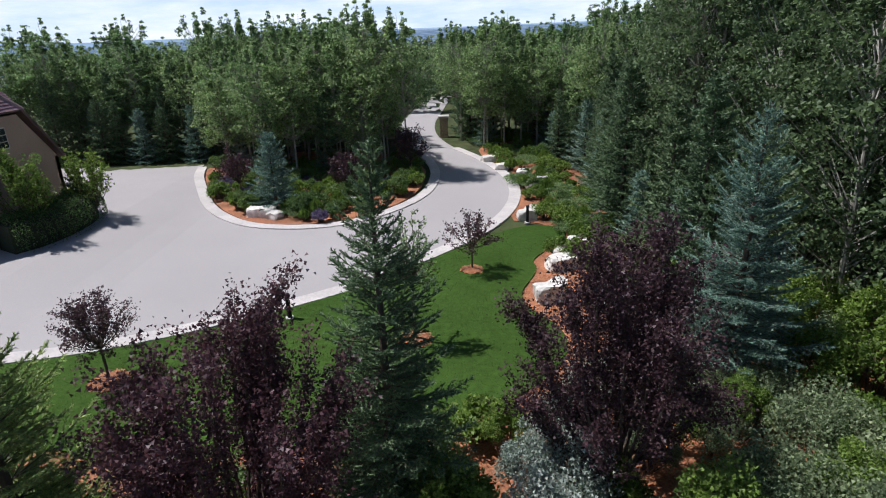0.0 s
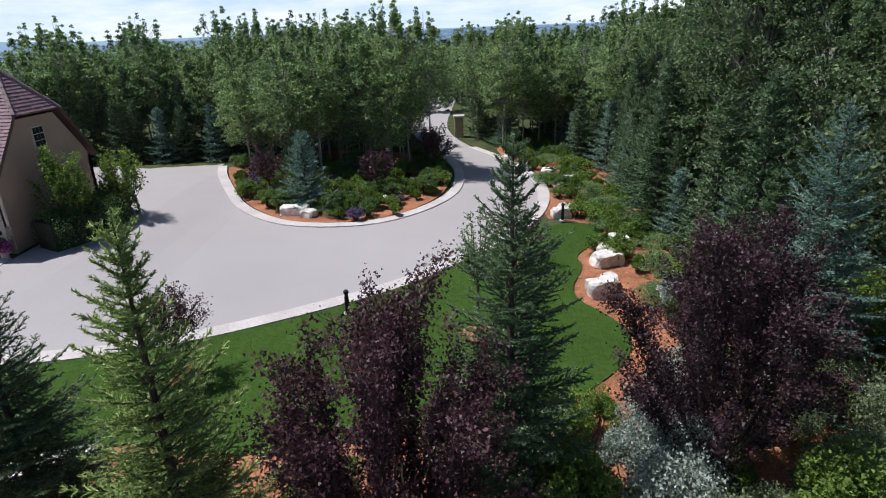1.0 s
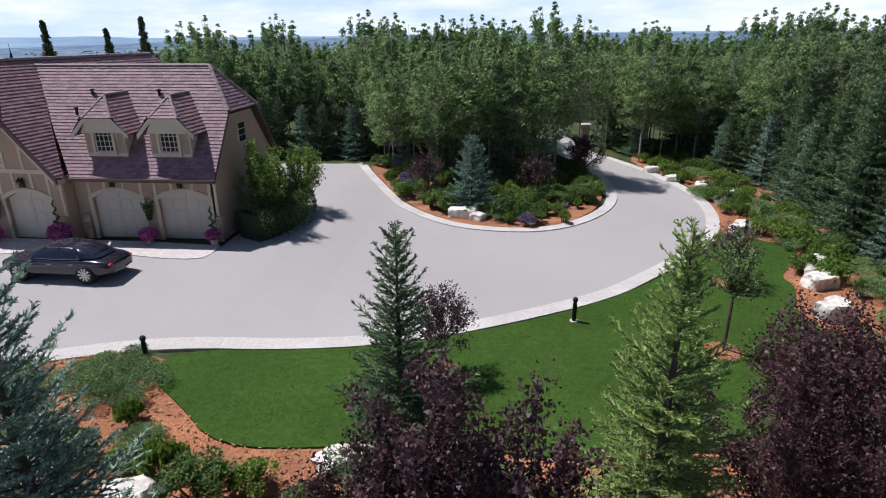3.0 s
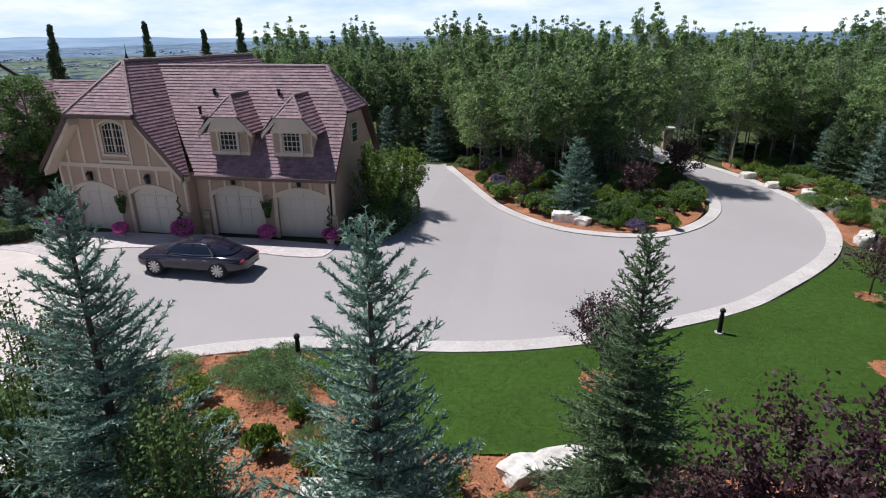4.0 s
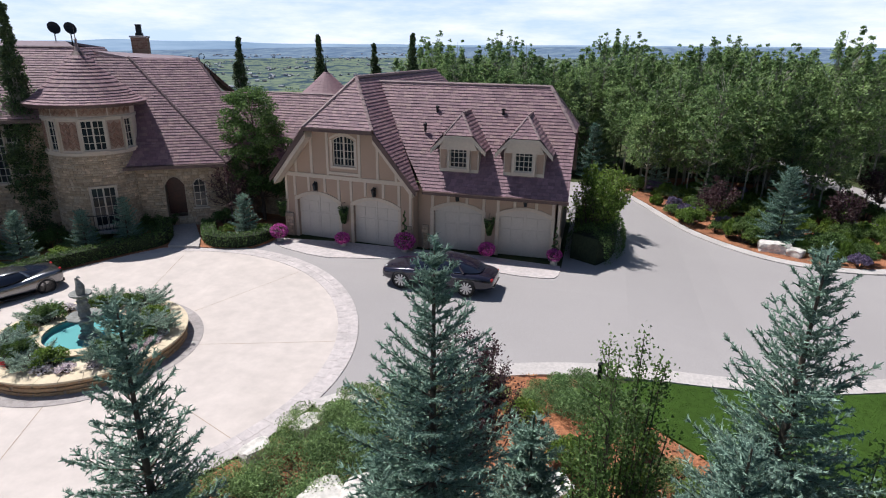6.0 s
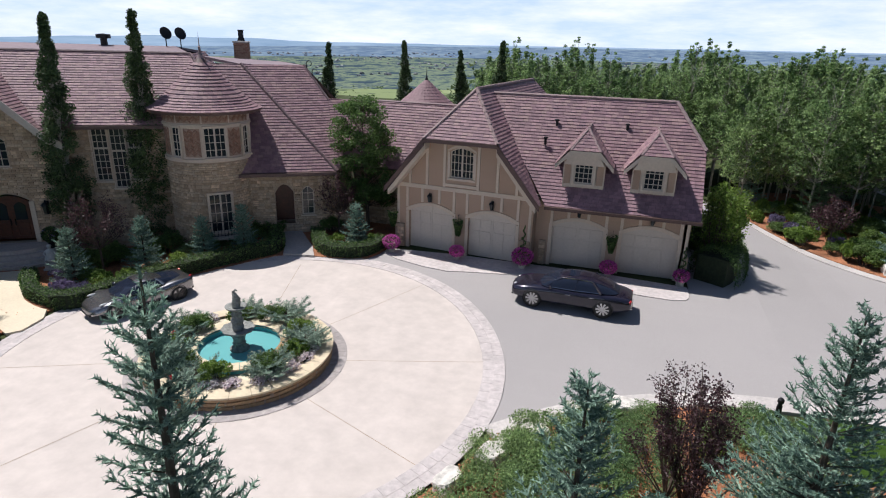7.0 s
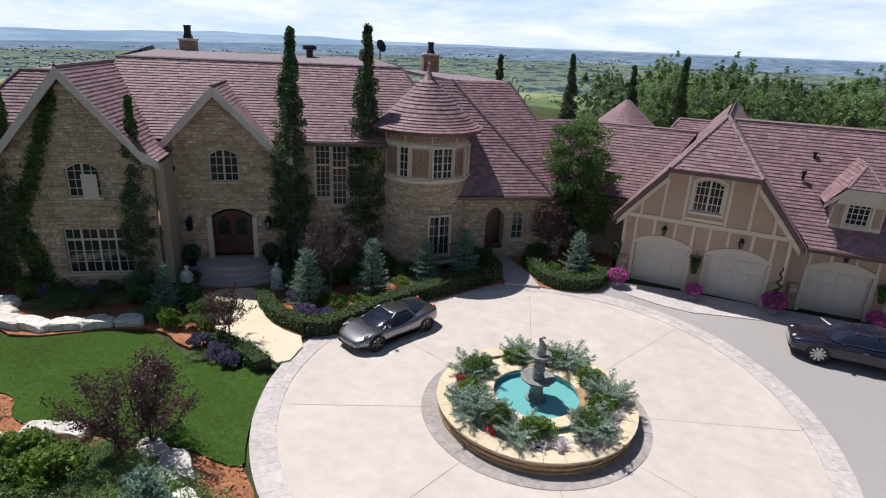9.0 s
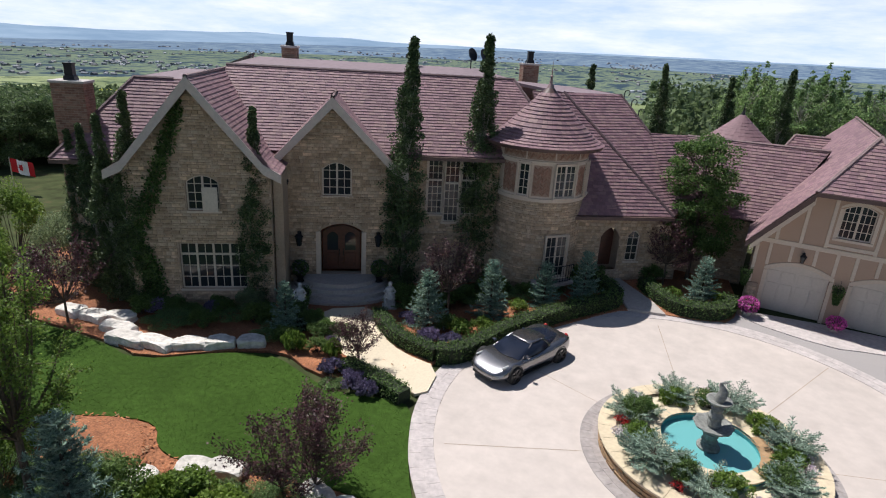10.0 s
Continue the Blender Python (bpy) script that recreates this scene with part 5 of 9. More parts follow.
    for z in (1.2, 2.0):
        pts = [(tx + (R + 0.5) * math.sin((-0.35 + 1.7 * i / 12) / R), ty - (R + 0.5) * math.cos((-0.35 + 1.7 * i / 12) / R), z) for i in range(13)]
        add_tube(rb, pts, [0.022] * 13, 5)
    part("balcony_rail", rb, M["iron"], tower)["kind"] = "stuff"
    bb = bmesh.new()
    add_lathe(bb, [(R, 0.95), (R + 0.6, 0.97), (R + 0.6, 1.12), (R, 1.14)], 12, (tx, ty), 255, 305)
    part("balcony_floor", bb, M["step"], tower)
    # chimneys, dishes, vent
    chimney(h, -47.6, 57.6, 0.85, 0.85, T - 0.2, 11.4)
    chimney(h, -32.6, 59.6, 1.0, 0.95, 8.6, 11.15)
    chimney(h, -56.45, 50.2, 1.35, 1.0, b0, 9.5)
    for x, y, z in ((-37.0, 56.8, T + 0.3), (-36.2, 57.2, T + 0.3)):
        vb = bmesh.new()
        add_tube(vb, [(x, y, z - 0.2), (x, y, z + 0.6)], [0.035, 0.035], 6)
        dm = Matrix.Translation((x, y - 0.1, z + 0.8)) @ pose(0, 0, 0, 70, 0, 40)
        add_lathe(vb, [(0.0, 0.0), (0.2, 0.02), (0.38, 0.09), (0.39, 0.1), (0.2, 0.035), (0.0, 0.015)], 16)
        for v in vb.verts:
            if v.co.length < 1.5:
                v.co = dm @ v.co
        part("satellite_dish", vb, M["iron"], h)
    vb = bmesh.new()
    add_lathe(vb, [(0.2, T), (0.2, T + 0.7), (0.42, T + 0.72), (0.42, T + 0.95), (0.0, T + 1.0)], 10, (-40.5, 56.6))
    part("roof_vent", vb, M["iron"], h)
    # iron scrolls along the wing's hip
    for u in (0.12, 0.36, 0.60):
        p = Vector((-28.7, 53.75, 9.96)).lerp(Vector((-27.41, 51.98, 8.04)), u)
        ib = bmesh.new()
        pts = [(p.x, p.y, p.z), (p.x, p.y, p.z + 0.35)] + [(p.x + 0.16 - 0.16 * math.cos(a * 0.6), p.y, p.z + 0.35 + 0.16 * math.sin(a * 0.6)) for a in range(1, 8)]
        add_tube(ib, pts, [0.03] * len(pts), 5)
        part("ridge_scroll", ib, M["iron"], h)
    # downpipes
    for x, y, z in ((-41.45, 48.62, 5.4), (-47.0, 48.62, 5.6)):
        pb = bmesh.new()
        add_tube(pb, [(x, y, 0.2), (x, y, z)], [0.055, 0.055], 8)
        add_lathe(pb, [(0.06, z - 0.35), (0.17, z - 0.05), (0.17, z + 0.05), (0.0, z + 0.05)], 8, (x, y))
        part("downpipe", pb, M["iron"], h)
    # curved entrance steps
    for i, (r, z) in enumerate(((3.15, 0.2), (2.75, 0.4), (2.35, 0.6), (1.95, 0.8))):
        stb = bmesh.new()
        pts = [(-44.4 + 1.0 * r * math.cos(radians(a)), 48.72 + 0.72 * r * math.sin(radians(a))) for a in range(180, 361, 10)]
        add_prism(stb, pts, "z", z - 0.2 if i == 0 else z - 0.22, z)
        part("step", stb, M["step"], h)
    off = Matrix.Translation((-H0[0], -H0[1], 0))
    for c in h.children:
        c.matrix_parent_inverse = off
    for x, y, z in ((-46.4, 48.74, 2.75), (-42.55, 48.74, 2.75)):
        lantern("wall_lantern", "black iron wall lantern beside the entrance door", from_house(x, y, z), HA, 1.9)


def herringbone(parent, x0, x1, z0, z1, bend, w=0.17, t=0.062):
    """A panel of slanting bricks laid in zigzag columns."""
    verts, faces = [], []
    steps = 8
    back = [bend(x0 - 0.02 + (x1 - x0 + 0.04) * i / steps, -0.006, z) for i in range(steps + 1) for z in (z0 - 0.02, z1 + 0.02)]
    mesh_object("panel_ground", back, [(2 * i, 2 * i + 2, 2 * i + 3, 2 * i + 1) for i in range(steps)], M["brick_ground"], parent)
    cols = max(2, round((x1 - x0) / w))
    w = (x1 - x0) / cols
    for i in range(cols):
        a, b = x0 + i * w + 0.006, x0 + (i + 1) * w - 0.006
        lean = w * (0.8 if i % 2 else -0.8)
        z = z0 - w
        while z < z1 + w:
            q = [(a, z), (b, z + lean), (b, z + lean + t - 0.014), (a, z + t - 0.014)]
            if min(p[1] for p in q) > z0 and max(p[1] for p in q) < z1:
                k = len(verts)
                verts += [bend(px, 0.0, pz) for px, pz in q] + [bend(px, -0.022, pz) for px, pz in q]
                faces += [(k + 4, k + 5, k + 6, k + 7)] + [(k + e, k + (e + 1) % 4, k + 4 + (e + 1) % 4, k + 4 + e) for e in range(4)]
            z += t
    ob = mesh_object("brick_panel", verts, faces, M["brick"], parent)
    ob["kind"] = "stuff"
    return ob


def thing_part_window(tower, tx, ty, R, mid, width, z0, z1):
    """A window on the round tower, turned to face outward."""
    n = Vector((math.sin(mid), -math.cos(mid)))
    win = window(tower, -width / 2, width / 2, z0, z1, -0.02, 0.0, 2 if width > 0.8 else 1, 2 if width > 0.8 else 2, 4, trim=0.07)
    win.matrix_basis = Matrix.Translation((tx + n.x * (R + 0.03), ty + n.y * (R + 0.03), 0)) @ Matrix.Rotation(mid, 4, "Z")
    return win


build_house()


def build_link():
    """The low wing that joins house and garage, with a small turret behind."""
    g = thing("link_wing", "low stone wing with a tiled roof joining house and garage", "house wing", (-47.5, 32, 0.5))
    roof_face(g, [(-49.2, 27.4, 4.3), (-44.6, 27.4, 4.3), (-42.3, 30.5, 7.93), (-49.4, 30.6, 7.93)], seed=40)
    roof_face(g, [(-49.4, 30.6, 7.93), (-42.3, 30.5, 7.93), (-43.0, 33.6, 4.3), (-50.0, 33.6, 4.3)], seed=41)
    ridge_line(g, (-49.4, 30.6, 7.93), (-42.3, 30.5, 7.93), 0.1)
    # a small roof behind that dies into the garage's slope
    roof_face(g, [(-45.6, 33.3, 5.0), (-41.6, 33.3, 5.0), (-41.6, 36.4, 8.03), (-43.47, 36.4, 8.03)], seed=42)
    ridge_line(g, (-43.47, 36.4, 8.03), (-41.6, 36.4, 8.03), 0.1)
    ridge_line(g, (-45.6, 33.3, 5.0), (-43.47, 36.4, 8.03), 0.09)
    bm = bmesh.new()
    add_box(bm, -49.4, -45.2, 28.1, 28.4, 0.3, 4.6)
    part("wall", bm, M["mortar"], g)
    stones_on(g, [(-49.4, 0.3), (-45.3, 0.3), (-45.3, 4.5), (-49.4, 4.5)], [], 28.1, 19)
    tc = (-46.7, 34.0)
    tb = bmesh.new()
    add_lathe(tb, [(1.4, 3.0), (1.4, 7.8)], 24, tc)
    part("turret_wall", tb, M["stucco"], g)
    tb = bmesh.new()
    rows = 9
    prof = []
    for i in range(rows):
        for k in (0.0, 1.0):
            u = (i + k) / rows
            prof.append((1.85 * (1 - u) * (1 - 0.25 * u * (1 - u)) + (0.03 if k == 0.0 else 0.0) + 0.02, 7.62 + 1.6 * u ** 0.93))
    add_lathe(tb, prof, 28, tc)
    part("turret_roof", tb, M["tile"], g)
    tb = bmesh.new()
    add_lathe(tb, [(0.2, 9.0), (0.07, 9.3), (0.03, 9.5), (0.0, 10.2)], 8, tc)
    part("finial", tb, M["iron"], g)
    off = Matrix.Translation((47.5, -32, -0.5))
    for c in g.children:
        c.matrix_parent_inverse = off


build_link()


# ---- plants ----
def rand_dirs(rng, n):
    v = rng.normal(size=(n, 3))
    return v / np.linalg.norm(v, axis=1, keepdims=True)


def unit(v):
    return v / (np.linalg.norm(v, axis=1, keepdims=True) + 1e-9)


def leaf_quads(rng, centers, size, stretch=1.4, aim=None, flat=0.7):
    """A pointed little blade at every centre, turned at random; flat: how far the blades spread to the sky."""
    n = len(centers)
    nrm = unit(rand_dirs(rng, n) + np.array([0.0, 0.0, flat]))
    d = unit(np.cross(nrm, rand_dirs(rng, n)))
    if aim is not None:
        d = unit(d * 0.7 + aim)
    s = unit(np.cross(nrm, d))
    L = (size * rng.uniform(0.65, 1.25, n))[:, None]
    W = L * 0.5 / stretch
    c = np.asarray(centers)
    return np.stack([c - d * L * 0.5, c + s * W, c + d * L * 0.5, c - s * W], axis=1)


def clump_points(rng, n, heart, radius, shell=0.55):
    """Points in a ball, thicker towards its skin."""
    r = rng.uniform(shell ** 3, 1.0, n) ** (1 / 3)
    return np.asarray(heart) + rand_dirs(rng, n) * (r * 1.0)[:, None] * np.asarray(radius)


def crown_tree(name, seed, h, r, bole, leaf, leaves, clumps, bark, leaf_size, label, category, shape="oval", group=""):
    """A broadleaf tree: tapered trunk, limbs out to leaf clumps, an uneven crown with gaps."""
    rng = np.random.default_rng(seed)
    t = thing(name, label, category, group=group)
    bm = bmesh.new()
    lean = rng.uniform(-0.04, 0.04, 2) * h
    tr = (0.0055 * h + 0.02) if shape == "aspen" else 0.012 * h + 0.03
    axis = [(lean[0] * k * k, lean[1] * k * k, h * 0.96 * k - (0.15 if k == 0 else 0)) for k in np.linspace(0, 1, 8)]
    add_tube(bm, axis, [tr * (1 - 0.9 * k) for k in np.linspace(0, 1, 8)], 7)
    hearts, girth = [], []
    for i in range(clumps):
        k = rng.uniform(bole, 0.985)
        q = (k - bole) / (1 - bole)
        if shape == "aspen" and q > 0.86 and rng.random() < 0.6:
            k = rng.uniform(bole + 0.3 * (1 - bole), bole + 0.86 * (1 - bole))
            q = (k - bole) / (1 - bole)
        if shape == "column":
            w = r * (0.45 + 0.6 * math.sin(math.pi * min(1, q * 0.8 + 0.2))) * (1 - 0.9 * max(0.0, q - 0.5) / 0.5)
        elif shape == "spire":
            w = r * (0.55 + 0.45 * math.sin(math.pi * min(1.0, q * 1.3))) * (1 - 0.9 * max(0.0, q - 0.45) / 0.55) + 0.08
        elif shape == "aspen":
            w = r * (0.55 + 0.45 * math.sin(math.pi * min(1.0, q * 1.1 + 0.1))) * (1 - 0.96 * max(0.0, min(1.0, (q - 0.66) / 0.26))) + 0.05
        elif shape == "cone":
            w = r * (1 - 0.92 * q) + 0.1
        else:
            w = r * (0.25 + 0.9 * math.sqrt(max(0.0, 1 - (1.75 * q - 0.78) ** 2))) if abs(1.75 * q - 0.78) < 1 else r * 0.28
        a = rng.uniform(0, 2 * math.pi)
        rr = w * math.sqrt(rng.uniform(0.12, 1.0))
        if shape == "aspen" and q > 0.68:
            # several thin leaders of uneven height top the crown
            j = int(rng.integers(0, 6))
            u = (q - 0.68) / 0.32
            a, rr = 1.05 * j + 0.4 * seed, r * (0.16, 0.62, 0.4, 0.72, 0.3, 0.55)[j] + rng.normal() * 0.16 * (1 - u)
            k = bole + (1 - bole) * (0.68 + 0.32 * u * (1.0, 0.62, 0.84, 0.5, 0.92, 0.7)[(j + seed) % 6])
            w = r * 0.55 * (1 - u)
        p = Vector((lean[0] * k * k + rr * math.cos(a), lean[1] * k * k + rr * math.sin(a), h * k))
        hearts.append(p)
        girth.append(0.28 + 0.75 * min(1.0, w / r) if shape == "aspen" else 1 - 0.55 * max(0.0, q - 0.5) / 0.5 if shape == "column" else 1.0)
        if i % 3 == 0:
            k0 = max(bole * 0.9, k - 0.10 - 0.25 * rr / h)
            s = Vector((lean[0] * k0 * k0, lean[1] * k0 * k0, h * 0.96 * k0))
            mid = s.lerp(p, 0.5) + Vector((0, 0, -0.06 * rr))
            add_tube(bm, [s, mid, p], [tr * 0.32 * (1 - 0.6 * k0), tr * 0.2, 0.006], 3)
    part("trunk", bm, bark, t)
    size = r * (0.36 if shape == "column" else 0.135 if shape == "aspen" else 0.22)
    wide = 1.35 if shape in ("aspen", "oval") else 1.0
    pts = [clump_points(rng, max(4, int(leaves / clumps * rng.uniform(0.5, 1.5))), p, (size * g * wide * rng.uniform(0.7, 1.35), size * g * wide * rng.uniform(0.7, 1.35), size * g / wide * rng.uniform(0.7, 1.25)), 0.3) for p, g in zip(hearts, girth)]
    L = leaf_quads(rng, np.concatenate(pts), leaf_size, 1.15)
    quads_object("crown", L, leaf, t)
    return t


def spruce_tree(name, seed, h, r, needle, label, whorl=0.37, leaders=1, group="", fine=1.0, taper=0.9, dense=1.0):
    """A spruce: straight stem, whorls of limbs that climb towards the top, side shoots set with needles, a bare leader."""
    rng = np.random.default_rng(seed)
    t = thing(name, label, "spruce tree", group=group)
    bm = bmesh.new()
    add_tube(bm, [(0, 0, -0.15), (0, 0, h * 0.5), (0, 0, h - 0.1)], [0.014 * h + 0.02, 0.008 * h + 0.012, 0.01], 7)
    starts, ends = [], []
    up = np.array([0.0, 0.0, 1.0])

    def shoot(a, b):
        starts.append(a)
        ends.append(b)

    z = 0.25
    step = 0.108 * fine / dense
    while z < h - 0.28:
        q = z / h
        reach = 1.12 * r * (1 - q) ** taper + 0.12
        n = int(rng.integers(6, 9)) + int(4 * (1 - q))
        turn = rng.uniform(0, 6.28)
        grow = rng.uniform(0.85, 1.12)
        for i in range(n + 2):
            whole = i < n
            a = turn + 2 * math.pi * i / n + rng.uniform(-0.3, 0.3)
            L = reach * grow * (rng.uniform(0.72, 1.18) if whole else rng.uniform(0.3, 0.6))
            zz = z + (rng.uniform(-0.12, 0.12) if whole else rng.uniform(0.3, 0.7)) * whorl
            rise = -0.20 + 1.05 * q ** 1.4 + rng.uniform(-0.12, 0.12)
            out = np.array([math.cos(a), math.sin(a), 0.0])
            side = np.array([-math.sin(a), math.cos(a), 0.0])

            def at(u):
                return out * (L * u) + up * (zz + L * (rise * u + 0.26 * u * u))
            if L > 0.45 and fine < 1.6:
                add_tube(bm, [tuple(at(0)), tuple(at(0.5)), tuple(at(0.95))], [0.006 + 0.008 * L, 0.008, 0.004], 3)
            k = max(3, int(L / step))
            for j in range(k):
                u = (j + 0.5 + rng.uniform(-0.2, 0.2)) / k
                if u > 0.12 or L < 0.5:
                    shoot(at(u), at(min(1.03, u + 1.15 / k)))
                if u < 0.1:
                    continue
                b = at(u)
                tl = (0.085 * fine + 0.36 * L * (1 - u) ** 0.85) * rng.uniform(0.7, 1.15)
                along = unit((at(min(1.0, u + 0.1)) - at(u - 0.1))[None, :])[0]
                for sgn in (-1, 1):
                    d = along * rng.uniform(0.55, 0.9) + side * sgn * rng.uniform(0.6, 0.85) + up * rng.uniform(-0.22, 0.2)
                    d = d / np.linalg.norm(d)
                    m = max(1, int(tl / (0.14 * fine)))
                    for p in range(m):
                        s0, s1 = b + d * tl * p / m, b + d * tl * (p + 1) / m
                        shoot(s0, s1)
                        if m > 1 and rng.random() < 0.85 * dense:
                            e = d * 0.7 + along * sgn * rng.uniform(-0.2, 0.75) + up * rng.uniform(-0.3, 0.35)
                            shoot(s1, s1 + e / np.linalg.norm(e) * rng.uniform(0.07, 0.13) * fine)
        z += whorl * (1.0 - 0.3 * q) * rng.uniform(0.85, 1.15)
    for k in range(leaders):
        foot = np.array([0.0, 0, h - 0.55])
        d = np.array([0.28 * (k - (leaders - 1) / 2), 0.09 * k, 1.0])
        for p in range(4):
            shoot(foot + d * 0.15 * p, foot + d * 0.15 * (p + 1))
    part("trunk", bm, M["bark"], t)
    A, B = np.array(starts), np.array(ends)
    D = B - A
    lens = np.linalg.norm(D, axis=1)
    D = D / lens[:, None]
    # a thin twig body inside each shoot, then its needles
    p1 = unit(np.cross(D, rand_dirs(rng, len(D))))
    p2 = np.cross(D, p1)
    rings = [p1, -0.5 * p1 + 0.87 * p2, -0.5 * p1 - 0.87 * p2]
    wide = 0.021 * fine
    tris = [np.stack([A + rings[i] * wide, A + rings[(i + 1) % 3] * wide, B + D * 0.012], axis=1) for i in range(3)]
    count = np.maximum(4, (lens * 92 / fine).astype(int))
    who = np.repeat(np.arange(len(D)), count)
    nn = len(who)
    base = A[who] + D[who] * (lens[who] * rng.uniform(0, 1.0, nn))[:, None]
    rnd = rand_dirs(rng, nn)
    perp = unit(rnd - D[who] * np.sum(rnd * D[who], axis=1, keepdims=True))
    nd = unit(D[who] * 0.75 + perp)
    wv = unit(np.cross(nd, rand_dirs(rng, nn))) * (0.0085 * fine)
    tip = base + nd * (0.054 * fine * rng.uniform(0.75, 1.2, nn))[:, None]
    tris.append(np.stack([base - wv, base + wv, tip], axis=1))
    quads_object("needles", np.concatenate(tris), needle, t, per=3)
    return t


def plum_tree(name, seed, h, r, leaves, label, leaf="plum_leaf", stems=1, bole=0.18, size=0.085, category="plum tree", up=0.55, group=""):
    """A purple-leaved tree: limbs that climb outward and fork into leafy shoots."""
    rng = np.random.default_rng(seed)
    t = thing(name, label, category, group=group)
    bm = bmesh.new()
    shoots = []
    z0 = h * bole
    roots = [Vector((rng.uniform(-0.15, 0.15) * (stems > 1) * 3, rng.uniform(-0.15, 0.15) * (stems > 1) * 3, -0.1)) for _ in range(stems)]
    for root in roots:
        fork = Vector((root.x * 1.2, root.y * 1.2, z0))
        add_tube(bm, [root, fork], [0.012 * h + 0.01, 0.010 * h + 0.006], 7)
        limbs = int(26 / stems) + 6
        for i in range(limbs):
            a = rng.uniform(0, 6.28)
            k = math.sqrt(rng.uniform(0.02, 1))
            zt = h * (0.34 + 0.60 * (1 - 0.62 * k * k) * rng.uniform(0.75, 1.06))
            tip = Vector((root.x + r * k * math.cos(a), root.y + r * k * math.sin(a), max(z0 + 0.2, zt * (0.75 if k > 0.8 and rng.random() < 0.5 else 1))))
            mid = fork.lerp(tip, 0.5) + Vector((math.cos(a), math.sin(a), -0.2)) * r * 0.10
            add_tube(bm, [fork, mid, tip], [0.006 * h, 0.004 * h, 0.005], 5)
            shoots.append((mid, tip))
            for _ in range(5):
                u = rng.uniform(0.25, 1.0)
                b = mid.lerp(tip, u) if rng.random() < 0.75 else fork.lerp(mid, 0.4 + 0.6 * u)
                d = Vector((math.cos(a) + rng.normal() * 0.8, math.sin(a) + rng.normal() * 0.8, up + rng.uniform(0, 0.9))).normalized()
                e = b + d * r * rng.uniform(0.2, 0.42)
                add_tube(bm, [b, e], [0.012, 0.004], 3)
                shoots.append((b, e))
    part("trunk", bm, M["bark"], t)
    pts, aim = [], []
    tot = sum((e - b).length for b, e in shoots)
    for b, e in shoots:
        n = max(3, int(leaves * (e - b).length / tot))
        u = rng.uniform(0, 1.04, n)[:, None]
        p = np.array(b) + (np.array(e) - np.array(b)) * u + rng.normal(size=(n, 3)) * 0.055 * (1 + 0.4 * r)
        pts.append(p)
        aim.append(np.repeat(np.array((e - b).normalized())[None, :] * 0.5, n, axis=0))
    quads_object("crown", leaf_quads(rng, np.concatenate(pts), size, 1.25, aim=np.concatenate(aim), flat=0.5), M[leaf], t)
    return t


def shrub(name, seed, w, d, h, leaf, leaves, size, label, category="shrub", group="", spiky=0.0, thin=1.3):
    """A bush: woody stems from the ground and an uneven mound of leaves."""
    rng = np.random.default_rng(seed)
    t = thing(name, label, category, group=group)
    bm = bmesh.new()
    n = 9
    hearts = []
    for i in range(n + 8):
        a = rng.uniform(0, 6.28)
        k = math.sqrt(rng.uniform(0, 0.9))
        p = Vector((0.42 * w * k * math.cos(a), 0.42 * d * k * math.sin(a), h * (0.32 + 0.52 * (1 - 0.7 * k * k) * rng.uniform(0.7, 1.1))))
        hearts.append(p)
        add_tube(bm, [(p.x * 0.2, p.y * 0.2, -0.08), (p.x * 0.7, p.y * 0.7, p.z * 0.5), p], [0.02, 0.014, 0.004], 4)
    part("stem", bm, M["bark"], t)["kind"] = "stuff"
    pts = []
    for p in hearts:
        k = rng.uniform(0.10, 0.22)
        pts.append(clump_points(rng, leaves // len(hearts), p, (w * k, d * k, h * k * 1.3), 0.4))
    P = np.concatenate(pts)
    P[:, 2] = np.maximum(P[:, 2], 0.02)
    aim = None
    if spiky:
        aim = np.zeros_like(P)
        aim[:, 2] = spiky
    quads_object("leaves", leaf_quads(rng, P, size, thin, aim=aim), M[leaf], t)
    return t


def put(ob, x, y, rz=0.0, s=1.0, z=None):
    """Set the pattern itself in place."""
    ob.matrix_basis = pose(x, y, gz(x, y) if z is None else z, 0, 0, rz) @ Matrix.Diagonal((s, s, s, 1))
    return ob


def again(ob, x, y, rz=0.0, s=1.0, z=None):
    c = copy_thing(ob, pose(x, y, gz(x, y) if z is None else z, 0, 0, rz))
    c.scale = (s, s, s)
    return c


# foreground trees along the way
put(spruce_tree("spruce_tree", 1, 8.4, 2.0, M["spruce_needle"], "tall dark green spruce in the mulched bed", whorl=0.40), -8.1, 8.0)
put(spruce_tree("spruce_tree", 2, 8.0, 1.75, M["lit_needle"], "slender green spruce beside the lawn, needles coloured as sunlit"), -13.57, 5.59)
put(spruce_tree("spruce_tree", 3, 7.1, 1.7, M["spruce_needle"], "green spruce at the lawn's edge"), -18.0, 8.1)
put(spruce_tree("spruce_tree", 4, 8.75, 2.0, M["blue_needle"], "tall silvery blue spruce in the planting bed"), -21.75, 3.25)
put(spruce_tree("spruce_tree", 5, 8.75, 2.1, M["blue_needle"], "tall silvery blue spruce in the planting bed"), -25.74, 3.87)
put(spruce_tree("spruce_tree", 9, 8.55, 2.0, M["blue_needle"], "full blue spruce near the drive junction"), -30.44, 3.18)
put(spruce_tree("spruce_tree", 10, 7.6, 1.9, M["blue_needle"], "bushy blue spruce below its taller neighbours", whorl=0.36), -26.9, 1.4)
put(spruce_tree("spruce_tree", 16, 8.2, 1.6, M["blue_needle"], "slim blue spruce in the planting bed"), -33.5, 1.1)
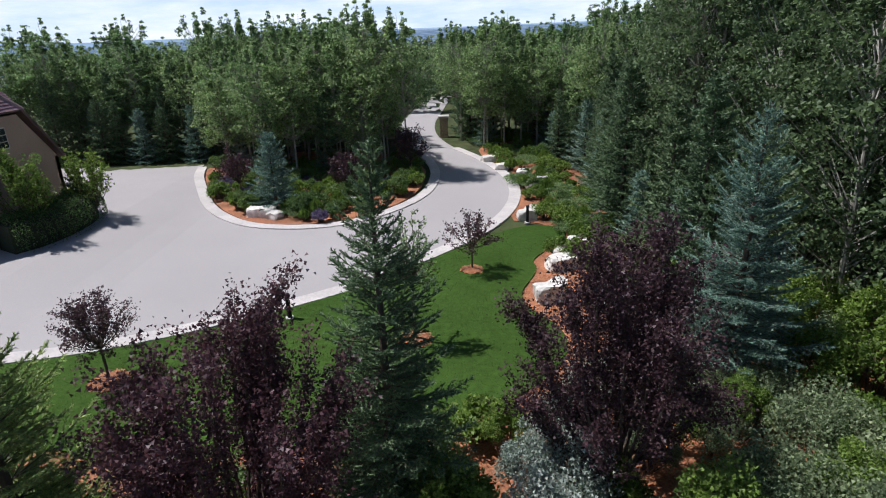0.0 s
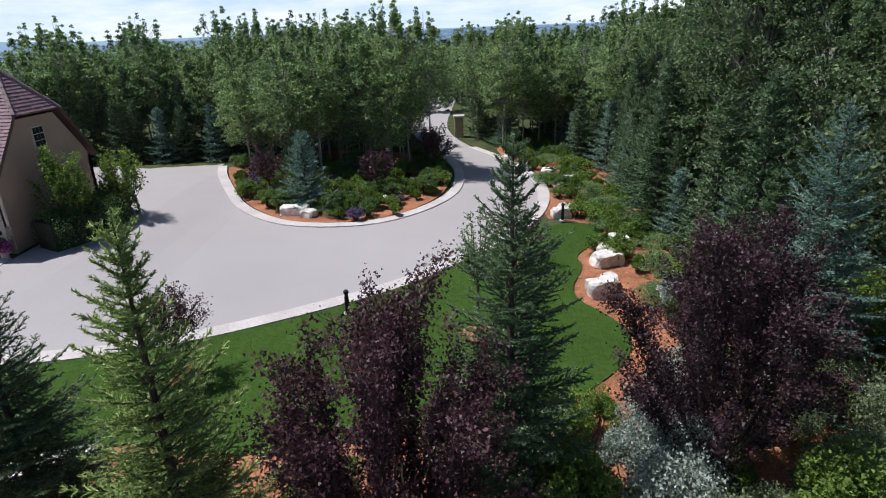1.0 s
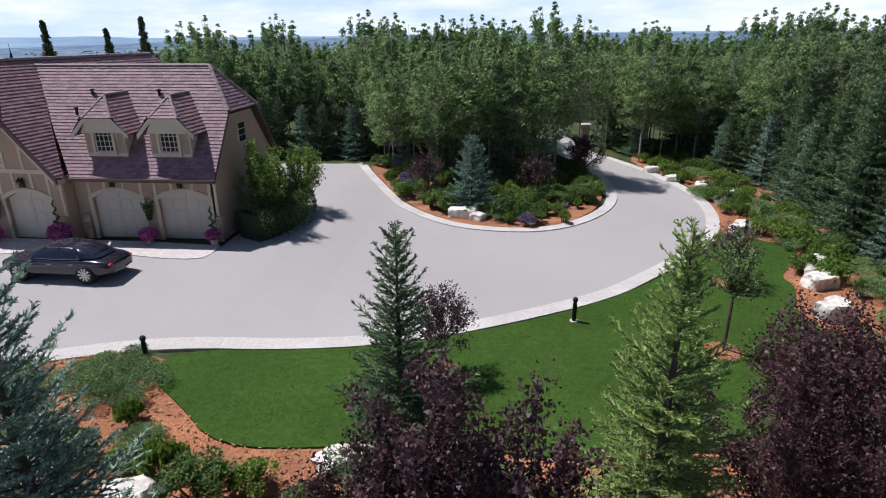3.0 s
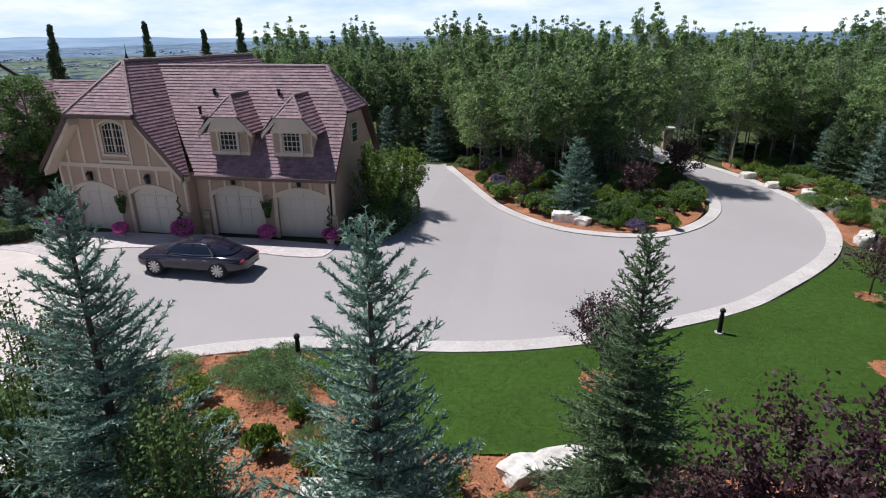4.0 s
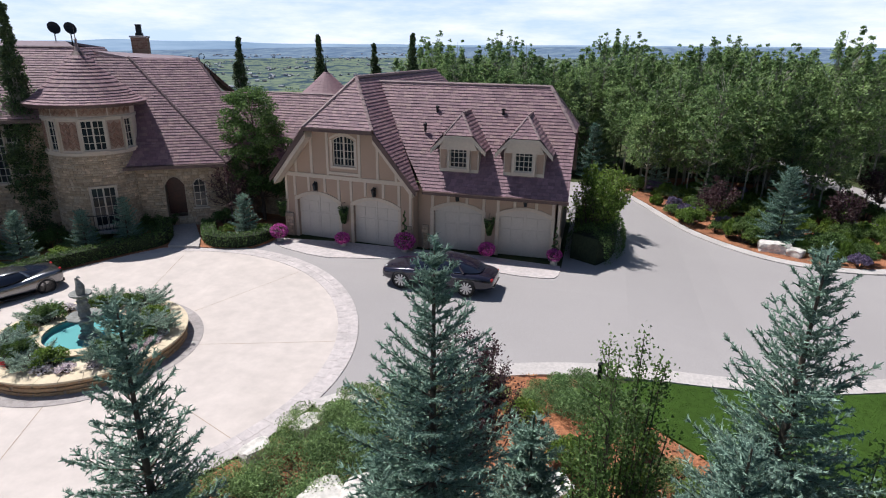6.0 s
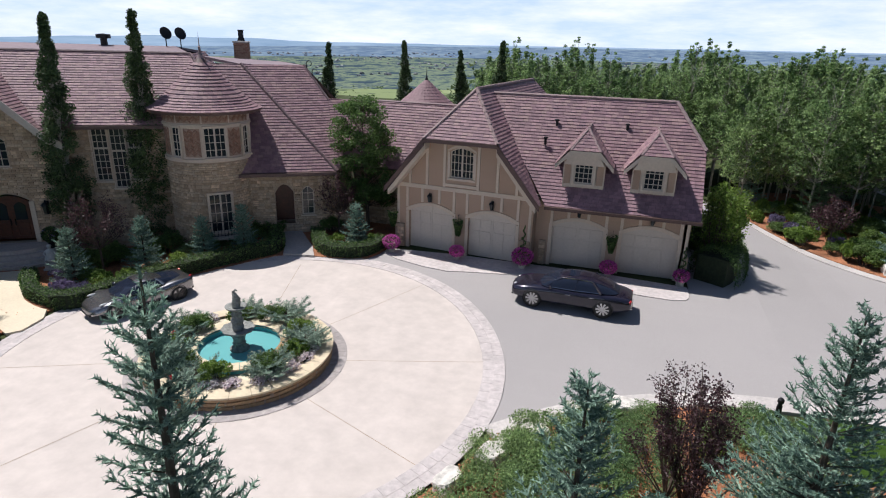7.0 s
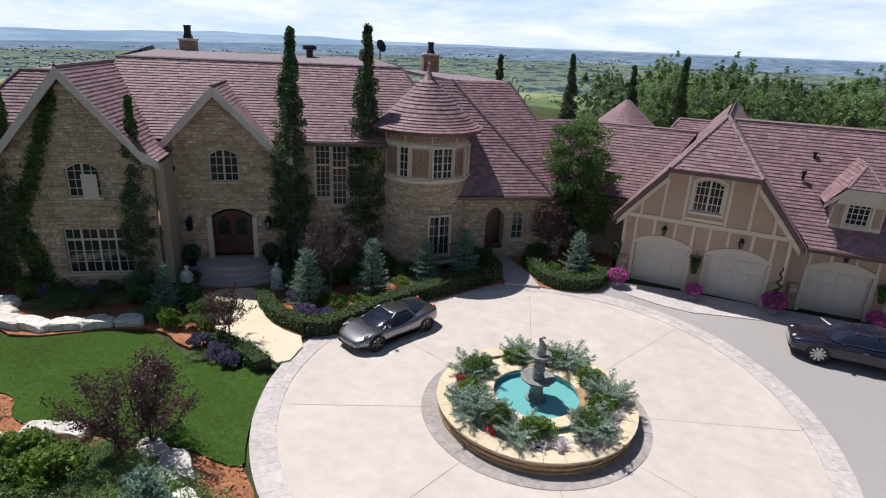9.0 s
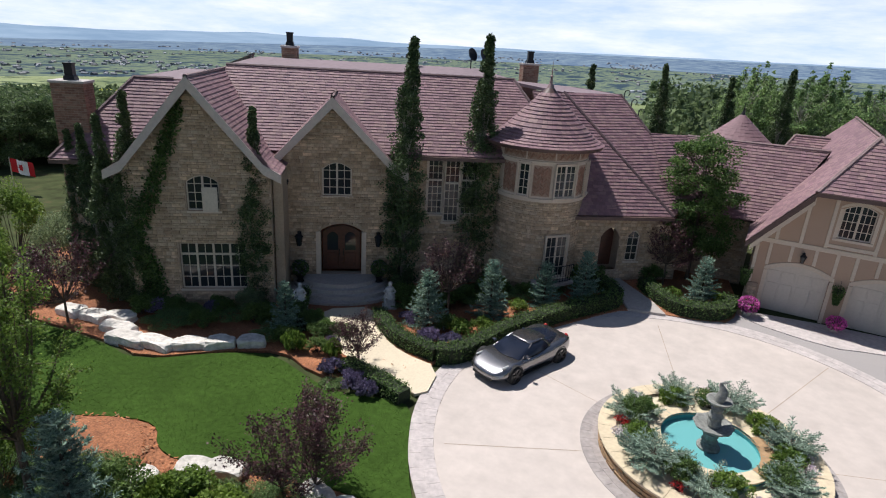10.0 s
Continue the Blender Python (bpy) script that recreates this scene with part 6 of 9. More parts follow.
put(spruce_tree("spruce_tree", 6, 9.6, 1.45, M["blue_needle"], "very tall slim blue spruce beside the forecourt"), -37.17, -0.8)
put(spruce_tree("spruce_tree", 7, 8.2, 2.2, M["blue_needle"], "blue spruce with a forked leader among dark woods", leaders=3, whorl=0.5), 1.05, 13.15)
put(spruce_tree("spruce_tree", 8, 4.6, 1.7, M["blue_needle"], "young blue spruce on the planted island", whorl=0.34, fine=1.7), -17.5, 33.0, z=0.1)

put(plum_tree("plum_tree", 11, 7.0, 2.3, 56000, "large dark purple-leaved plum tree", stems=3, bole=0.10, size=0.068), -10.2, 6.4)
put(plum_tree("plum_tree", 12, 6.9, 2.2, 56000, "large dark purple-leaved plum tree", stems=3, bole=0.10, size=0.068), -3.2, 8.85)
put(plum_tree("plum_tree", 13, 7.3, 1.7, 56000, "large dark purple-leaved plum tree", stems=3, bole=0.10, size=0.068), -16.66, 3.07)
put(plum_tree("plum_tree", 14, 3.2, 1.15, 5200, "young purple plum tree in a mulched ring", bole=0.38, size=0.07), -17.7, 14.3)
put(plum_tree("plum_tree", 15, 2.9, 1.2, 1500, "young airy plum tree on the lawn", bole=0.36, size=0.10), -5.9, 22.5)
put(plum_tree("plum_tree", 17, 4.5, 1.2, 12000, "purple sand cherry bush in the planting bed", stems=3, bole=0.08, size=0.06), -30.97, 9.1)
put(plum_tree("plum_tree", 18, 3.4, 1.5, 10000, "purple plum bush at the lawn's edge", stems=3, bole=0.1, size=0.07), -56.6, 4.4)
put(plum_tree("plum_tree", 19, 2.6, 1.0, 4200, "young purple plum beside the entrance walk", bole=0.3, size=0.06), -58.76, 10.7)
put(plum_tree("plum_tree", 20, 3.4, 1.2, 2400, "small purple plum on the planted island", bole=0.3, size=0.12), -20.5, 35.6, z=0.1)
put(plum_tree("plum_tree", 22, 3.2, 1.3, 2600, "small purple plum on the planted island", bole=0.2, size=0.12), -13.3, 35.4, z=0.1)
put(plum_tree("plum_tree", 23, 4.0, 1.5, 3400, "dark purple plum at the island's end by the road", bole=0.3, size=0.12), -9.6, 40.5, z=0.1)
put(plum_tree("cherry_tree", 24, 4.5, 1.4, 2600, "dark-leaved ornamental cherry before the stair window", bole=0.3, size=0.09), -57.6, 16.4)
put(plum_tree("cherry_tree", 26, 4.2, 1.4, 2600, "dark purple cherry beside the round-headed ash", bole=0.3, size=0.10), -49.0, 25.2)
put(plum_tree("plum_tree", 27, 4.0, 2.0, 4200, "wide purple plum west of the house", bole=0.25, size=0.10), -71.2, 7.4)
put(plum_tree("poplar_sapling", 28, 7.5, 0.95, 19000, "slender green-leaved poplar sapling in the bed", leaf="shrub_leaf", stems=2, bole=0.08, size=0.056, category="sapling", up=1.2), -28.1, 4.1)
put(plum_tree("poplar_sapling", 29, 6.9, 0.8, 15000, "slender green-leaved poplar sapling in the bed", leaf="shrub_leaf", stems=2, bole=0.08, size=0.056, category="sapling", up=1.2), -24.2, 3.4)
put(plum_tree("birch_tree", 31, 4.9, 0.8, 1300, "thin white-stemmed birch on the lawn", leaf="aspen_leaf", bole=0.45, size=0.10, category="birch tree"), -8.15, 16.4)
put(plum_tree("birch_tree", 32, 8.3, 1.5, 15000, "weeping birch beside the west lawn", leaf="lime_leaf", bole=0.25, size=0.075, category="birch tree", up=-0.4), -62.3, 0.6)

# columnar aspens by the house and behind it
col = crown_tree("aspen_column", 21, 12.4, 0.98, 0.03, M["column_leaf"], 30000, 300, M["white_bark"], 0.105, "tall columnar aspen against the house", "aspen tree", "column", group="columnar aspens")
put(col, -61.25, 18.33)
for x, y, hh, rz in ((-58.47, 21.1, 12.7, 70), (-57.4, 39.9, 11.3, 30), (-52.3, 44.6, 11.6, 120), (-47.4, 45.4, 11.0, 200), (-43.84, 44.2, 11.75, 280)):
    again(col, x, y, rz, hh / 12.4)

round_tree = put(crown_tree("ash_tree", 25, 7.9, 1.65, 0.22, M["shrub_leaf"], 24000, 150, M["bark"], 0.115, "dense round-headed ash tree between house and garage", "ash tree"), -47.9, 26.9)


for x, y, hh, rz in ((-65.94, 13.0, 9.2, 20), (-70.2, 10.3, 9.6, 90), (-71.3, 10.0, 8.6, 150), (-72.9, 10.4, 8.0, 210), (-74.2, 10.6, 7.6, 260)):
    again(col, x, y, rz, hh / 12.4)


def ivy():
    """Dark ivy that climbs the left gable's edge and hangs under its eave."""
    rng = np.random.default_rng(64)
    pts = []
    for u in np.linspace(0, 1, 90):
        x, z = (-53.2 + 0.25 * math.sin(9 * u), 9.0 * u * 0.72) if u < 0.62 else (-53.2 + (u - 0.62) / 0.38 * 2.0, 4.1 + (u - 0.62) / 0.38 * 5.0)
        wide = (0.75 - 0.35 * u) * rng.uniform(0.5, 1.2)
        pts.append(np.stack([x + 0.2 + wide * rng.uniform(-0.3, 1.0, 60), 46.5 - 0.12 * rng.random(60), np.maximum(0.1, z + rng.normal(size=60) * 0.28)], axis=1))
    P = np.concatenate(pts)
    keep = P[:, 2] < 6.4 + (P[:, 0] + 53.8) * 1.1 - 0.3
    c, s_ = math.cos(radians(HA)), math.sin(radians(HA))
    W = np.stack([c * P[:, 0] - s_ * P[:, 1], s_ * P[:, 0] + c * P[:, 1], P[:, 2]], axis=1)[keep]
    ob = quads_object("ivy", leaf_quads(rng, W, 0.12, 1.1, flat=0.2), M["hedge_leaf"])
    tagged(ob, "dark green ivy climbing the stone gable", "ivy")


ivy()


# ---- aspen wood ----
def in_wood(x, y):
    road = any(math.hypot(x - px, y - py) < 4.6 for px, py in ((-7.2, 46), (-8.2, 51), (-10, 57), (-10.4, 63), (-10.2, 69), (-9.8, 74), (-8.8, 82), (-8, 92)))
    if road:
        return False
    if y > (51.2 if x < -26 else 48.8) and -46 < x < 16:
        return y < 61
    if x > 5.4 + 1.5 * math.sin(y * 0.4) and y > 15:
        return x < 13 and y < 61
    if x > 6 and y > 2:
        return x < 13
    return -24.5 < x < -9.5 and 40.5 < y < 49.0 and not (x < -21.5 and y < 44)


def build_wood():
    pats = [crown_tree("aspen_tree", 30 + i, (11.6, 10.4, 12.4, 9.6)[i], (2.5, 2.3, 2.6, 2.4)[i], (0.38, 0.34, 0.42, 0.28)[i], M["aspen_leaf"], 6400, 270, M["white_bark"], 0.165, "tall aspen with pale trunk in the wood", "aspen tree", "aspen", group="aspen wood") for i in range(4)]
    # Near poplars: lens falloff and shade are put into their dark leaf colour.
    near = [crown_tree("poplar_tree", 40 + i, (11.8, 10.8)[i], (2.2, 2.0)[i], 0.12, M["poplar_leaf"], 13000, 340, M["white_bark"], 0.11, "dense poplar at the wood's edge, shade painted into its leaves", "poplar tree", "aspen", group="dark poplars") for i in range(2)]
    rng = random.Random(5)
    spots = [(-11.6, 41.9), (6.2, 11.0), (8.4, 14.2), (6.6, 17.4), (9.6, 9.0), (5.2, 20.6), (7.6, 22.6), (8.8, 18.8), (11.2, 12.2), (10.8, 16.2)]
    tries = 0
    while len(spots) < 330 and tries < 40000:
        tries += 1
        x, y = rng.uniform(-46, 16), rng.uniform(2, 61)
        if not in_wood(x, y):
            continue
        gap = 1.55
        if all((x - a) ** 2 + (y - b) ** 2 > gap * gap for a, b in spots):
            spots.append((x, y))
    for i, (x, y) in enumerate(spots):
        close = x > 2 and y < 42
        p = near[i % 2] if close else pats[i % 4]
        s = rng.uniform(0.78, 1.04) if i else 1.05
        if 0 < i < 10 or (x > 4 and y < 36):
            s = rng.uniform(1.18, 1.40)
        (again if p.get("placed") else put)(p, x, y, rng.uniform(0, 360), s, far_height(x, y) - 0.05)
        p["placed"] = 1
    # spruces along the wood's edge
    sp = [spruce_tree("wood_edge_spruce", 50 + i, (7.0, 6.0, 5.0)[i], (1.5, 1.45, 1.3)[i], M[("spruce_needle", "spruce_needle", "blue_needle")[i]], ("dark", "green", "blue")[i] + " spruce at the edge of the aspen wood", whorl=0.55, group="spruces along the wood", fine=2.2, dense=0.9) for i in range(3)]
    edge = []
    for x in range(-41, -27, 2):
        edge.append((x + rng.uniform(-0.5, 0.5), 48.6 + rng.uniform(0, 1.4)))
        edge.append((x + 1 + rng.uniform(-0.5, 0.5), 50.0 + rng.uniform(0, 1.0)))
    for k in range(34):
        y = 17 + k * 1.15
        edge.append((1.8 + 3.2 * rng.random() - 0.05 * max(0, y - 36), y))
    edge += [(-3.2, 52), (-4.6, 56), (-2.2, 58), (-4.8, 61), (-13.6, 57), (-14.8, 52), (-14.5, 62), (-20, 41.3), (-15.5, 40.2), (-23.6, 45)]
    for i, (x, y) in enumerate(edge):
        k = (0, 1, 0, 2, 1, 0, 0, 1, 2)[i % 9]
        done = sp[k].get("placed")
        s = rng.uniform(0.75, 1.25)
        if done:
            again(sp[k], x, y, rng.uniform(0, 360), s, 0.0)
        else:
            put(sp[k], x, y, 0, s, 0.0)
            sp[k]["placed"] = 1
    # far woods: beyond the counted trees and down the slopes
    r2 = np.random.default_rng(77)
    pts, sizes = [], []
    for count, d0, d1, m, big, sel in ((3000, 62, 260, 44, 0.9, -0.2), (4200, 200, 620, 16, 1.9, -0.12), (1500, 620, 1450, 5, 3.6, 0.24)):
        k = 0
        while k < count:
            a, d = radians(r2.uniform(20, 205)), math.sqrt(r2.uniform(d0 * d0, d1 * d1))
            x, y = -25 + d * math.cos(a), 15 + d * math.sin(a)
            az = math.degrees(math.atan2(y + 6, x + 48))
            if (-46 < x < 14 and y < 62) or (x >= 14 and x < 36 and y < 20) or (az > 96 and az < 143 and y < 380) or (az >= 143 and math.hypot(x + 48, y + 6) < 95):
                continue
            if x > -53 and x < -40 and y < 62:
                continue
            if d > 200 and noise.noise((x / 70, y / 70, 1.7)) < sel:
                continue
            hh = r2.uniform(7, 10.5) if d < 700 else r2.uniform(5, 8)
            if az > 122 and far_height(x, y) + hh > 11 - 0.075 * math.hypot(x + 48, y + 6):
                continue
            k += 1
            q = r2.uniform(0, 1, m)
            ang = r2.uniform(0, 6.28, m)
            rad = 1.9 * np.sqrt(r2.uniform(0.1, 1, m)) * np.sin(np.pi * np.minimum(1, 0.15 + 0.85 * q) ** 0.8) * (1 if d < 700 else 2.5)
            pts.append(np.stack([x + rad * np.cos(ang), y + rad * np.sin(ang), far_height(x, y) - 0.5 + hh * (0.08 + 0.9 * q)], axis=1))
            sizes.append(np.full(m, big))
    k = 0
    while k < 2600:
        a, d = radians(r2.uniform(134, 166)), r2.uniform(90, 420)
        x, y = -48 + d * math.cos(a), -6 + d * math.sin(a)
        hh = r2.uniform(5.5, 9.5)
        if far_height(x, y) + hh > 11.5 - 0.078 * d or (d < 120 and a < radians(143)):
            if d > 170 or a < radians(146):
                continue
            hh = 11.5 - 0.082 * d - far_height(x, y)
            if hh < 2.2:
                continue
        k += 1
        q, ang = r2.uniform(0, 1, 34), r2.uniform(0, 6.28, 34)
        rad = 1.9 * np.sqrt(r2.uniform(0.1, 1, 34)) * np.sin(np.pi * np.minimum(1, 0.15 + 0.85 * q) ** 0.8)
        pts.append(np.stack([x + rad * np.cos(ang), y + rad * np.sin(ang), far_height(x, y) - 0.3 + hh * (0.08 + 0.9 * q)], axis=1))
        sizes.append(np.full(34, 0.95))
    P, S = np.concatenate(pts), np.concatenate(sizes)
    ob = quads_object("far_woods", leaf_quads(r2, P, S, 1.0), M["far_leaf"])
    tagged(ob, "mixed woods running down the slopes below the house", "woods", kind="stuff")


build_wood()

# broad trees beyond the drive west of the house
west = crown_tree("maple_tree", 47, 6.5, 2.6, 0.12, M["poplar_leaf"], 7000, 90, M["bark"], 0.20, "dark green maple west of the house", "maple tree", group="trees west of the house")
rng_w = random.Random(9)
for i in range(60):
    a, d = radians(rng_w.uniform(144.5, 160)), 58 + 70 * math.sqrt((i + 0.5) / 60)
    x, y = -48 + d * math.cos(a), -6 + d * math.sin(a)
    top = 11.2 - 0.088 * d - far_height(x, y)
    s = max(0.35, min(1.1, top / 6.5)) * rng_w.uniform(0.85, 1.0)
    (again if i else put)(west, x, y, rng_w.uniform(0, 360), s, far_height(x, y) - 0.05)


for i in range(34):
    a, d = radians(rng_w.uniform(141.5, 153.5)), rng_w.uniform(61, 74)
    x, y = -48 + d * math.cos(a), -6 + d * math.sin(a)
    again(west, x, y, rng_w.uniform(0, 360), rng_w.uniform(0.72, 0.92) * (1.0 if d < 68 else 0.94), far_height(x, y) - 0.05)


# ---- more materials for things ----
M.update({
    "car_dark": plain("dark_blue_black_car_paint", (0.020, 0.018, 0.034), 0.16, 0.3, 0.5, 0.7),
    "car_grey": plain("metallic_grey_car_paint", (0.22, 0.22, 0.23), 0.24, 0.9, 0.5, 0.9),
    "tyre": plain("rubber_tyre", (0.018, 0.018, 0.018), 0.85),
    "alloy": plain("alloy_rim", (0.55, 0.55, 0.56), 0.3, 0.9),
    "dark_alloy": plain("dark_alloy_rim", (0.06, 0.06, 0.062), 0.35, 0.8),
    "chrome": plain("chrome", (0.7, 0.7, 0.7), 0.12, 1.0),
    "car_glass": glass_pane("car_glass", (0.015, 0.02, 0.035)),
    "lamp_red": plain("red_lamp", (0.45, 0.02, 0.02), 0.2),
    "lamp_clear": plain("clear_headlamp", (0.75, 0.75, 0.72), 0.1, 0.4),
    "planter_stone": surface("planter_stone", (0.42, 0.27, 0.145), 0.2, 0.8, 8.0, 0.85, 0.5, 0.012, island=0.25, tint=(0.48, 0.34, 0.2)),
    "coping": surface("cream_coping", (0.62, 0.52, 0.36), 0.1, 0.8, 8.0, 0.8, 0.3, 0.006, island=0.06),
    "pool_tile": plain("pool_lining", (0.10, 0.42, 0.44), 0.5),
    "statue": surface("weathered_statue_stone", (0.24, 0.245, 0.225), 0.35, 2.0, 9.0, 0.8, 0.5, 0.01),
    "white_statue": surface("white_statue_stone", (0.55, 0.54, 0.52), 0.15, 2.0, 9.0, 0.8, 0.3, 0.006),
    "pot": surface("stone_planter", (0.45, 0.42, 0.37), 0.15, 2.0, 9.0, 0.85, 0.4, 0.006),
    "shade_core": surface("hedge_shade", (0.02, 0.03, 0.012), 0.4, 1.0, 9.0, 0.95, 0.5, 0.03),
    "flag_red": plain("red_flag_cloth", (0.55, 0.01, 0.015), 0.8),
    "flag_white": plain("white_flag_cloth", (0.8, 0.8, 0.8), 0.8),
    # Town walls toned blue-grey: the distance haze is put into the colour.
    "far_house": surface("hazed_house_wall", (0.22, 0.24, 0.27), 0.25, 0.05, 0.6, 0.9, 0.0, island=0.6, tint=(0.42, 0.42, 0.42)),
})


def water_material():
    m, n, l, b = node_material("pool_water")
    f = noise_node(n, l, 5.0, 3.0)
    b.inputs["Base Color"].default_value = (0.15, 0.42, 0.42, 1)
    b.inputs["Roughness"].default_value = 0.05
    b.inputs["Specular IOR Level"].default_value = 0.5
    bump_node(n, l, b, f.outputs["Fac"], 0.15, 0.02)
    return m


M["water"] = water_material()


# ---- fountain ----
def build_fountain():
    cx, cy = FC
    base = gz(cx, cy)
    t = thing("fountain", "tiered stone fountain in a round planted basin", "fountain", (cx, cy, base))
    bm = bmesh.new()
    add_lathe(bm, [(3.33, -0.1), (3.33, 0.5), (2.9, 0.5), (2.9, 0.3)], 72)
    wall = part("planter_wall", bm, M["mortar"], t)
    rng = random.Random(3)
    for row, (z0, z1) in enumerate(((0.0, 0.17), (0.17, 0.33), (0.33, 0.47))):
        n = 44
        for i in range(n):
            a0 = 360 * (i + 0.5 * (row % 2) + rng.uniform(-0.15, 0.15)) / n
            a1 = a0 + 360 / n * 0.93
            sb = bmesh.new()
            add_lathe(sb, [(3.32, z0 + 0.008), (3.36 + rng.random() * 0.03, z0 + 0.02), (3.37 + rng.random() * 0.03, z1 - 0.02), (3.32, z1 - 0.006)], 2, (0, 0), a0, a1)
            if row * n + i < 300:
                part("stone", sb, M["planter_stone"], wall)
    for i in range(30):
        a0 = 12 * i + 0.15
        sb = bmesh.new()
        add_lathe(sb, [(2.86, 0.47), (3.44, 0.472), (3.45, 0.545), (2.86, 0.55)], 3, (0, 0), a0, a0 + 11.7)
        part("coping_stone", sb, M["coping"], t)
    bm = bmesh.new()
    add_lathe(bm, [(2.92, 0.42), (2.4, 0.50), (1.85, 0.46), (1.8, 0.3)], 48)
    part("planting_soil", bm, M["walk"], t)
    bm = bmesh.new()
    add_lathe(bm, [(1.88, 0.2), (1.88, 0.62), (1.52, 0.62), (1.52, 0.02), (0.0, 0.0)], 48)
    pool = part("pool_wall", bm, M["pool_tile"], t)
    for i in range(20):
        sb = bmesh.new()
        add_lathe(sb, [(1.48, 0.61), (1.93, 0.612), (1.95, 0.68), (1.48, 0.69)], 3, (0, 0), 18 * i + 0.2, 18 * i + 17.6)
        part("coping_stone", sb, M["planter_stone" if i in (0, 1, 18, 19) else "coping"], pool)
    bm = bmesh.new()
    add_lathe(bm, [(1.515, 0.44), (0.8, 0.44), (0.0, 0.44)], 48)
    part("water", bm, M["water"], t)
    bm = bmesh.new()
    add_lathe(bm, [(0.34, 0.1), (0.36, 0.5), (0.27, 0.56), (0.21, 0.66), (0.25, 0.72), (0.2, 0.78), (0.26, 1.0), (0.2, 1.1), (0.17, 1.14)], 20)
    part("pedestal", bm, M["statue"], t)
    bm = bmesh.new()
    add_lathe(bm, [(0.15, 1.1), (0.36, 1.14), (0.56, 1.24), (0.60, 1.32), (0.53, 1.31), (0.34, 1.24), (0.12, 1.22)], 48)
    for v in bm.verts:
        r = math.hypot(v.co.x, v.co.y)
        if r > 0.5:
            k = 1 + 0.04 * math.cos(10 * math.atan2(v.co.y, v.co.x))
            v.co.x, v.co.y = v.co.x * k, v.co.y * k
    part("lower_bowl", bm, M["statue"], t, smooth=True)
    bm = bmesh.new()
    add_lathe(bm, [(0.15, 1.2), (0.22, 1.34), (0.19, 1.5), (0.24, 1.62), (0.16, 1.78), (0.2, 1.9), (0.13, 2.0), (0.11, 2.04)], 16)
    part("stem", bm, M["statue"], t)
    bm = bmesh.new()
    add_lathe(bm, [(0.1, 2.0), (0.24, 2.05), (0.37, 2.15), (0.39, 2.21), (0.33, 2.19), (0.1, 2.12)], 24)
    part("upper_bowl", bm, M["statue"], t, smooth=True)
    bm = bmesh.new()
    add_tube(bm, [(0, 0, 2.1), (0.02, 0, 2.3), (0.05, 0.0, 2.5), (-0.02, 0, 2.66), (-0.06, 0, 2.76), (0.03, 0, 2.84), (0.12, 0, 2.82)], [0.13, 0.16, 0.15, 0.09, 0.05, 0.05, 0.02], 10)
    part("finial", bm, M["statue"], t, "stone bird-shaped finial", smooth=True)


build_fountain()


# ---- stones, pots, bollards and the like ----
def boulder(seed, x, y, sx, sy, sz, rz=0.0, z=None, label="pale limestone boulder in the planting bed", group="landscape boulders"):
    bm = bmesh.new()
    bmesh.ops.create_icosphere(bm, subdivisions=3, radius=1.0)
    off = Vector((seed * 3.7, seed * 1.3, 0))
    for v in bm.verts:
        p = v.co.copy()
        q = Vector((max(-0.74, min(0.74, p.x)), max(-0.72, min(0.72, p.y)), max(-0.6, min(0.62, p.z))))
        k = 1 + 0.20 * noise.noise(p * 1.3 + off) + 0.07 * noise.noise(p * 4 + off)
        v.co = Vector((q.x * sx, q.y * sy, q.z * sz)) * k
    me_ob = part("boulder", bm, M["rock"], None)
    me_ob.matrix_basis = pose(x, y, (gz(x, y) if z is None else z) + sz * 0.32, 0, 0, rz)
    return tagged(me_ob, label, "boulder", group)


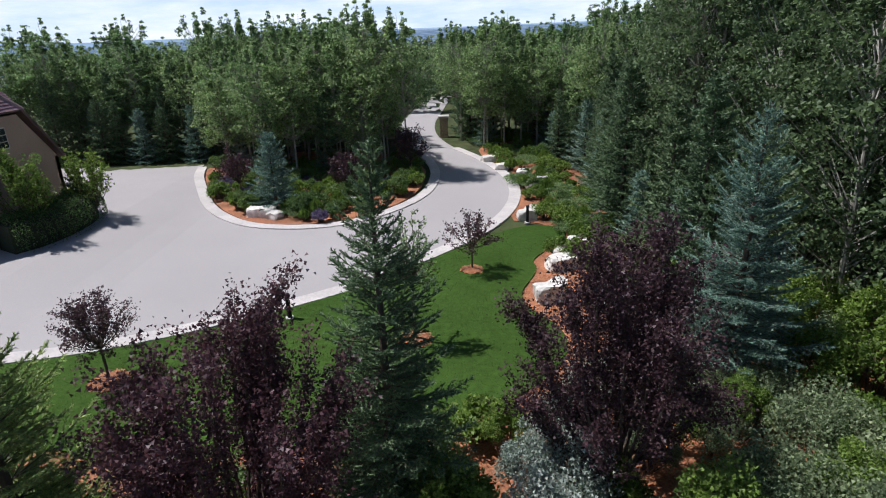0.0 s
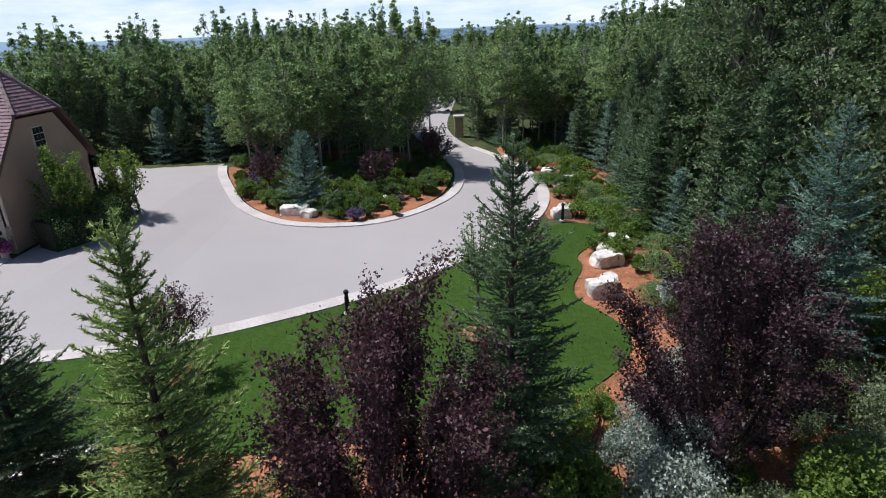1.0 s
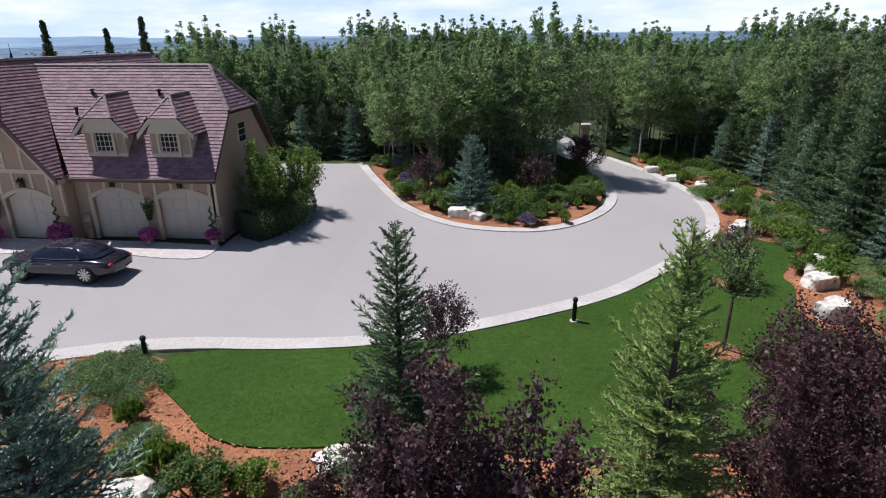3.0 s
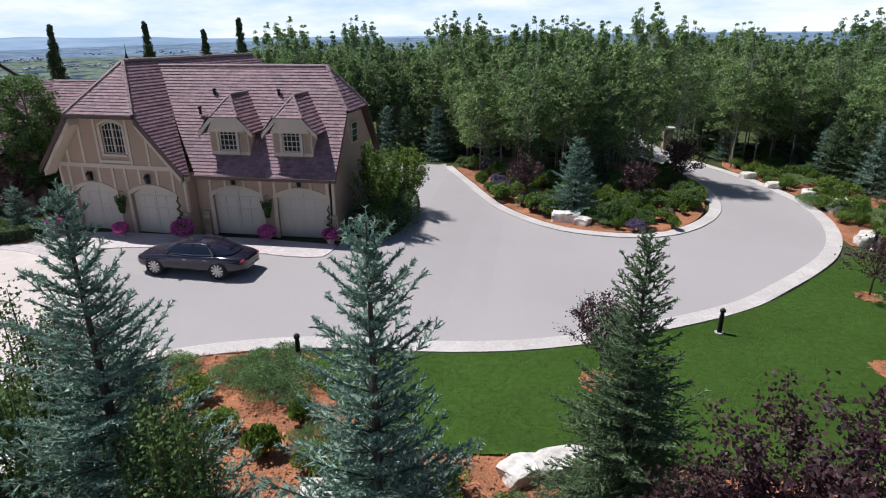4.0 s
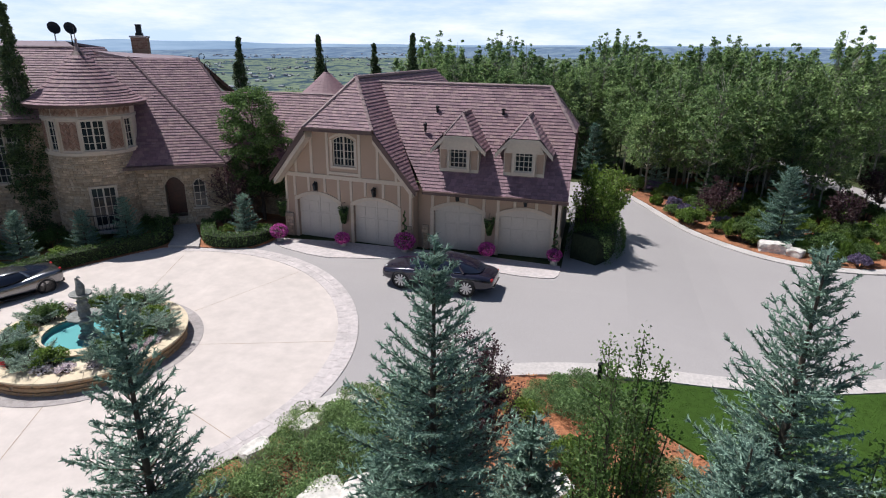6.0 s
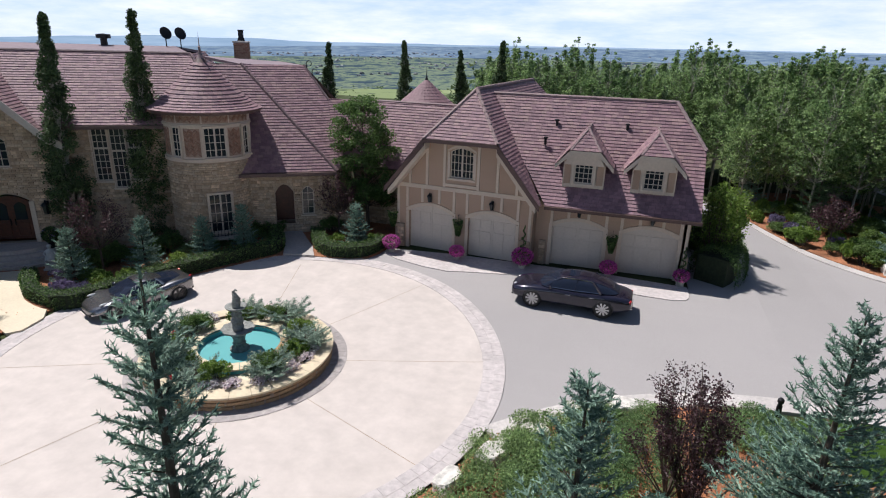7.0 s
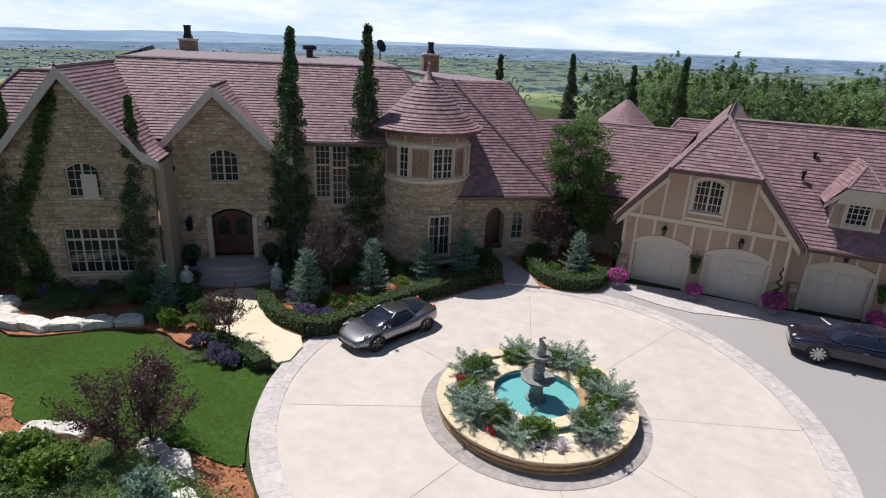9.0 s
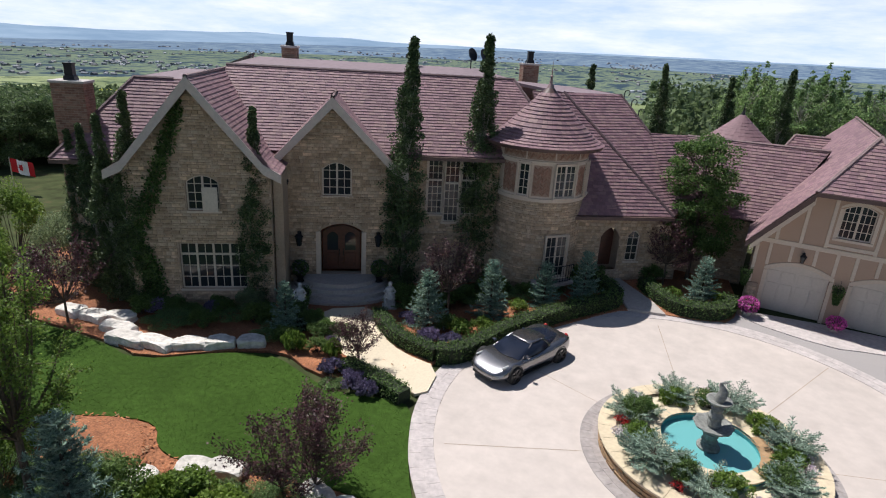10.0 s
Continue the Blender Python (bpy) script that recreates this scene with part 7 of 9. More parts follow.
k = 100
for x, y, sx, sy, sz, rz in ((-3.0, 19.4, 0.75, 0.55, 0.7, 10), (-2.5, 20.2, 0.6, 0.5, 0.5, 70), (-1.9, 22.6, 0.9, 0.6, 0.6, 20), (-1.5, 23.6, 0.8, 0.6, 0.6, 50), (-0.8, 24.8, 0.7, 0.6, 0.6, 0), (-2.5, 29.7, 0.7, 0.5, 0.6, 0),
                             (-2.1, 30.6, 0.6, 0.5, 0.5, 40), (-1.1, 36.0, 0.9, 0.6, 0.6, 15), (-1.5, 39.4, 0.8, 0.6, 0.6, 60), (-2.8, 42.0, 0.7, 0.5, 0.5, 0), (-0.4, 37.6, 0.7, 0.6, 0.6, 80), (-3.6, 45.0, 0.7, 0.5, 0.5, 20),
                             (-18.0, 31.6, 1.1, 0.6, 0.65, -12), (-17.1, 31.1, 0.6, 0.5, 0.5, -30), (-21.4, 37.6, 1.0, 0.6, 0.5, 60), (-13.3, 33.6, 0.9, 0.6, 0.5, 10), 
                             (-32.9, 7.1, 1.2, 0.8, 0.7, 20), (-34.2, 6.6, 0.9, 0.7, 0.6, 80), (-27.3, 12.2, 0.6, 0.4, 0.32, 20), (-18.9, 10.2, 1.1, 0.55, 0.45, 20), (-20.0, 9.8, 0.8, 0.5, 0.4, 40), (-24.6, 8.2, 0.8, 0.5, 0.5, 0), (-28.9, 8.6, 0.9, 0.6, 0.5, 50),
                             (-35.0, 10.9, 0.6, 0.4, 0.40, 45), (-36.0, 9.4, 0.7, 0.4, 0.42, 60), (-33.5, 12.6, 0.6, 0.4, 0.40, 40), (-35.6, 10.2, 0.45, 0.4, 0.36, 20), (-32.5, 13.2, 0.7, 0.45, 0.42, 25), (-36.9, 8.0, 0.6, 0.4, 0.4, 70),
                             (-59.6, 3.5, 0.75, 0.45, 0.42, 25), (-60.6, 2.5, 0.6, 0.45, 0.4, 50), (-55.9, 4.3, 0.7, 0.45, 0.42, -20), (-54.6, 3.9, 0.9, 0.6, 0.55, -40), (-53.4, 3.0, 0.7, 0.5, 0.5, -30), (-52.3, 2.6, 0.8, 0.5, 0.5, 10), (-58.8, 3.9, 0.7, 0.45, 0.4, 20)):
    k += 1
    boulder(k, x, y, sx, sy, sz, rz)
# low wall of flat stones before the left gable
for i, (x, y, s) in enumerate(((-63.4, 9.9, 0.7), (-64.4, 9.2, 0.8), (-65.4, 8.5, 0.9), (-66.5, 7.9, 1.1), (-67.7, 7.6, 1.2), (-68.8, 8.0, 1.0), (-69.6, 8.7, 0.9), (-70.6, 8.2, 0.8), (-71.8, 8.0, 0.8))):
    boulder(200 + i, x, y, s, 0.5, 0.42, 40 if x > -66 else 5, label="flat pale limestone block of a low garden wall", group="garden wall blocks")


def bollard(x, y, lean=0.0):
    t = thing("bollard_light", "short black bollard light at the lawn's edge", "bollard", (x, y, gz(x, y) + 0.05), group="bollard lights")
    bm = bmesh.new()
    add_lathe(bm, [(0.16, -0.05), (0.16, 0.04), (0.0, 0.045)], 14)
    part("footing", bm, M["kerb"], t)
    bm = bmesh.new()
    add_lathe(bm, [(0.085, 0.0), (0.085, 0.72)], 12)
    part("post", bm, M["iron"], t)
    bm = bmesh.new()
    add_lathe(bm, [(0.07, 0.72), (0.07, 0.86)], 12)
    part("lens", bm, M["glass"], t)
    bm = bmesh.new()
    add_lathe(bm, [(0.1, 0.86), (0.1, 0.95), (0.05, 1.0), (0.0, 1.01)], 12)
    part("cap", bm, M["iron"], t)


for x, y in ((-27.65, 14.1), (-13.0, 18.3), (-2.6, 28.9)):
    bollard(x, y)


def mulch_ring(x, y, r, seed):
    rng = random.Random(seed)
    verts, faces = [], []
    for i in range(420):
        a, q = rng.uniform(0, 6.28), r * math.sqrt(rng.random()) * rng.uniform(0.9, 1.1)
        px, py = x + q * math.cos(a), y + q * math.sin(a)
        d = rng.uniform(0, 6.28)
        L, W = rng.uniform(0.03, 0.09), rng.uniform(0.01, 0.03)
        z = gz(px, py) + 0.06 + 0.09 * (1 - q / r) + rng.uniform(0, 0.02)
        c, s = math.cos(d), math.sin(d)
        k = len(verts)
        tz = rng.uniform(-0.02, 0.02)
        verts += [(px + c * L - s * W, py + s * L + c * W, z + tz), (px - c * L - s * W, py - s * L + c * W, z - tz), (px - c * L + s * W, py - s * L - c * W, z - tz), (px + c * L + s * W, py + s * L - c * W, z + tz)]
        faces.append((k, k + 1, k + 2, k + 3))
    ob = mesh_object("mulch_ring", verts, faces, M["chip"])
    tagged(ob, "ring of orange bark chips round a young tree", "mulch", "mulch rings", "stuff")
    bm = bmesh.new()
    add_lathe(bm, [(r, -0.02), (r * 0.9, 0.06), (r * 0.4, 0.12), (0, 0.14)], 24)
    m2 = part("mulch_mound", bm, M["mulch"], None)
    m2.matrix_basis = pose(x, y, gz(x, y) + 0.02)
    tagged(m2, "low round mound of orange bark mulch", "mulch", "mulch rings")


for i, (x, y, r) in enumerate(((-17.7, 14.3, 0.62), (-8.15, 16.4, 0.6), (-5.9, 22.5, 0.5))):
    mulch_ring(x, y, r, i)
mulch_ring(-63.2, 2.3, 2.0, 9)


def flower_ball(parent, c, r, leaf, n, size, seed, name="bloom", flat=0.8):
    rng = np.random.default_rng(seed)
    P = clump_points(rng, n, c, (r, r, r * flat), 0.75)
    return quads_object(name, leaf_quads(rng, P, size, 0.9), M[leaf], parent)


def flower_pot(x, y, h, r, seed, label, spire=0.0):
    z = gz(x, y) + 0.03
    t = thing("flower_pot", label, "flower pot", (x, y, z), group="flower pots at the garage")
    bm = bmesh.new()
    add_lathe(bm, [(0.16, 0.0), (0.2, 0.03), (0.17, 0.08), (0.24, 0.3 * h + 0.1), (0.3, h * 0.62), (0.33, h * 0.64), (0.33, h * 0.7), (0.26, h * 0.68), (0.0, h * 0.66)], 18)
    part("pot", bm, M["pot"], t)
    flower_ball(t, (0, 0, h * 0.72), r * 0.82, "shrub_leaf", 500, 0.09, seed + 50, "greenery")
    flower_ball(t, (0, -0.03, h * 0.78), r, "pink", int(900 * r / 0.45), 0.085, seed)
    if spire:
        bm = bmesh.new()
        add_tube(bm, [(0, 0, h * 0.6), (0, 0, h * 0.6 + spire)], [0.025, 0.01], 6)
        part("stem", bm, M["bark"], t)
        rng = np.random.default_rng(seed)
        u = rng.uniform(0, 1, 900)
        a = u * 26 + rng.uniform(-0.6, 0.6, 900)
        rr = (0.21 * (1 - u) + 0.03) * np.sqrt(rng.uniform(0.3, 1, 900))
        P = np.stack([rr * np.cos(a), rr * np.sin(a), h * 0.62 + spire * u * 1.04], axis=1)
        quads_object("topiary", leaf_quads(rng, P, 0.07), M["hedge_leaf"], t)


for x, y, h, r, s, sp in ((-44.95, 23.55, 0.75, 0.5, 1, 0.0), (-41.28, 23.75, 0.6, 0.42, 2, 0.0), (-37.75, 23.75, 0.85, 0.58, 3, 1.7), (-33.45, 24.3, 0.6, 0.45, 4, 0.0), (-30.0, 24.2, 0.7, 0.4, 5, 1.5)):
    flower_pot(x, y, h, r, s, "pale stone pot of bright pink petunias" + (" round a clipped spiral" if sp else " beside a garage door"), sp)


def hanging_basket(x, y, z, seed):
    t = thing("hanging_basket", "trailing green hanging basket on a garage pier", "hanging basket", (x, y, z), group="hanging baskets")
    bm = bmesh.new()
    add_lathe(bm, [(0.0, -0.2), (0.14, -0.14), (0.2, 0.0)], 12, (0, -0.26))
    add_tube(bm, [(0, 0.02, 0.35), (0, -0.26, 0.42), (0, -0.26, 0.0)], [0.012] * 3, 5)
    part("basket", bm, M["iron"], t)
    rng = np.random.default_rng(seed)
    n = 1100
    u = rng.uniform(0, 1, n) ** 0.7
    a = rng.uniform(0, 6.28, n)
    rr = (0.33 - 0.22 * u) * np.sqrt(rng.uniform(0.2, 1, n))
    P = np.stack([rr * np.cos(a), -0.26 + rr * np.sin(a), 0.2 - 0.95 * u], axis=1)
    quads_object("foliage", leaf_quads(rng, P, 0.08), M["hedge_leaf"], t)


for i, (x, y) in enumerate(((-41.42, 24.56), (-33.43, 24.86), (-45.3, 24.86))):
    hanging_basket(x, y, 2.45, i + 1)


def statue(x, y, z, rz):
    bm = bmesh.new()
    add_box(bm, -0.34, 0.34, -0.30, 0.30, 0.0, 0.14, bevel=0.02)
    add_box(bm, -0.27, 0.27, -0.24, 0.24, 0.14, 0.46, bevel=0.03)
    add_lathe(bm, [(0.25, 0.46), (0.30, 0.56), (0.25, 0.72), (0.17, 0.84), (0.19, 0.98), (0.15, 1.08), (0.06, 1.13), (0.06, 1.17)], 14)
    add_lathe(bm, [(0.0, 1.15), (0.08, 1.18), (0.105, 1.26), (0.09, 1.34), (0.0, 1.38)], 12, (0.01, -0.02))
    for sgn in (-1, 1):
        add_tube(bm, [(sgn * 0.14, 0, 1.04), (sgn * 0.27, -0.08, 0.88), (sgn * 0.12, -0.24, 0.82)], [0.055, 0.05, 0.035], 7)
        add_tube(bm, [(sgn * 0.12, -0.1, 0.62), (sgn * 0.16, -0.3, 0.58), (sgn * 0.15, -0.28, 0.40)], [0.09, 0.07, 0.05], 7)
    ob = part("statue", bm, M["white_statue"], None)
    ob.matrix_basis = pose(x, y, z, 0, 0, rz)
    tagged(ob, "small white stone garden statue on a block", "statue", "entrance statues")


statue(-63.9, 13.6, 0.02, 33)
statue(-60.5, 16.0, 0.02, 33)


def urn(x, y, z, s):
    t = thing("door_planter", "dark urn of purple flowers beside the entrance door", "planter", (x, y, z), group="entrance planters")
    bm = bmesh.new()
    add_lathe(bm, [(0.18, 0), (0.2, 0.05), (0.12, 0.12), (0.26, 0.42), (0.3, 0.5), (0.24, 0.5), (0.0, 0.48)], 16)
    part("urn", bm, M["iron"], t)
    flower_ball(t, (0, 0, 0.72), 0.42, "hedge_leaf", 700, 0.1, s, "foliage", 1.0)
    flower_ball(t, (0, 0, 0.75), 0.44, "lavender", 160, 0.07, s + 9, "bloom", 0.9)


for x, y in ((-46.35, 48.2), (-42.5, 48.2)):
    urn(*from_house(x, y, 0.62)[:2], 0.62, int(-x))

# entrance walk and side path
walk_poly = [(-55.55, 9.95), (-55.95, 12.2), (-57.8, 12.45), (-59.3, 13.3), (-60.9, 15.7), (-63.2, 13.9), (-61.6, 12.1), (-59.4, 10.9), (-57.2, 10.55)]
sheet("entrance_walk", rounded(walk_poly, 1), M["walk"], 0.11, "cream concrete walk to the entrance steps", "path", 0.8)
side_path = [(-50.15, 20.95), (-48.45, 21.25), (-49.2, 22.4), (-50.8, 24.2), (-51.6, 25.1), (-52.7, 24.4), (-52.0, 23.5), (-50.9, 22.4)]
sheet("side_path", side_path, M["step"], 0.16, "pale stone path to the arched side door", "path", 0.7)


def hedge(line, w, h, seed, label="clipped dark green box hedge", leaf="hedge_leaf", rough_=0.06, domed=False):
    line = open_rounded(line, 2)
    t = thing("hedge", label, "hedge", (line[0][0], line[0][1], gz(*line[0])), group="clipped hedges")
    o = line[0]
    oz = gz(*o)
    # Near-black box inside the leaves: the hedge's inner shade is put into its colour.
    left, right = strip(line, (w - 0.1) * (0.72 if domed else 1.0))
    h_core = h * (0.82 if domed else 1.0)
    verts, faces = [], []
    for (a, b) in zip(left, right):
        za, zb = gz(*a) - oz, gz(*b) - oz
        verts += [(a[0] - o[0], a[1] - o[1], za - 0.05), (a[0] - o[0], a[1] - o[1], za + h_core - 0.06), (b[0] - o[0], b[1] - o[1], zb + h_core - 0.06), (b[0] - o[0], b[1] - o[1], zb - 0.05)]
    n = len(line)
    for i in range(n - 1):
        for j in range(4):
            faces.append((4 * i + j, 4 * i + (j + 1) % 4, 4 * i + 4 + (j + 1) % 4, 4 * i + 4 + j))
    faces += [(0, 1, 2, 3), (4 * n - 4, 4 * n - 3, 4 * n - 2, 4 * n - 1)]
    mesh_object("hedge_shade_core", verts, faces, M["shade_core"], t)
    rng = np.random.default_rng(seed)
    pts = []
    for i in range(n - 1):
        p, q = Vector(line[i]), Vector(line[i + 1])
        L = (q - p).length
        d = (q - p) / max(L, 1e-6)
        s = Vector((-d.y, d.x))
        m = int(L * (2 * h + w) * 330)
        for _ in range(m):
            u, v = rng.uniform(0, L), rng.uniform(0, 2 * h + w)
            if v < h:
                off, z = -w / 2, v
            elif v < h + w:
                off, z = v - h - w / 2, h
            else:
                off, z = w / 2, 2 * h + w - v
            r = rough_ * rng.normal()
            if domed:
                ang = math.pi * rng.uniform(0.0, 1.0)
                off, z = -w / 2 * math.cos(ang) * (1.1 if math.sin(ang) < 0.6 else 1.0), h * math.sin(ang) ** 0.6
            xy = p + d * u + s * (off + rng.normal() * 0.03)
            pts.append((xy.x - o[0], xy.y - o[1], gz(xy.x, xy.y) - oz + max(0.02, z + r * 0.7)))
    quads_object("leaves", leaf_quads(rng, np.array(pts), 0.085), M[leaf], t)
    return t


hedge([(-60.3, 14.7), (-59.3, 13.7), (-57.9, 12.95), (-56.4, 12.75)], 0.6, 0.65, 1)
hedge([(-56.4, 12.75), (-55.6, 13.1), (-55.1, 14.6), (-54.3, 16.6), (-52.95, 18.5), (-51.65, 20.1), (-50.65, 21.25), (-51.4, 22.4), (-52.4, 23.4)], 0.7, 0.75, 2)
hedge([(-49.9, 24.2), (-48.9, 22.7), (-48.0, 21.85), (-46.8, 22.0), (-45.9, 22.6), (-45.75, 24.2)], 0.7, 0.7, 3)
hedge([(-59.2, 10.3), (-57.6, 10.0), (-56.1, 9.55)], 0.7, 0.55, 4, "loose dark green hedge beside the entrance walk")
hedge([(-64.6, 14.9), (-63.6, 13.0), (-62.4, 11.9)], 0.6, 0.6, 5)

# the big rounded hedge and the pale shrub at the garage's east end
hedge([(-28.6, 25.2), (-27.9, 26.4), (-27.6, 28.4), (-27.8, 30.4), (-28.7, 31.6)], 2.2, 1.75, 6, "tall rounded dark hedge at the garage's end", rough_=0.12, domed=True)
lil = put(plum_tree("lilac_bush", 61, 5.3, 1.25, 5200, "tall airy light green lilac at the garage's end", leaf="lime_leaf", stems=3, bole=0.1, size=0.13, category="lilac", up=1.2), -28.3, 26.6)
put(plum_tree("lilac_bush", 62, 4.4, 1.2, 3600, "tall airy light green lilac at the garage's end", leaf="lime_leaf", stems=3, bole=0.1, size=0.13, category="lilac", up=1.0), -27.6, 30.6)

# ---- shrubs ----
PAT = {
    "juniper": shrub("juniper", 71, 2.5, 2.4, 0.52, "blue_juniper", 13000, 0.075, "low spreading blue-green juniper", "juniper", "junipers", spiky=0.35, thin=3.2),
    "green": shrub("potentilla", 72, 1.5, 1.5, 1.0, "shrub_leaf", 3800, 0.075, "rounded green shrub in the bed", "shrub", "bed shrubs"),
    "lime": shrub("spirea", 73, 1.3, 1.3, 0.85, "lime_leaf", 2400, 0.09, "bright lime green spirea", "shrub", "bed shrubs"),
    "silver": shrub("silverberry", 74, 2.2, 2.2, 2.8, "silver_leaf", 9000, 0.075, "tall silver-leaved bush in the bed", "shrub", "silver bushes", spiky=0.5),
    "tall": shrub("dogwood", 75, 2.6, 2.6, 3.0, "lime_leaf", 9000, 0.085, "tall dense green dogwood bush", "shrub", "tall bushes", spiky=0.2),
    "olive": shrub("caragana", 76, 2.6, 2.6, 2.6, "olive_leaf", 9500, 0.075, "grey-green arching caragana bush", "shrub", "tall bushes", spiky=0.4),
    "grass": shrub("daylily", 77, 0.9, 0.9, 0.75, "lime_leaf", 1000, 0.26, "clump of arching green daylily leaves", "perennial", "perennials", spiky=1.3, thin=3.0),
    "lav": shrub("catmint", 78, 1.2, 1.2, 0.7, "lavender", 1600, 0.12, "hazy purple catmint in flower", "catmint", "catmint", spiky=1.0),
    "pale": shrub("alyssum", 79, 0.7, 0.6, 0.3, "pale_flower", 700, 0.06, "mound of pale flowers", "flowers", "bedding flowers"),
    "red": shrub("geranium", 80, 0.5, 0.5, 0.3, "red_flower", 300, 0.06, "cluster of red bedding flowers", "flowers", "bedding flowers"),
}
first = set()


def plant(kind, x, y, s=1.0, z=None, rng=random.Random(4)):
    zz = gz(x, y) + 0.03 if z is None else z
    if kind in first:
        return again(PAT[kind], x, y, rng.uniform(0, 360), s, zz)
    first.add(kind)
    return put(PAT[kind], x, y, 0, s, zz)


# fountain planting
globe = [spruce_tree("dwarf_blue_spruce", 84 + i, 0.68, 0.72, M["dwarf_needle"], "dwarf blue spruce in the fountain's planting ring", whorl=0.09, group="fountain dwarf spruces", fine=1.0, taper=0.5, dense=1.4) for i in range(2)]
for i in range(7):
    a = radians(51.4 * i + 20 + (0, 6, -5)[i % 3])
    (put if i < 2 else again)(globe[i % 2], FC[0] + 2.45 * math.cos(a), FC[1] + 2.45 * math.sin(a), 40 * i, (1.15, 1.3, 1.05)[i % 3], 0.42)
for i in range(9):
    a = radians(40 * i + 45 + 6 * (i % 2))
    plant("lime" if i % 2 == 0 else "green", FC[0] + 2.25 * math.cos(a), FC[1] + 2.25 * math.sin(a), 0.8 if i % 3 else 0.88, 0.46)
for i, a in enumerate((-35, -26, -15, 0, 12, 150, 200, 285, 300, 318)):
    plant("pale", FC[0] + 2.75 * math.cos(radians(a)), FC[1] + 2.75 * math.sin(radians(a)), 1.0, 0.5)
for i, a in enumerate((20, 30, 38, 165, 172, 185, 255)):
    plant("red", FC[0] + 2.7 * math.cos(radians(a)), FC[1] + 2.7 * math.sin(radians(a)), 1.0, 0.5)

# house beds
young = [spruce_tree("young_blue_spruce", 90 + i, 2.9, 0.85, M["blue_needle"], "young blue spruce in the bed before the house", whorl=0.30, group="young blue spruces", fine=1.5) for i in range(2)]
put(young[0], -58.0, 15.1)
put(young[1], -55.9, 17.4)
for i, (x, y, s) in enumerate(((-53.9, 19.4, 0.85), (-52.3, 20.6, 0.95), (-47.1, 23.6, 0.9), (-62.9, 11.4, 0.85), (-52.6, 1.4, 1.05), (-60.2, 0.4, 1.3), (-29.2, 6.2, 1.4), (-32.0, 5.2, 1.2))):
    again(young[i % 2], x, y, 50 * i, s)
for x, y, kind, s in ((-57.2, 13.7, "lav", 1.0), (-56.3, 13.8, "lav", 1.0), (-56.5, 15.2, "lime", 0.9), (-55.7, 16.0, "lime", 0.8), (-57.2, 15.3, "green", 0.8), (-54.9, 18.6, "lime", 0.7), (-59.0, 15.0, "lav", 0.8), (-54.4, 20.4, "green", 0.9),
                      (-58.8, 17.8, "green", 1.2), (-56.6, 19.6, "green", 1.2), (-64.6, 11.6, "green", 1.0), (-66.2, 10.0, "green", 0.9), (-67.6, 9.6, "juniper", 0.9), (-69.4, 9.6, "green", 0.9), (-58.3, 9.5, "lav", 0.9), (-57.5, 9.3, "lav", 0.8), (-59.3, 9.7, "lav", 0.9), (-58.9, 9.2, "juniper", 0.4),
                      (-48.4, 23.8, "lime", 0.7), (-46.4, 24.2, "lime", 0.8), (-49.6, 25.4, "green", 1.0), (-51.0, 26.3, "green", 0.8), (-65.6, 12.2, "olive", 0.5), (-74.5, 8.6, "olive", 0.9), (-76.5, 7.6, "tall", 0.9), (-73.5, 6.2, "green", 1.2), (-79, 8, "tall", 1.2), (-81, 11, "tall", 1.3), (-77, 11.5, "olive", 1.2)):
    plant(kind, x, y, s)

# island and roadside planting
rng_p = random.Random(12)
for poly, n, kinds in ((bed_polys[1], 165, ("grass", "lime", "grass", "green", "juniper", "grass", "green", "grass", "lime", "grass", "green", "lav")),):
    done = 0
    while done < n:
        x, y = rng_p.uniform(-26, -9), rng_p.uniform(29.6, 46)
        if not inside(x, y, poly) or math.hypot(x + 17.5, y - 33) < 1.3 or math.hypot(x + 17.7, y - 31.2) < 1.3:
            continue
        if rng_p.random() < 0.5 and y > 40:
            continue
        plant(kinds[done % len(kinds)], x, y, rng_p.uniform(0.7, 1.35), 0.1)
        done += 1
for i in range(100):
    y = 16.5 + i * 0.4
    x = -1.6 + rng_p.uniform(-0.3, 3.6) - 0.10 * max(0, y - 38) + (0.9 if 18 < y < 21 else 0)
    if y > 29:
        x -= 0.3
    plant(("green", "lime", "grass", "lime", "juniper", "grass", "lime", "grass")[i % 8], x, y, rng_p.uniform(0.65, 1.35), 0.03)

# bed along the west lawn
for x, y, kind, s in ((-62.4, 1.3, "juniper", 0.9), (-61.6, 1.6, "juniper", 0.8), (-60.9, 1.2, "juniper", 0.9), (-60.2, 1.9, "juniper", 0.8), (-59.4, 2.2, "grass", 1.2), (-58.9, 2.7, "lime", 0.8), (-58.2, 2.4, "juniper", 0.9),
                      (-57.5, 3.0, "juniper", 0.8), (-63.2, 0.4, "juniper", 1.0), (-59.5, 1.0, "lime", 0.9), (-58.3, 1.2, "grass", 1.3), (-56.6, 3.6, "juniper", 0.8), (-57.0, 2.0, "juniper", 1.0), (-61.6, 0.2, "juniper", 1.1)):
    plant(kind, x, y, s)

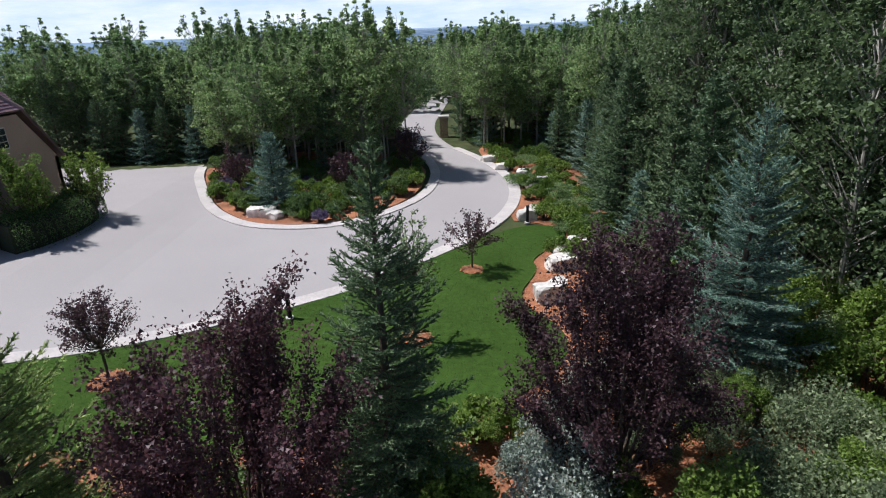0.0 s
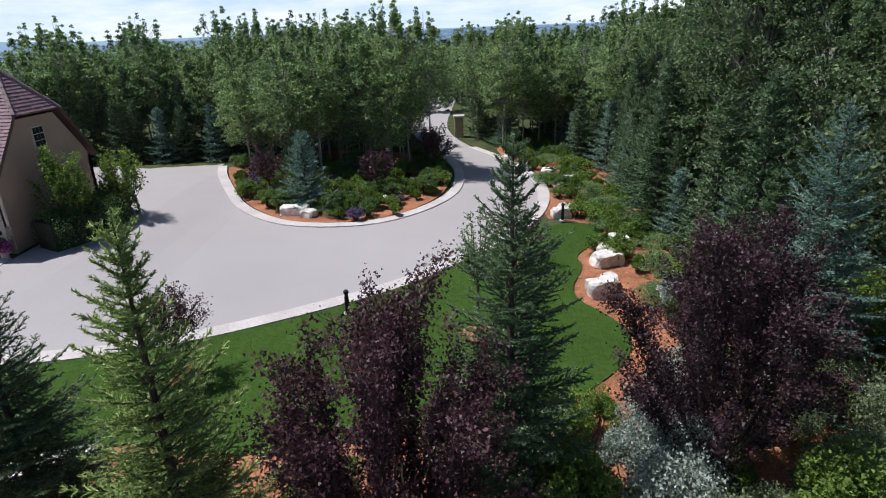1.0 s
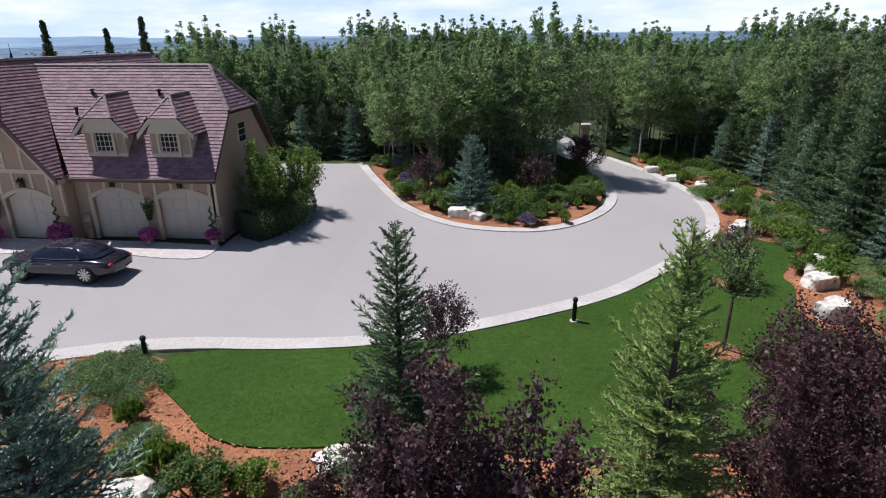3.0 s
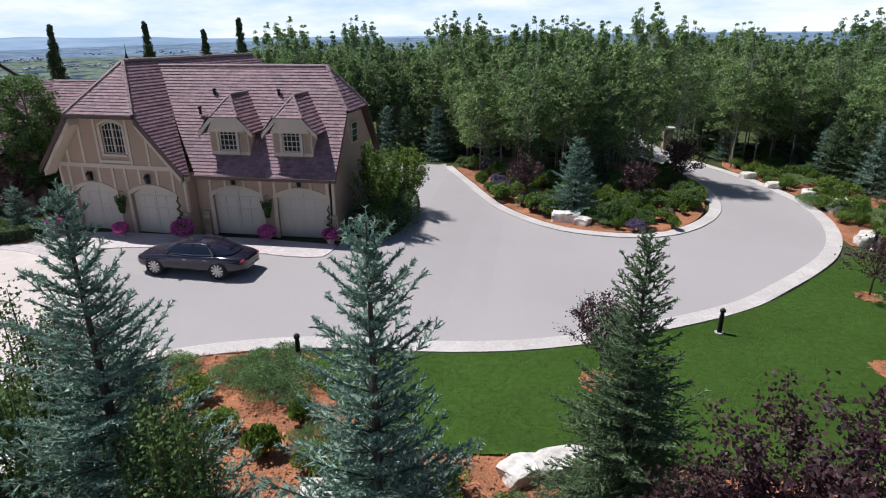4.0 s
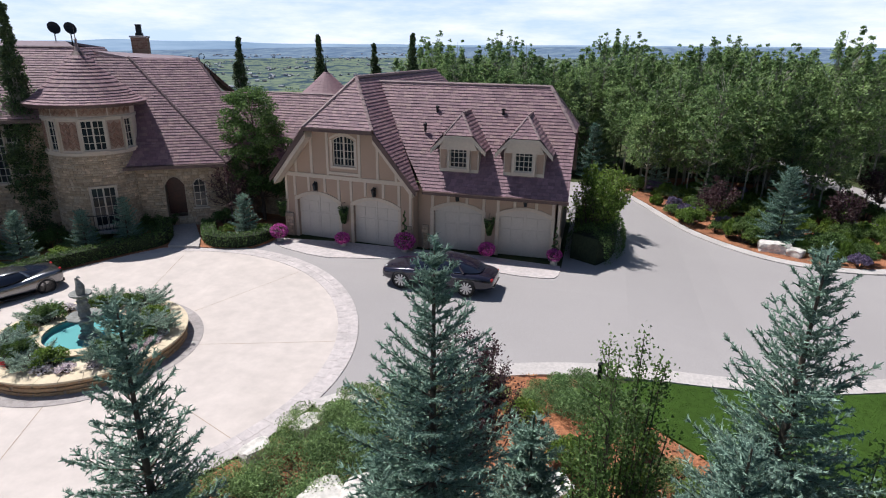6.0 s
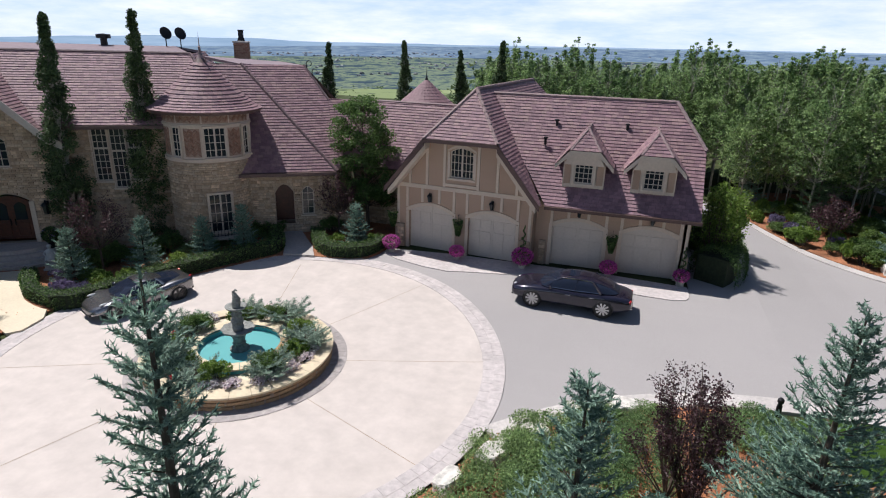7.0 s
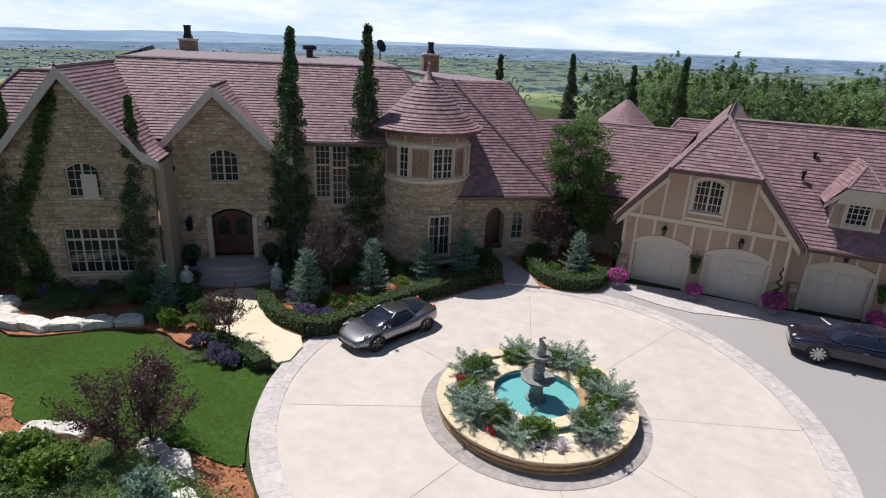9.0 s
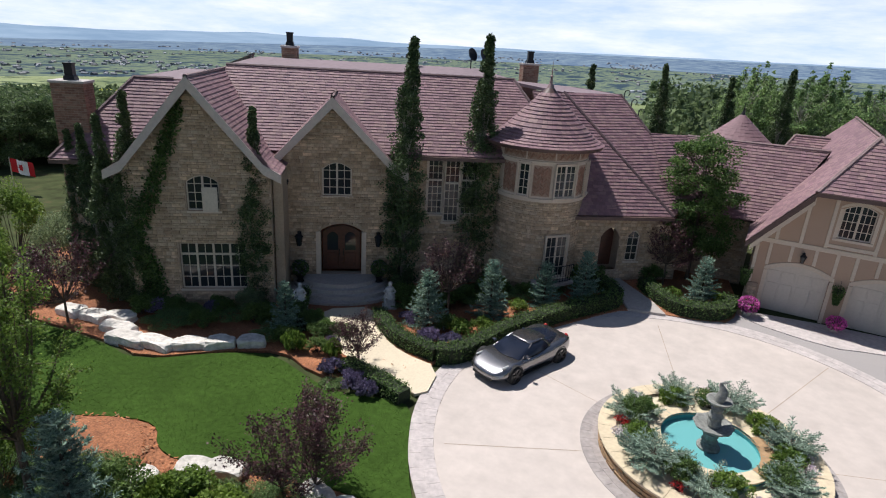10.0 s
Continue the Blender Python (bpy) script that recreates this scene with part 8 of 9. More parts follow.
# the long bed under the camera's way
for x, y, kind, s in ((-35.6, 9.3, "juniper", 1.1), (-34.4, 10.6, "juniper", 1.2), (-33.2, 12.0, "juniper", 1.0), (-35.2, 7.6, "juniper", 1.3), (-33.6, 8.8, "juniper", 1.4), (-32.0, 10.4, "juniper", 1.2), (-31.6, 12.6, "juniper", 0.9), (-36.6, 5.6, "juniper", 1.4), (-34.8, 4.4, "juniper", 1.5),
                      (-29.9, 11.6, "lime", 0.9), (-29.2, 12.9, "juniper", 0.8), (-28.4, 10.0, "lime", 1.0), (-27.6, 12.6, "juniper", 1.2), (-28.2, 13.5, "juniper", 1.0), (-26.4, 11.1, "grass", 0.9), (-25.6, 10.2, "juniper", 0.6), (-26.8, 9.6, "grass", 1.1), (-25.2, 9.2, "lime", 0.9), (-27.8, 7.6, "lime", 1.2),
                      (-24.2, 9.0, "grass", 1.3), (-23.0, 8.4, "green", 1.2), (-21.8, 8.8, "lime", 0.9), (-20.2, 7.8, "green", 1.0), (-16.0, 8.6, "green", 1.2), (-14.8, 8.2, "lime", 1.1), (-12.2, 8.8, "green", 1.3), (-9.4, 10.2, "green", 1.2), (-6.2, 11.2, "lime", 1.3), (-5.6, 10.4, "tall", 0.55), (-7.4, 10.2, "tall", 0.5),
                      (-4.6, 8.0, "silver", 0.9), (-5.4, 6.4, "silver", 1.0), (-3.9, 10.6, "silver", 0.7), (-2.4, 6.2, "tall", 1.0), (-0.6, 7.6, "olive", 1.0), (0.8, 6.2, "olive", 1.1), (1.4, 9.2, "olive", 1.0), (2.6, 7.6, "olive", 1.2), (3.2, 10.6, "lime", 1.6), (3.8, 5.2, "olive", 1.2), (-1.2, 4.2, "tall", 1.1), (1.8, 3.2, "olive", 1.2),
                      (4.6, 12.2, "tall", 1.2), (3.4, 14.6, "tall", 1.0), (-0.4, 11.8, "olive", 0.7), (-1.2, 14.2, "green", 1.3), (-0.8, 16.6, "green", 1.2), (0.6, 18.6, "tall", 0.8), (5.4, 8.8, "tall", 1.3), (6.6, 6.0, "tall", 1.4), (-3.4, 4.6, "olive", 1.0), (-7.0, 4.6, "tall", 0.8), (-8.6, 5.0, "silver", 0.6),
                      (-11.8, 3.2, "green", 1.4), (-14.9, 2.4, "olive", 0.9), (-18.6, 4.8, "tall", 0.7), (-19.8, 2.8, "green", 1.3), (-23.6, 5.6, "green", 1.3), (-29.4, 2.0, "olive", 1.0), (-31.9, 1.0, "tall", 0.8), (-22.9, 6.6, "silver", 0.5), (-27.4, 6.2, "lime", 1.1), (-34.8, 2.6, "olive", 0.7),
                      (-52.9, 2.4, "juniper", 1.2), (-54.3, 2.6, "juniper", 1.2), (-55.6, 3.0, "juniper", 1.0), (-57.4, 2.2, "lime", 1.4), (-58.8, 2.4, "lime", 1.3), (-58.2, 0.8, "green", 1.4), (-60.4, 1.6, "green", 1.3), (-61.6, 1.2, "juniper", 1.2), (-54.8, 0.8, "lime", 1.3), (-51.2, 1.2, "juniper", 1.1), (-56.6, 0.6, "green", 1.3),
                      (-63.8, 0.6, "tall", 0.8), (-65.2, 1.0, "juniper", 1.2), (-64.6, 2.4, "grass", 1.2), (-60.8, -0.8, "lime", 1.4), (-66.5, -0.6, "tall", 0.9), (-50.2, 0.2, "green", 1.2), (-43.4, 0.4, "lime", 1.0), (-40.2, 2.0, "olive", 0.8), (-38.4, 3.8, "juniper", 1.2)):
    plant(kind, x, y, s)

# dense bushes that close the bed's south end
rng_f = random.Random(31)
filled = []
while len(filled) < 46:
    x, y = rng_f.uniform(-7.5, 8.5), rng_f.uniform(1.5, 10.5)
    if any(math.hypot(x - a, y - b) < 1.15 for a, b in filled) or math.hypot(x + 8.1, y - 8.0) < 1.3 or (x < -4 and y > 7.5) or y > 9.2 + 0.3 * x:
        continue
    filled.append((x, y))
    plant(("olive", "tall", "olive", "green", "tall")[len(filled) % 5], x, y, rng_f.uniform(0.6, 0.95) if len(filled) % 5 != 3 else 1.3)

# flowering and silver bushes at the lawn's corner
for x, y, kind, z in ((-1.0, 17.4, "silver", 0.6), (-0.2, 16.6, "silver", 0.65), (0.4, 15.6, "silver", 0.6), (-2.0, 13.0, "silver", 0.55), (-3.4, 11.4, "silver", 0.75), (-4.4, 9.6, "silver", 0.85), (-5.2, 8.9, "silver", 0.7), (-1.9, 12.2, "silver", 0.55)):
    plant(kind, x, y, z)
for x, y in ((-0.9, 17.9), (-0.3, 17.2), (-2.6, 12.4), (-3.6, 9.2), (-8.0, 8.9)):
    plant("pale", x, y, 1.6, 0.5)
# dark planting that fills the shaded beds along the house
for i in range(34):
    u = (i + 0.5) / 34
    x, y = -60.6 + 8.4 * u + rng_f.uniform(-0.5, 0.5), 15.6 + 7.4 * u + rng_f.uniform(-0.4, 1.6)
    plant(("green", "green", "juniper", "green")[i % 4], x, y, rng_f.uniform(0.6, 0.95))
for i in range(20):
    u = (i + 0.5) / 20
    x, y = -70.6 + 8.0 * u + rng_f.uniform(-0.3, 0.3), 9.4 + 3.2 * u + rng_f.uniform(-0.3, 0.9)
    plant(("green", "juniper", "green", "lav", "green")[i % 5], x, y, rng_f.uniform(0.55, 0.9))

for x, y, kind, z in ((-60.8, 10.8, "green", 0.7), (-61.7, 10.5, "grass", 1.1), (-60.5, 11.4, "lav", 0.7), (-61.4, 11.9, "green", 0.9), (-62.4, 10.8, "green", 0.8), (-61.0, 12.6, "juniper", 0.6), (-62.2, 12.4, "green", 0.9), (-63.2, 10.9, "juniper", 0.7), (-60.0, 10.9, "grass", 1.0)):
    plant(kind, x, y, z)

for x, y, kind, z in ((-2.2, 9.9, "olive", 0.5), (-1.4, 10.5, "tall", 0.5), (-0.5, 10.5, "olive", 0.6), (0.4, 10.9, "tall", 0.6), (1.3, 11.5, "olive", 0.7), (4.4, 14.6, "tall", 0.9), (4.1, 13.3, "olive", 0.9), (2.8, 12.2, "tall", 0.8)):
    plant(kind, x, y, z)


# ---- vehicles ----
def car(name, label, x, y, heading, spec, paint, rim, wheels, glass_line, roof, extras):
    """A car seen from above: lofted body, glasshouse with pillars, roof, wheels, lamps and trim. Its nose points along +x before turning."""
    t = thing(name, label, "car", (x, y, gz(x, y) + 0.02), heading)
    bm = bmesh.new()
    rings = []
    for sx, zl, zm, zt, hw, crown in spec:
        half = [(0.0, zl), (0.55 * hw, zl), (0.88 * hw, zl + 0.03), (0.985 * hw, zl + 0.16), (hw, zm), (0.985 * hw, zt - 0.16), (0.94 * hw, zt - 0.055), (0.84 * hw, zt), (0.5 * hw, zt + crown * 0.75), (0.0, zt + crown)]
        ring = [bm.verts.new((sx, -p, z)) for p, z in half] + [bm.verts.new((sx, p, z)) for p, z in reversed(half[1:-1])]
        rings.append(ring)
    n = len(rings[0])
    for a, b in zip(rings, rings[1:]):
        for i in range(n):
            bm.faces.new((a[i], a[(i + 1) % n], b[(i + 1) % n], b[i]))
    bm.faces.new(rings[0])
    bm.faces.new(rings[-1])
    body = part("body", bm, paint, t, smooth=True)
    sub = body.modifiers.new("round", "SUBSURF")
    sub.levels = sub.render_levels = 2
    # glasshouse: smooth closed outlines at the sill, half way up and at the roof, lofted
    def outline(pts, bow):
        loop = [Vector((px, -w, z)) for px, w, z in pts] + [Vector((pts[-1][0] - bow, 0.0, pts[-1][2]))] + [Vector((px, w, z)) for px, w, z in pts[::-1]] + [Vector((pts[0][0] + bow, 0.0, pts[0][2]))]
        k, out = len(loop), []
        for i in range(k):
            p0, p1, p2, p3 = (loop[(i + q) % k] for q in (-1, 0, 1, 2))
            for u in (0.0, 0.25, 0.5, 0.75):
                out.append(0.5 * (2 * p1 + (p2 - p0) * u + (2 * p0 - 5 * p1 + 4 * p2 - p3) * u * u + (3 * p1 - p0 - 3 * p2 + p3) * u ** 3))
        return out
    low, top = outline(glass_line["base"], 0.12), outline(glass_line["top"], 0.06)
    mid = [a.lerp(b, 0.5) + Vector((0.02 * (a.x > 0.5) - 0.02 * (a.x < -0.8), 0.022 * (1 if a.y > 0 else -1) * (abs(a.y) > 0.3), 0.03)) for a, b in zip(low, top)]
    gb = bmesh.new()
    loops = [[gb.verts.new(v) for v in line] for line in (low, mid, top)]
    m = len(low)
    for la, lb in zip(loops, loops[1:]):
        for i in range(m):
            gb.faces.new((la[i], la[(i + 1) % m], lb[(i + 1) % m], lb[i]))
    gb.faces.new(loops[2])
    part("window_glass", gb, M["car_glass"], t, smooth=True)
    rb = bmesh.new()
    rows = [[rb.verts.new((px, q * (w + 0.015), z + 0.012 + lift)) for q, lift in ((-1, 0.0), (-0.8, 0.022), (-0.35, 0.042), (0.35, 0.042), (0.8, 0.022), (1, 0.0))] for px, w, z in roof]
    for ra, rc in zip(rows, rows[1:]):
        for i in range(5):
            rb.faces.new((ra[i], rc[i], rc[i + 1], ra[i + 1]))
    rf = part("roof_panel", rb, paint, t, smooth=True)
    so = rf.modifiers.new("thick", "SOLIDIFY")
    so.thickness = 0.02
    sb2 = rf.modifiers.new("round", "SUBSURF")
    sb2.levels = sb2.render_levels = 2
    # pillars follow the edges between base and top outlines
    for i, r in glass_line["pillars"]:
        for s in (-1, 1):
            pb = bmesh.new()
            b0, t0 = glass_line["base"][i[0]], glass_line["top"][i[1]]
            add_tube(pb, [(b0[0], s * (b0[1] + 0.004), b0[2] - 0.02), (t0[0], s * (t0[1] + 0.006), t0[2] + 0.012)], [r, r * 0.8], 6)
            part("pillar", pb, paint, t)
    for s in (-1, 1):
        cb = bmesh.new()
        pts = [(px, s * (w + 0.012), z + 0.005) for px, w, z in glass_line["base"][1:-1]] + [(px, s * (w + 0.02), z) for px, w, z in glass_line["top"][::-1]]
        add_tube(cb, pts, [0.014] * len(pts), 5)
        part("window_trim", cb, M["chrome"] if extras.get("chrome") else M["iron"], t)
    # wheels
    R = wheels["r"]
    for wx in wheels["x"]:
        for s in (-1, 1):
            yy = s * (wheels["track"] / 2)
            wb = bmesh.new()
            add_lathe(wb, [(R * 0.78, -0.12), (R * 0.94, -0.125), (R, -0.09), (R, 0.09), (R * 0.94, 0.125), (R * 0.78, 0.12)], 28)
            for v in wb.verts:
                v.co = Vector((v.co.x, s * v.co.z, v.co.y))
            wheel = part("wheel", wb, M["tyre"], t, smooth=True)
            wheel.matrix_basis = pose(wx, yy, R)
            db = bmesh.new()
            add_lathe(db, [(0.0, 0.04), (R * 0.74, 0.05), (R * 0.80, 0.07), (R * 0.80, 0.118), (R * 0.75, 0.118), (R * 0.73, 0.06)], 28)
            for v in db.verts:
                v.co = Vector((v.co.x, s * v.co.z, v.co.y))
            part("rim", db, M["dark_alloy"], wheel)
            for q in range(wheels["spokes"]):
                a = 2 * math.pi * q / wheels["spokes"]
                sb = bmesh.new()
                w0, w1 = wheels["spoke_w"] * 0.55, wheels["spoke_w"]
                pts = [(R * 0.1, -w0), (R * 0.77, -w1), (R * 0.77, w1), (R * 0.1, w0)]
                add_prism(sb, [(p[0] * math.cos(a) - p[1] * math.sin(a), p[0] * math.sin(a) + p[1] * math.cos(a)) for p in pts], "y", s * 0.085, s * 0.112)
                part("spoke", sb, rim, wheel)
            hb = bmesh.new()
            add_lathe(hb, [(0.0, 0.125), (R * 0.15, 0.122), (R * 0.17, 0.09)], 14)
            for v in hb.verts:
                v.co = Vector((v.co.x, s * v.co.z, v.co.y))
            part("hub_cap", hb, rim, wheel)
            ab = bmesh.new()
            add_lathe(ab, [(0.0, -0.16), (R * 1.13, -0.16), (R * 1.13, 0.085), (R * 1.07, 0.09), (R * 1.05, -0.1), (0.0, -0.1)], 30)
            for v in ab.verts:
                v.co = Vector((v.co.x + wx, s * v.co.z + yy, v.co.y + R + 0.01))
            part("wheel_arch", ab, M["tyre"], t)
    # lamps
    for (px, py, pz, rx, ry, rz_, kind) in extras["lamps"]:
        for s in (-1, 1):
            lb = bmesh.new()
            bmesh.ops.create_uvsphere(lb, u_segments=12, v_segments=8, radius=1.0)
            for v in lb.verts:
                v.co = Vector((v.co.x * rx + px, v.co.y * ry + s * py, v.co.z * rz_ + pz))
            part("headlight" if kind == "lamp_clear" else "tail_light", lb, M[kind], t, smooth=True)
    for s in (-1, 1):
        mb = bmesh.new()
        mx, my, mz = extras["mirror"]
        add_box(mb, mx - 0.07, mx + 0.07, s * my - 0.09, s * my + 0.09, mz, mz + 0.12, bevel=0.03)
        part("wing_mirror", mb, paint, t)
        for hx, hz, hy in extras.get("handles", ()):
            hb = bmesh.new()
            add_box(hb, hx - 0.1, hx + 0.1, s * hy - 0.02, s * hy + 0.02, hz, hz + 0.03, bevel=0.008)
            part("door_handle", hb, M["chrome"], t)
    for nm, mat, (x0, x1, y0, y1, z0, z1) in extras.get("boxes", ()):
        bb = bmesh.new()
        add_box(bb, x0, x1, y0, y1, z0, z1, bevel=min(0.02, (z1 - z0) * 0.3))
        part(nm, bb, M[mat], t)
    return t


car("sedan_car", "long dark blue-black luxury sedan on the drive", -34.9, 20.4, 178, [
    (-2.66, 0.40, 0.60, 0.80, 0.66, 0.01), (-2.56, 0.32, 0.62, 0.88, 0.80, 0.02), (-2.2, 0.25, 0.64, 0.96, 0.92, 0.04), (-1.6, 0.22, 0.65, 1.01, 0.975, 0.04), (-0.9, 0.22, 0.64, 0.99, 0.965, 0.03), (-0.2, 0.22, 0.63, 0.98, 0.955, 0.03), (0.7, 0.22, 0.63, 0.98, 0.965, 0.03),
    (1.2, 0.22, 0.63, 0.965, 0.975, 0.055), (1.75, 0.23, 0.62, 0.92, 0.965, 0.08), (2.3, 0.25, 0.6, 0.85, 0.90, 0.07), (2.55, 0.3, 0.58, 0.77, 0.78, 0.04), (2.64, 0.38, 0.56, 0.70, 0.62, 0.0)],
    M["car_dark"], M["alloy"], {"r": 0.385, "x": (1.60, -1.47), "track": 1.74, "spokes": 10, "spoke_w": 0.042},
    {"base": [(1.30, 0.56, 1.02), (1.05, 0.80, 0.995), (-0.2, 0.84, 1.0), (-1.35, 0.80, 1.03), (-1.95, 0.60, 1.04)], "top": [(0.46, 0.48, 1.42), (0.34, 0.57, 1.43), (-0.3, 0.60, 1.47), (-0.95, 0.57, 1.42), (-1.30, 0.46, 1.34)], "pillars": [((1, 1), 0.035), ((2, 2), 0.03), ((3, 3), 0.085)]},
    [(0.50, 0.48, 1.405), (0.3, 0.56, 1.435), (0.0, 0.60, 1.465), (-0.4, 0.61, 1.47), (-0.9, 0.59, 1.435), (-1.25, 0.53, 1.36), (-1.55, 0.50, 1.265), (-1.85, 0.50, 1.14)],
    {"chrome": True, "mirror": (0.85, 0.95, 0.98), "handles": ((0.05, 0.80, 0.97), (-0.95, 0.82, 0.98)),
     "lamps": ((2.46, 0.46, 0.74, 0.10, 0.12, 0.11, "lamp_clear"), (2.34, 0.68, 0.72, 0.10, 0.09, 0.09, "lamp_clear"), (-2.55, 0.62, 0.78, 0.08, 0.16, 0.08, "lamp_red")),
     "boxes": (("sunroof", "car_glass", (-0.3, 0.15, -0.36, 0.36, 1.497, 1.522)), ("grille", "chrome", (2.58, 2.645, -0.32, 0.32, 0.42, 0.74)), ("bumper_trim", "chrome", (-2.68, -2.60, -0.62, 0.62, 0.44, 0.47)), ("air_intake", "iron", (2.52, 2.61, -0.62, 0.62, 0.3, 0.4)))})

car("sports_car", "low metallic grey sports coupe parked beside the hedge", -53.35, 14.3, -114, [
    (-2.22, 0.42, 0.62, 0.84, 0.66, 0.0), (-2.12, 0.30, 0.64, 0.93, 0.82, 0.0), (-1.75, 0.22, 0.62, 0.95, 0.94, 0.02), (-1.35, 0.18, 0.60, 0.95, 0.975, 0.02), (-0.85, 0.16, 0.54, 0.86, 0.955, 0.04), (-0.3, 0.15, 0.48, 0.78, 0.90, 0.05), (0.4, 0.15, 0.46, 0.75, 0.89, 0.06),
    (0.9, 0.15, 0.47, 0.78, 0.935, 0.03), (1.3, 0.15, 0.47, 0.79, 0.96, -0.02), (1.7, 0.16, 0.43, 0.69, 0.93, 0.0), (2.05, 0.18, 0.38, 0.55, 0.80, 0.02), (2.25, 0.22, 0.34, 0.44, 0.52, 0.02)],
    M["car_grey"], M["dark_alloy"], {"r": 0.345, "x": (1.30, -1.36), "track": 1.74, "spokes": 5, "spoke_w": 0.05},
    {"base": [(1.02, 0.52, 0.80), (0.85, 0.74, 0.77), (-0.1, 0.80, 0.80), (-0.85, 0.70, 0.90), (-1.70, 0.42, 0.95)], "top": [(0.18, 0.42, 1.14), (0.06, 0.52, 1.16), (-0.25, 0.54, 1.18), (-0.60, 0.50, 1.15), (-0.95, 0.38, 1.09)], "pillars": [((1, 1), 0.028), ((3, 3), 0.075)]},
    [(0.20, 0.44, 1.14), (0.0, 0.53, 1.17), (-0.3, 0.54, 1.185), (-0.6, 0.50, 1.155), (-0.95, 0.40, 1.095)],
    {"mirror": (0.68, 0.90, 0.84), "lamps": ((1.66, 0.70, 0.70, 0.20, 0.06, 0.05, "lamp_clear"), (-2.12, 0.56, 0.86, 0.07, 0.10, 0.10, "lamp_red")),
     "boxes": (("engine_cover", "car_glass", (-1.6, -1.0, -0.36, 0.36, 0.985, 1.01)), ("front_grille", "iron", (2.08, 2.24, -0.48, 0.48, 0.2, 0.31)), ("rear_diffuser", "iron", (-2.24, -2.08, -0.56, 0.56, 0.25, 0.42)), ("side_sill", "iron", (-0.95, 0.9, -0.90, 0.90, 0.12, 0.18)))})


# ---- flag, gate, town ----
def flagpole(x, y):
    t = thing("flagpole", "white flagpole flying a red and white flag", "flagpole", (x, y, -1.7))
    bm = bmesh.new()
    add_tube(bm, [(0, 0, 1.2), (0, 0, 4.3)], [0.05, 0.03], 8)
    part("pole", bm, M["alloy"], t)
    for i, (mat, a, b) in enumerate((("flag_red", 0.0, 0.5), ("flag_white", 0.5, 1.5), ("flag_red", 1.5, 2.0))):
        verts = []
        for j in range(7):
            u = a + (b - a) * j / 6
            wav = 0.08 * math.sin(u * 4.5)
            verts += [(0.06 + u * 0.9, wav + u * 0.25, 4.2 - 0.1 * u), (0.06 + u * 0.9, wav + u * 0.25 + 0.03, 3.2 - 0.14 * u)]
        mesh_object("flag_panel", verts, [(2 * j, 2 * j + 2, 2 * j + 3, 2 * j + 1) for j in range(6)], M[mat], t)
    bm = bmesh.new()
    pts = [(math.cos(radians(a)) * r, math.sin(radians(a)) * r) for a, r in zip(range(0, 360, 30), (0.26, 0.13) * 6)]
    add_prism(bm, [(0.96 + p, 3.6 + q) for p, q in pts], "y", 0.12, 0.2)
    part("flag_emblem", bm, M["flag_red"], t)


flagpole(-94.0, 18.4)
sheet("road_west", [(-90, 13.5), (-91, 11.5), (-125, 21), (-125, 24), (-92, 15.0)], M["asphalt"], 0.05, "pale drive running off west of the house", "driveway", 6.0)


def gate_pillar(x, y):
    t = thing("gate_pillar", "square stone gate pillar with a pale cap", "pillar", (x, y, 0), group="gate pillars")
    bm = bmesh.new()
    add_box(bm, -0.42, 0.42, -0.42, 0.42, -0.1, 1.9)
    body = part("shaft", bm, M["mortar"], t)
    stones_on(body, [(-0.42, 0), (0.42, 0), (0.42, 1.9), (-0.42, 1.9)], [], -0.42, 5)
    bm = bmesh.new()
    add_box(bm, -0.55, 0.55, -0.55, 0.55, 1.9, 2.08, bevel=0.03)
    part("cap", bm, M["kerb"], t)


for x, y in ((-7.2, 57.5), (-12.6, 57.5)):
    gate_pillar(x, y)


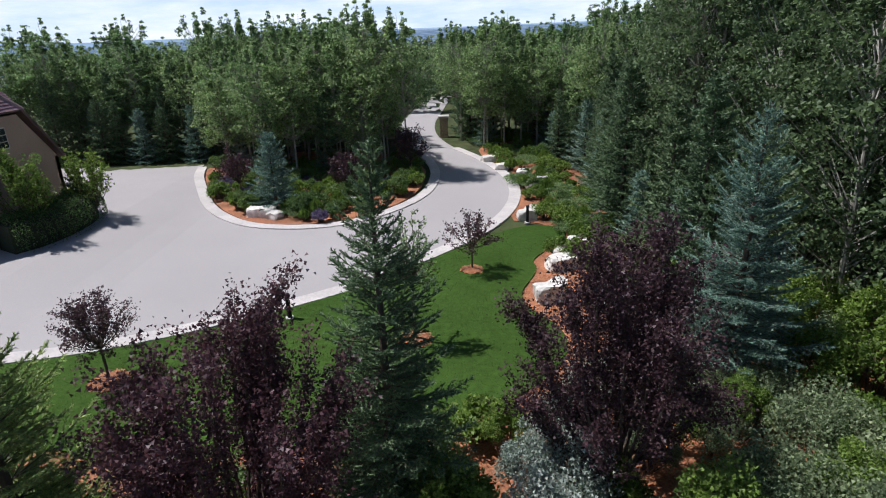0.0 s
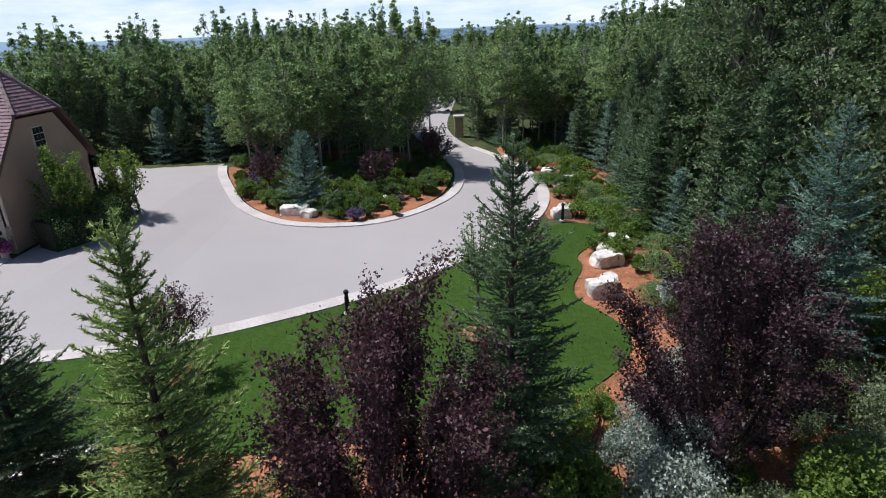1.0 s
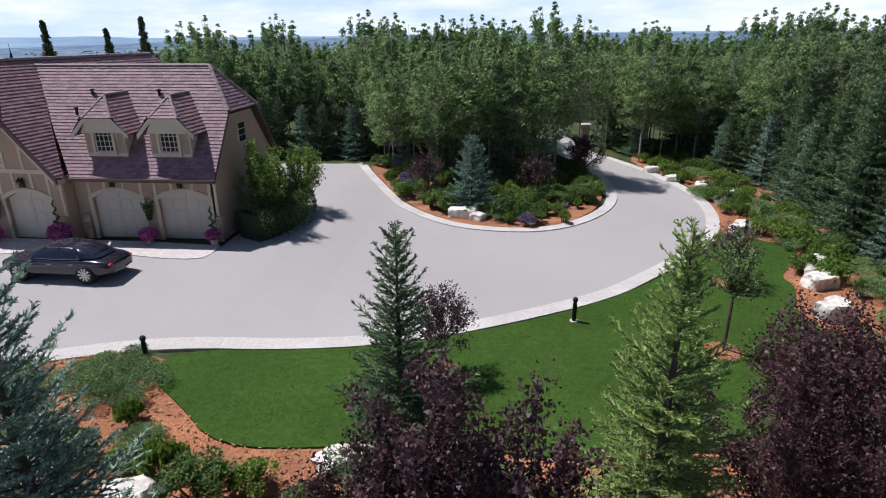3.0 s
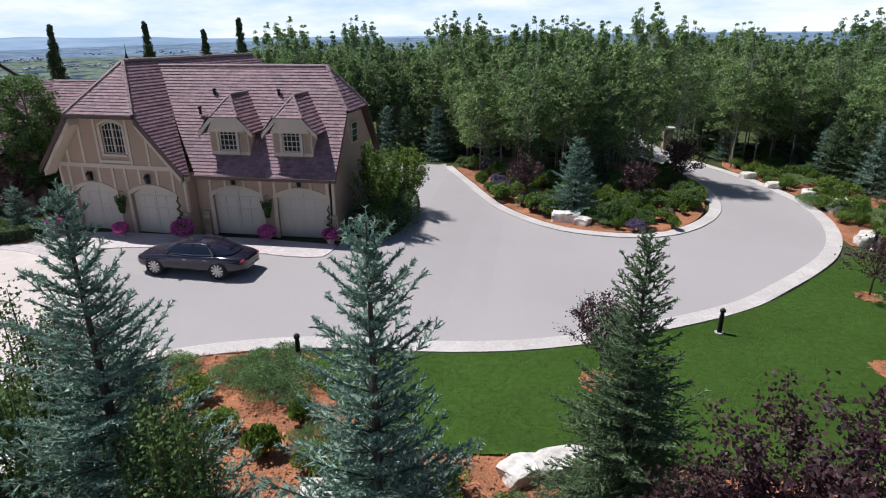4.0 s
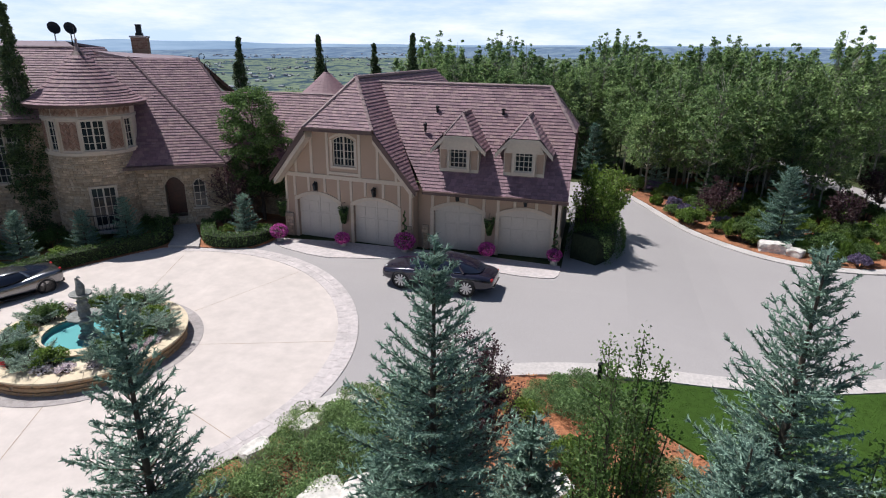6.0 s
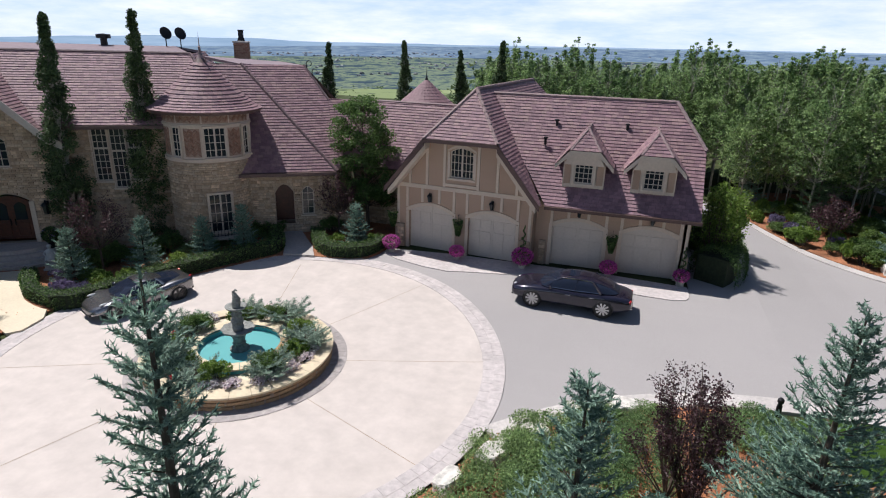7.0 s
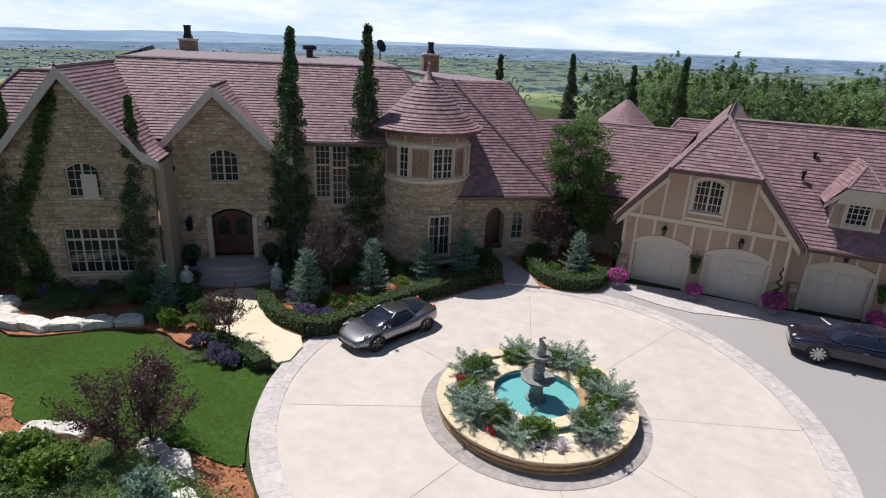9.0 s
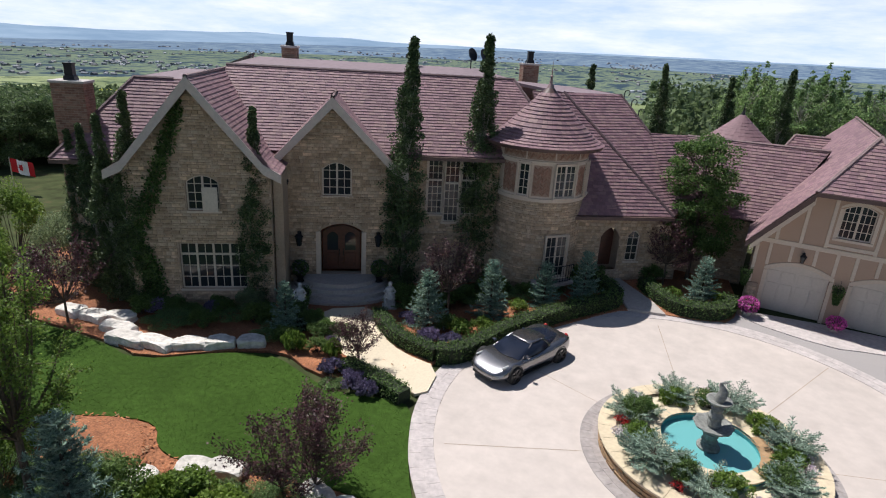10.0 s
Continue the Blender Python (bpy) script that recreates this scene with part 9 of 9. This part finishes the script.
def build_town():
    """Houses of the town in the valley, too far to tell apart."""
    rng = random.Random(8)
    verts, faces = [], []
    n = 0
    while n < 900:
        a, r = radians(rng.uniform(82, 165)), rng.uniform(1500, 3600)
        x, y = r * math.cos(a), r * math.sin(a)
        if noise.noise((x / 330, y / 330, 9.0)) < 0.06:
            continue
        n += 1
        z = max(plain_height(x, y) if r > 1500 else far_height(x, y), -999) - 0.5
        w, d, h, th = rng.uniform(7, 15), rng.uniform(6, 10), rng.uniform(2.5, 5), rng.uniform(0, 3.14)
        c, s = math.cos(th), math.sin(th)
        k = len(verts)
        for (p, q, zz) in ((-1, -1, 0), (1, -1, 0), (1, 1, 0), (-1, 1, 0), (-1, -1, h), (1, -1, h), (1, 1, h), (-1, 1, h), (-1, 0, h + 2.5), (1, 0, h + 2.5)):
            u, v = p * w / 2, q * d / 2
            verts.append((x + c * u - s * v, y + s * u + c * v, z + zz))
        faces += [(k, k + 1, k + 5, k + 4), (k + 1, k + 2, k + 6, k + 5), (k + 2, k + 3, k + 7, k + 6), (k + 3, k, k + 4, k + 7), (k + 4, k + 5, k + 9, k + 8), (k + 7, k + 8, k + 9, k + 6), (k + 5, k + 6, k + 9), (k + 7, k + 4, k + 8)]
    ob = mesh_object("far_town", verts, faces, M["far_house"])
    tagged(ob, "small houses of a town down in the valley", "town", kind="stuff")


build_town()


# ---- grass and bark ----
def build_grass():
    rng = np.random.default_rng(21)
    for poly, n in ((lawns[0], 60000), (lawns[1], 34000)):
        xs, ys = [p[0] for p in poly], [p[1] for p in poly]
        got = []
        while len(got) < n:
            x, y = rng.uniform(min(xs), max(xs)), rng.uniform(min(ys), max(ys))
            if inside(x, y, poly):
                got.append((x, y, gz(x, y) + 0.05))
        P = np.array(got)
        a = rng.uniform(0, 6.28, n)
        s = np.stack([np.cos(a), np.sin(a), np.zeros(n)], axis=1) * 0.011
        tip = np.stack([rng.normal(size=n) * 0.03, rng.normal(size=n) * 0.03, rng.uniform(0.012, 0.03, n)], axis=1)
        ob = quads_object("grass", np.stack([P - s, P + s, P + tip], axis=1), M["grass"], per=3)
        tagged(ob, "short mown grass blades of the lawn", "grass", kind="stuff")


build_grass()


def build_chips():
    rng = np.random.default_rng(22)
    for poly, n in ((bed_polys[0], 42000), (bed_polys[1], 9000), (bed_polys[2], 12000)):
        xs, ys = [p[0] for p in poly], [p[1] for p in poly]
        got = []
        while len(got) < n:
            x, y = rng.uniform(min(xs), max(xs)), rng.uniform(min(ys), max(ys))
            if inside(x, y, poly) and not inside(x, y, lawns[0]) and not inside(x, y, lawns[1]):
                got.append((x, y, gz(x, y) + 0.06 + bed_relief(x, y)))
        P = np.array(got)
        P[:, 2] += rng.uniform(-0.01, 0.03, n)
        d = rand_dirs(rng, n)
        d[:, 2] *= 0.25
        u = np.cross(d, np.array([0, 0, 1.0]) + 0.3 * rand_dirs(rng, n))
        L, W = rng.uniform(0.03, 0.08, n)[:, None], rng.uniform(0.012, 0.03, n)[:, None]
        ob = quads_object("bark_chips", np.stack([P - d * L - u * W, P + d * L - u * W, P + d * L + u * W, P - d * L + u * W], axis=1), M["chip"])
        tagged(ob, "scattered orange-brown bark chips on the bed", "bark mulch", kind="stuff")


build_chips()
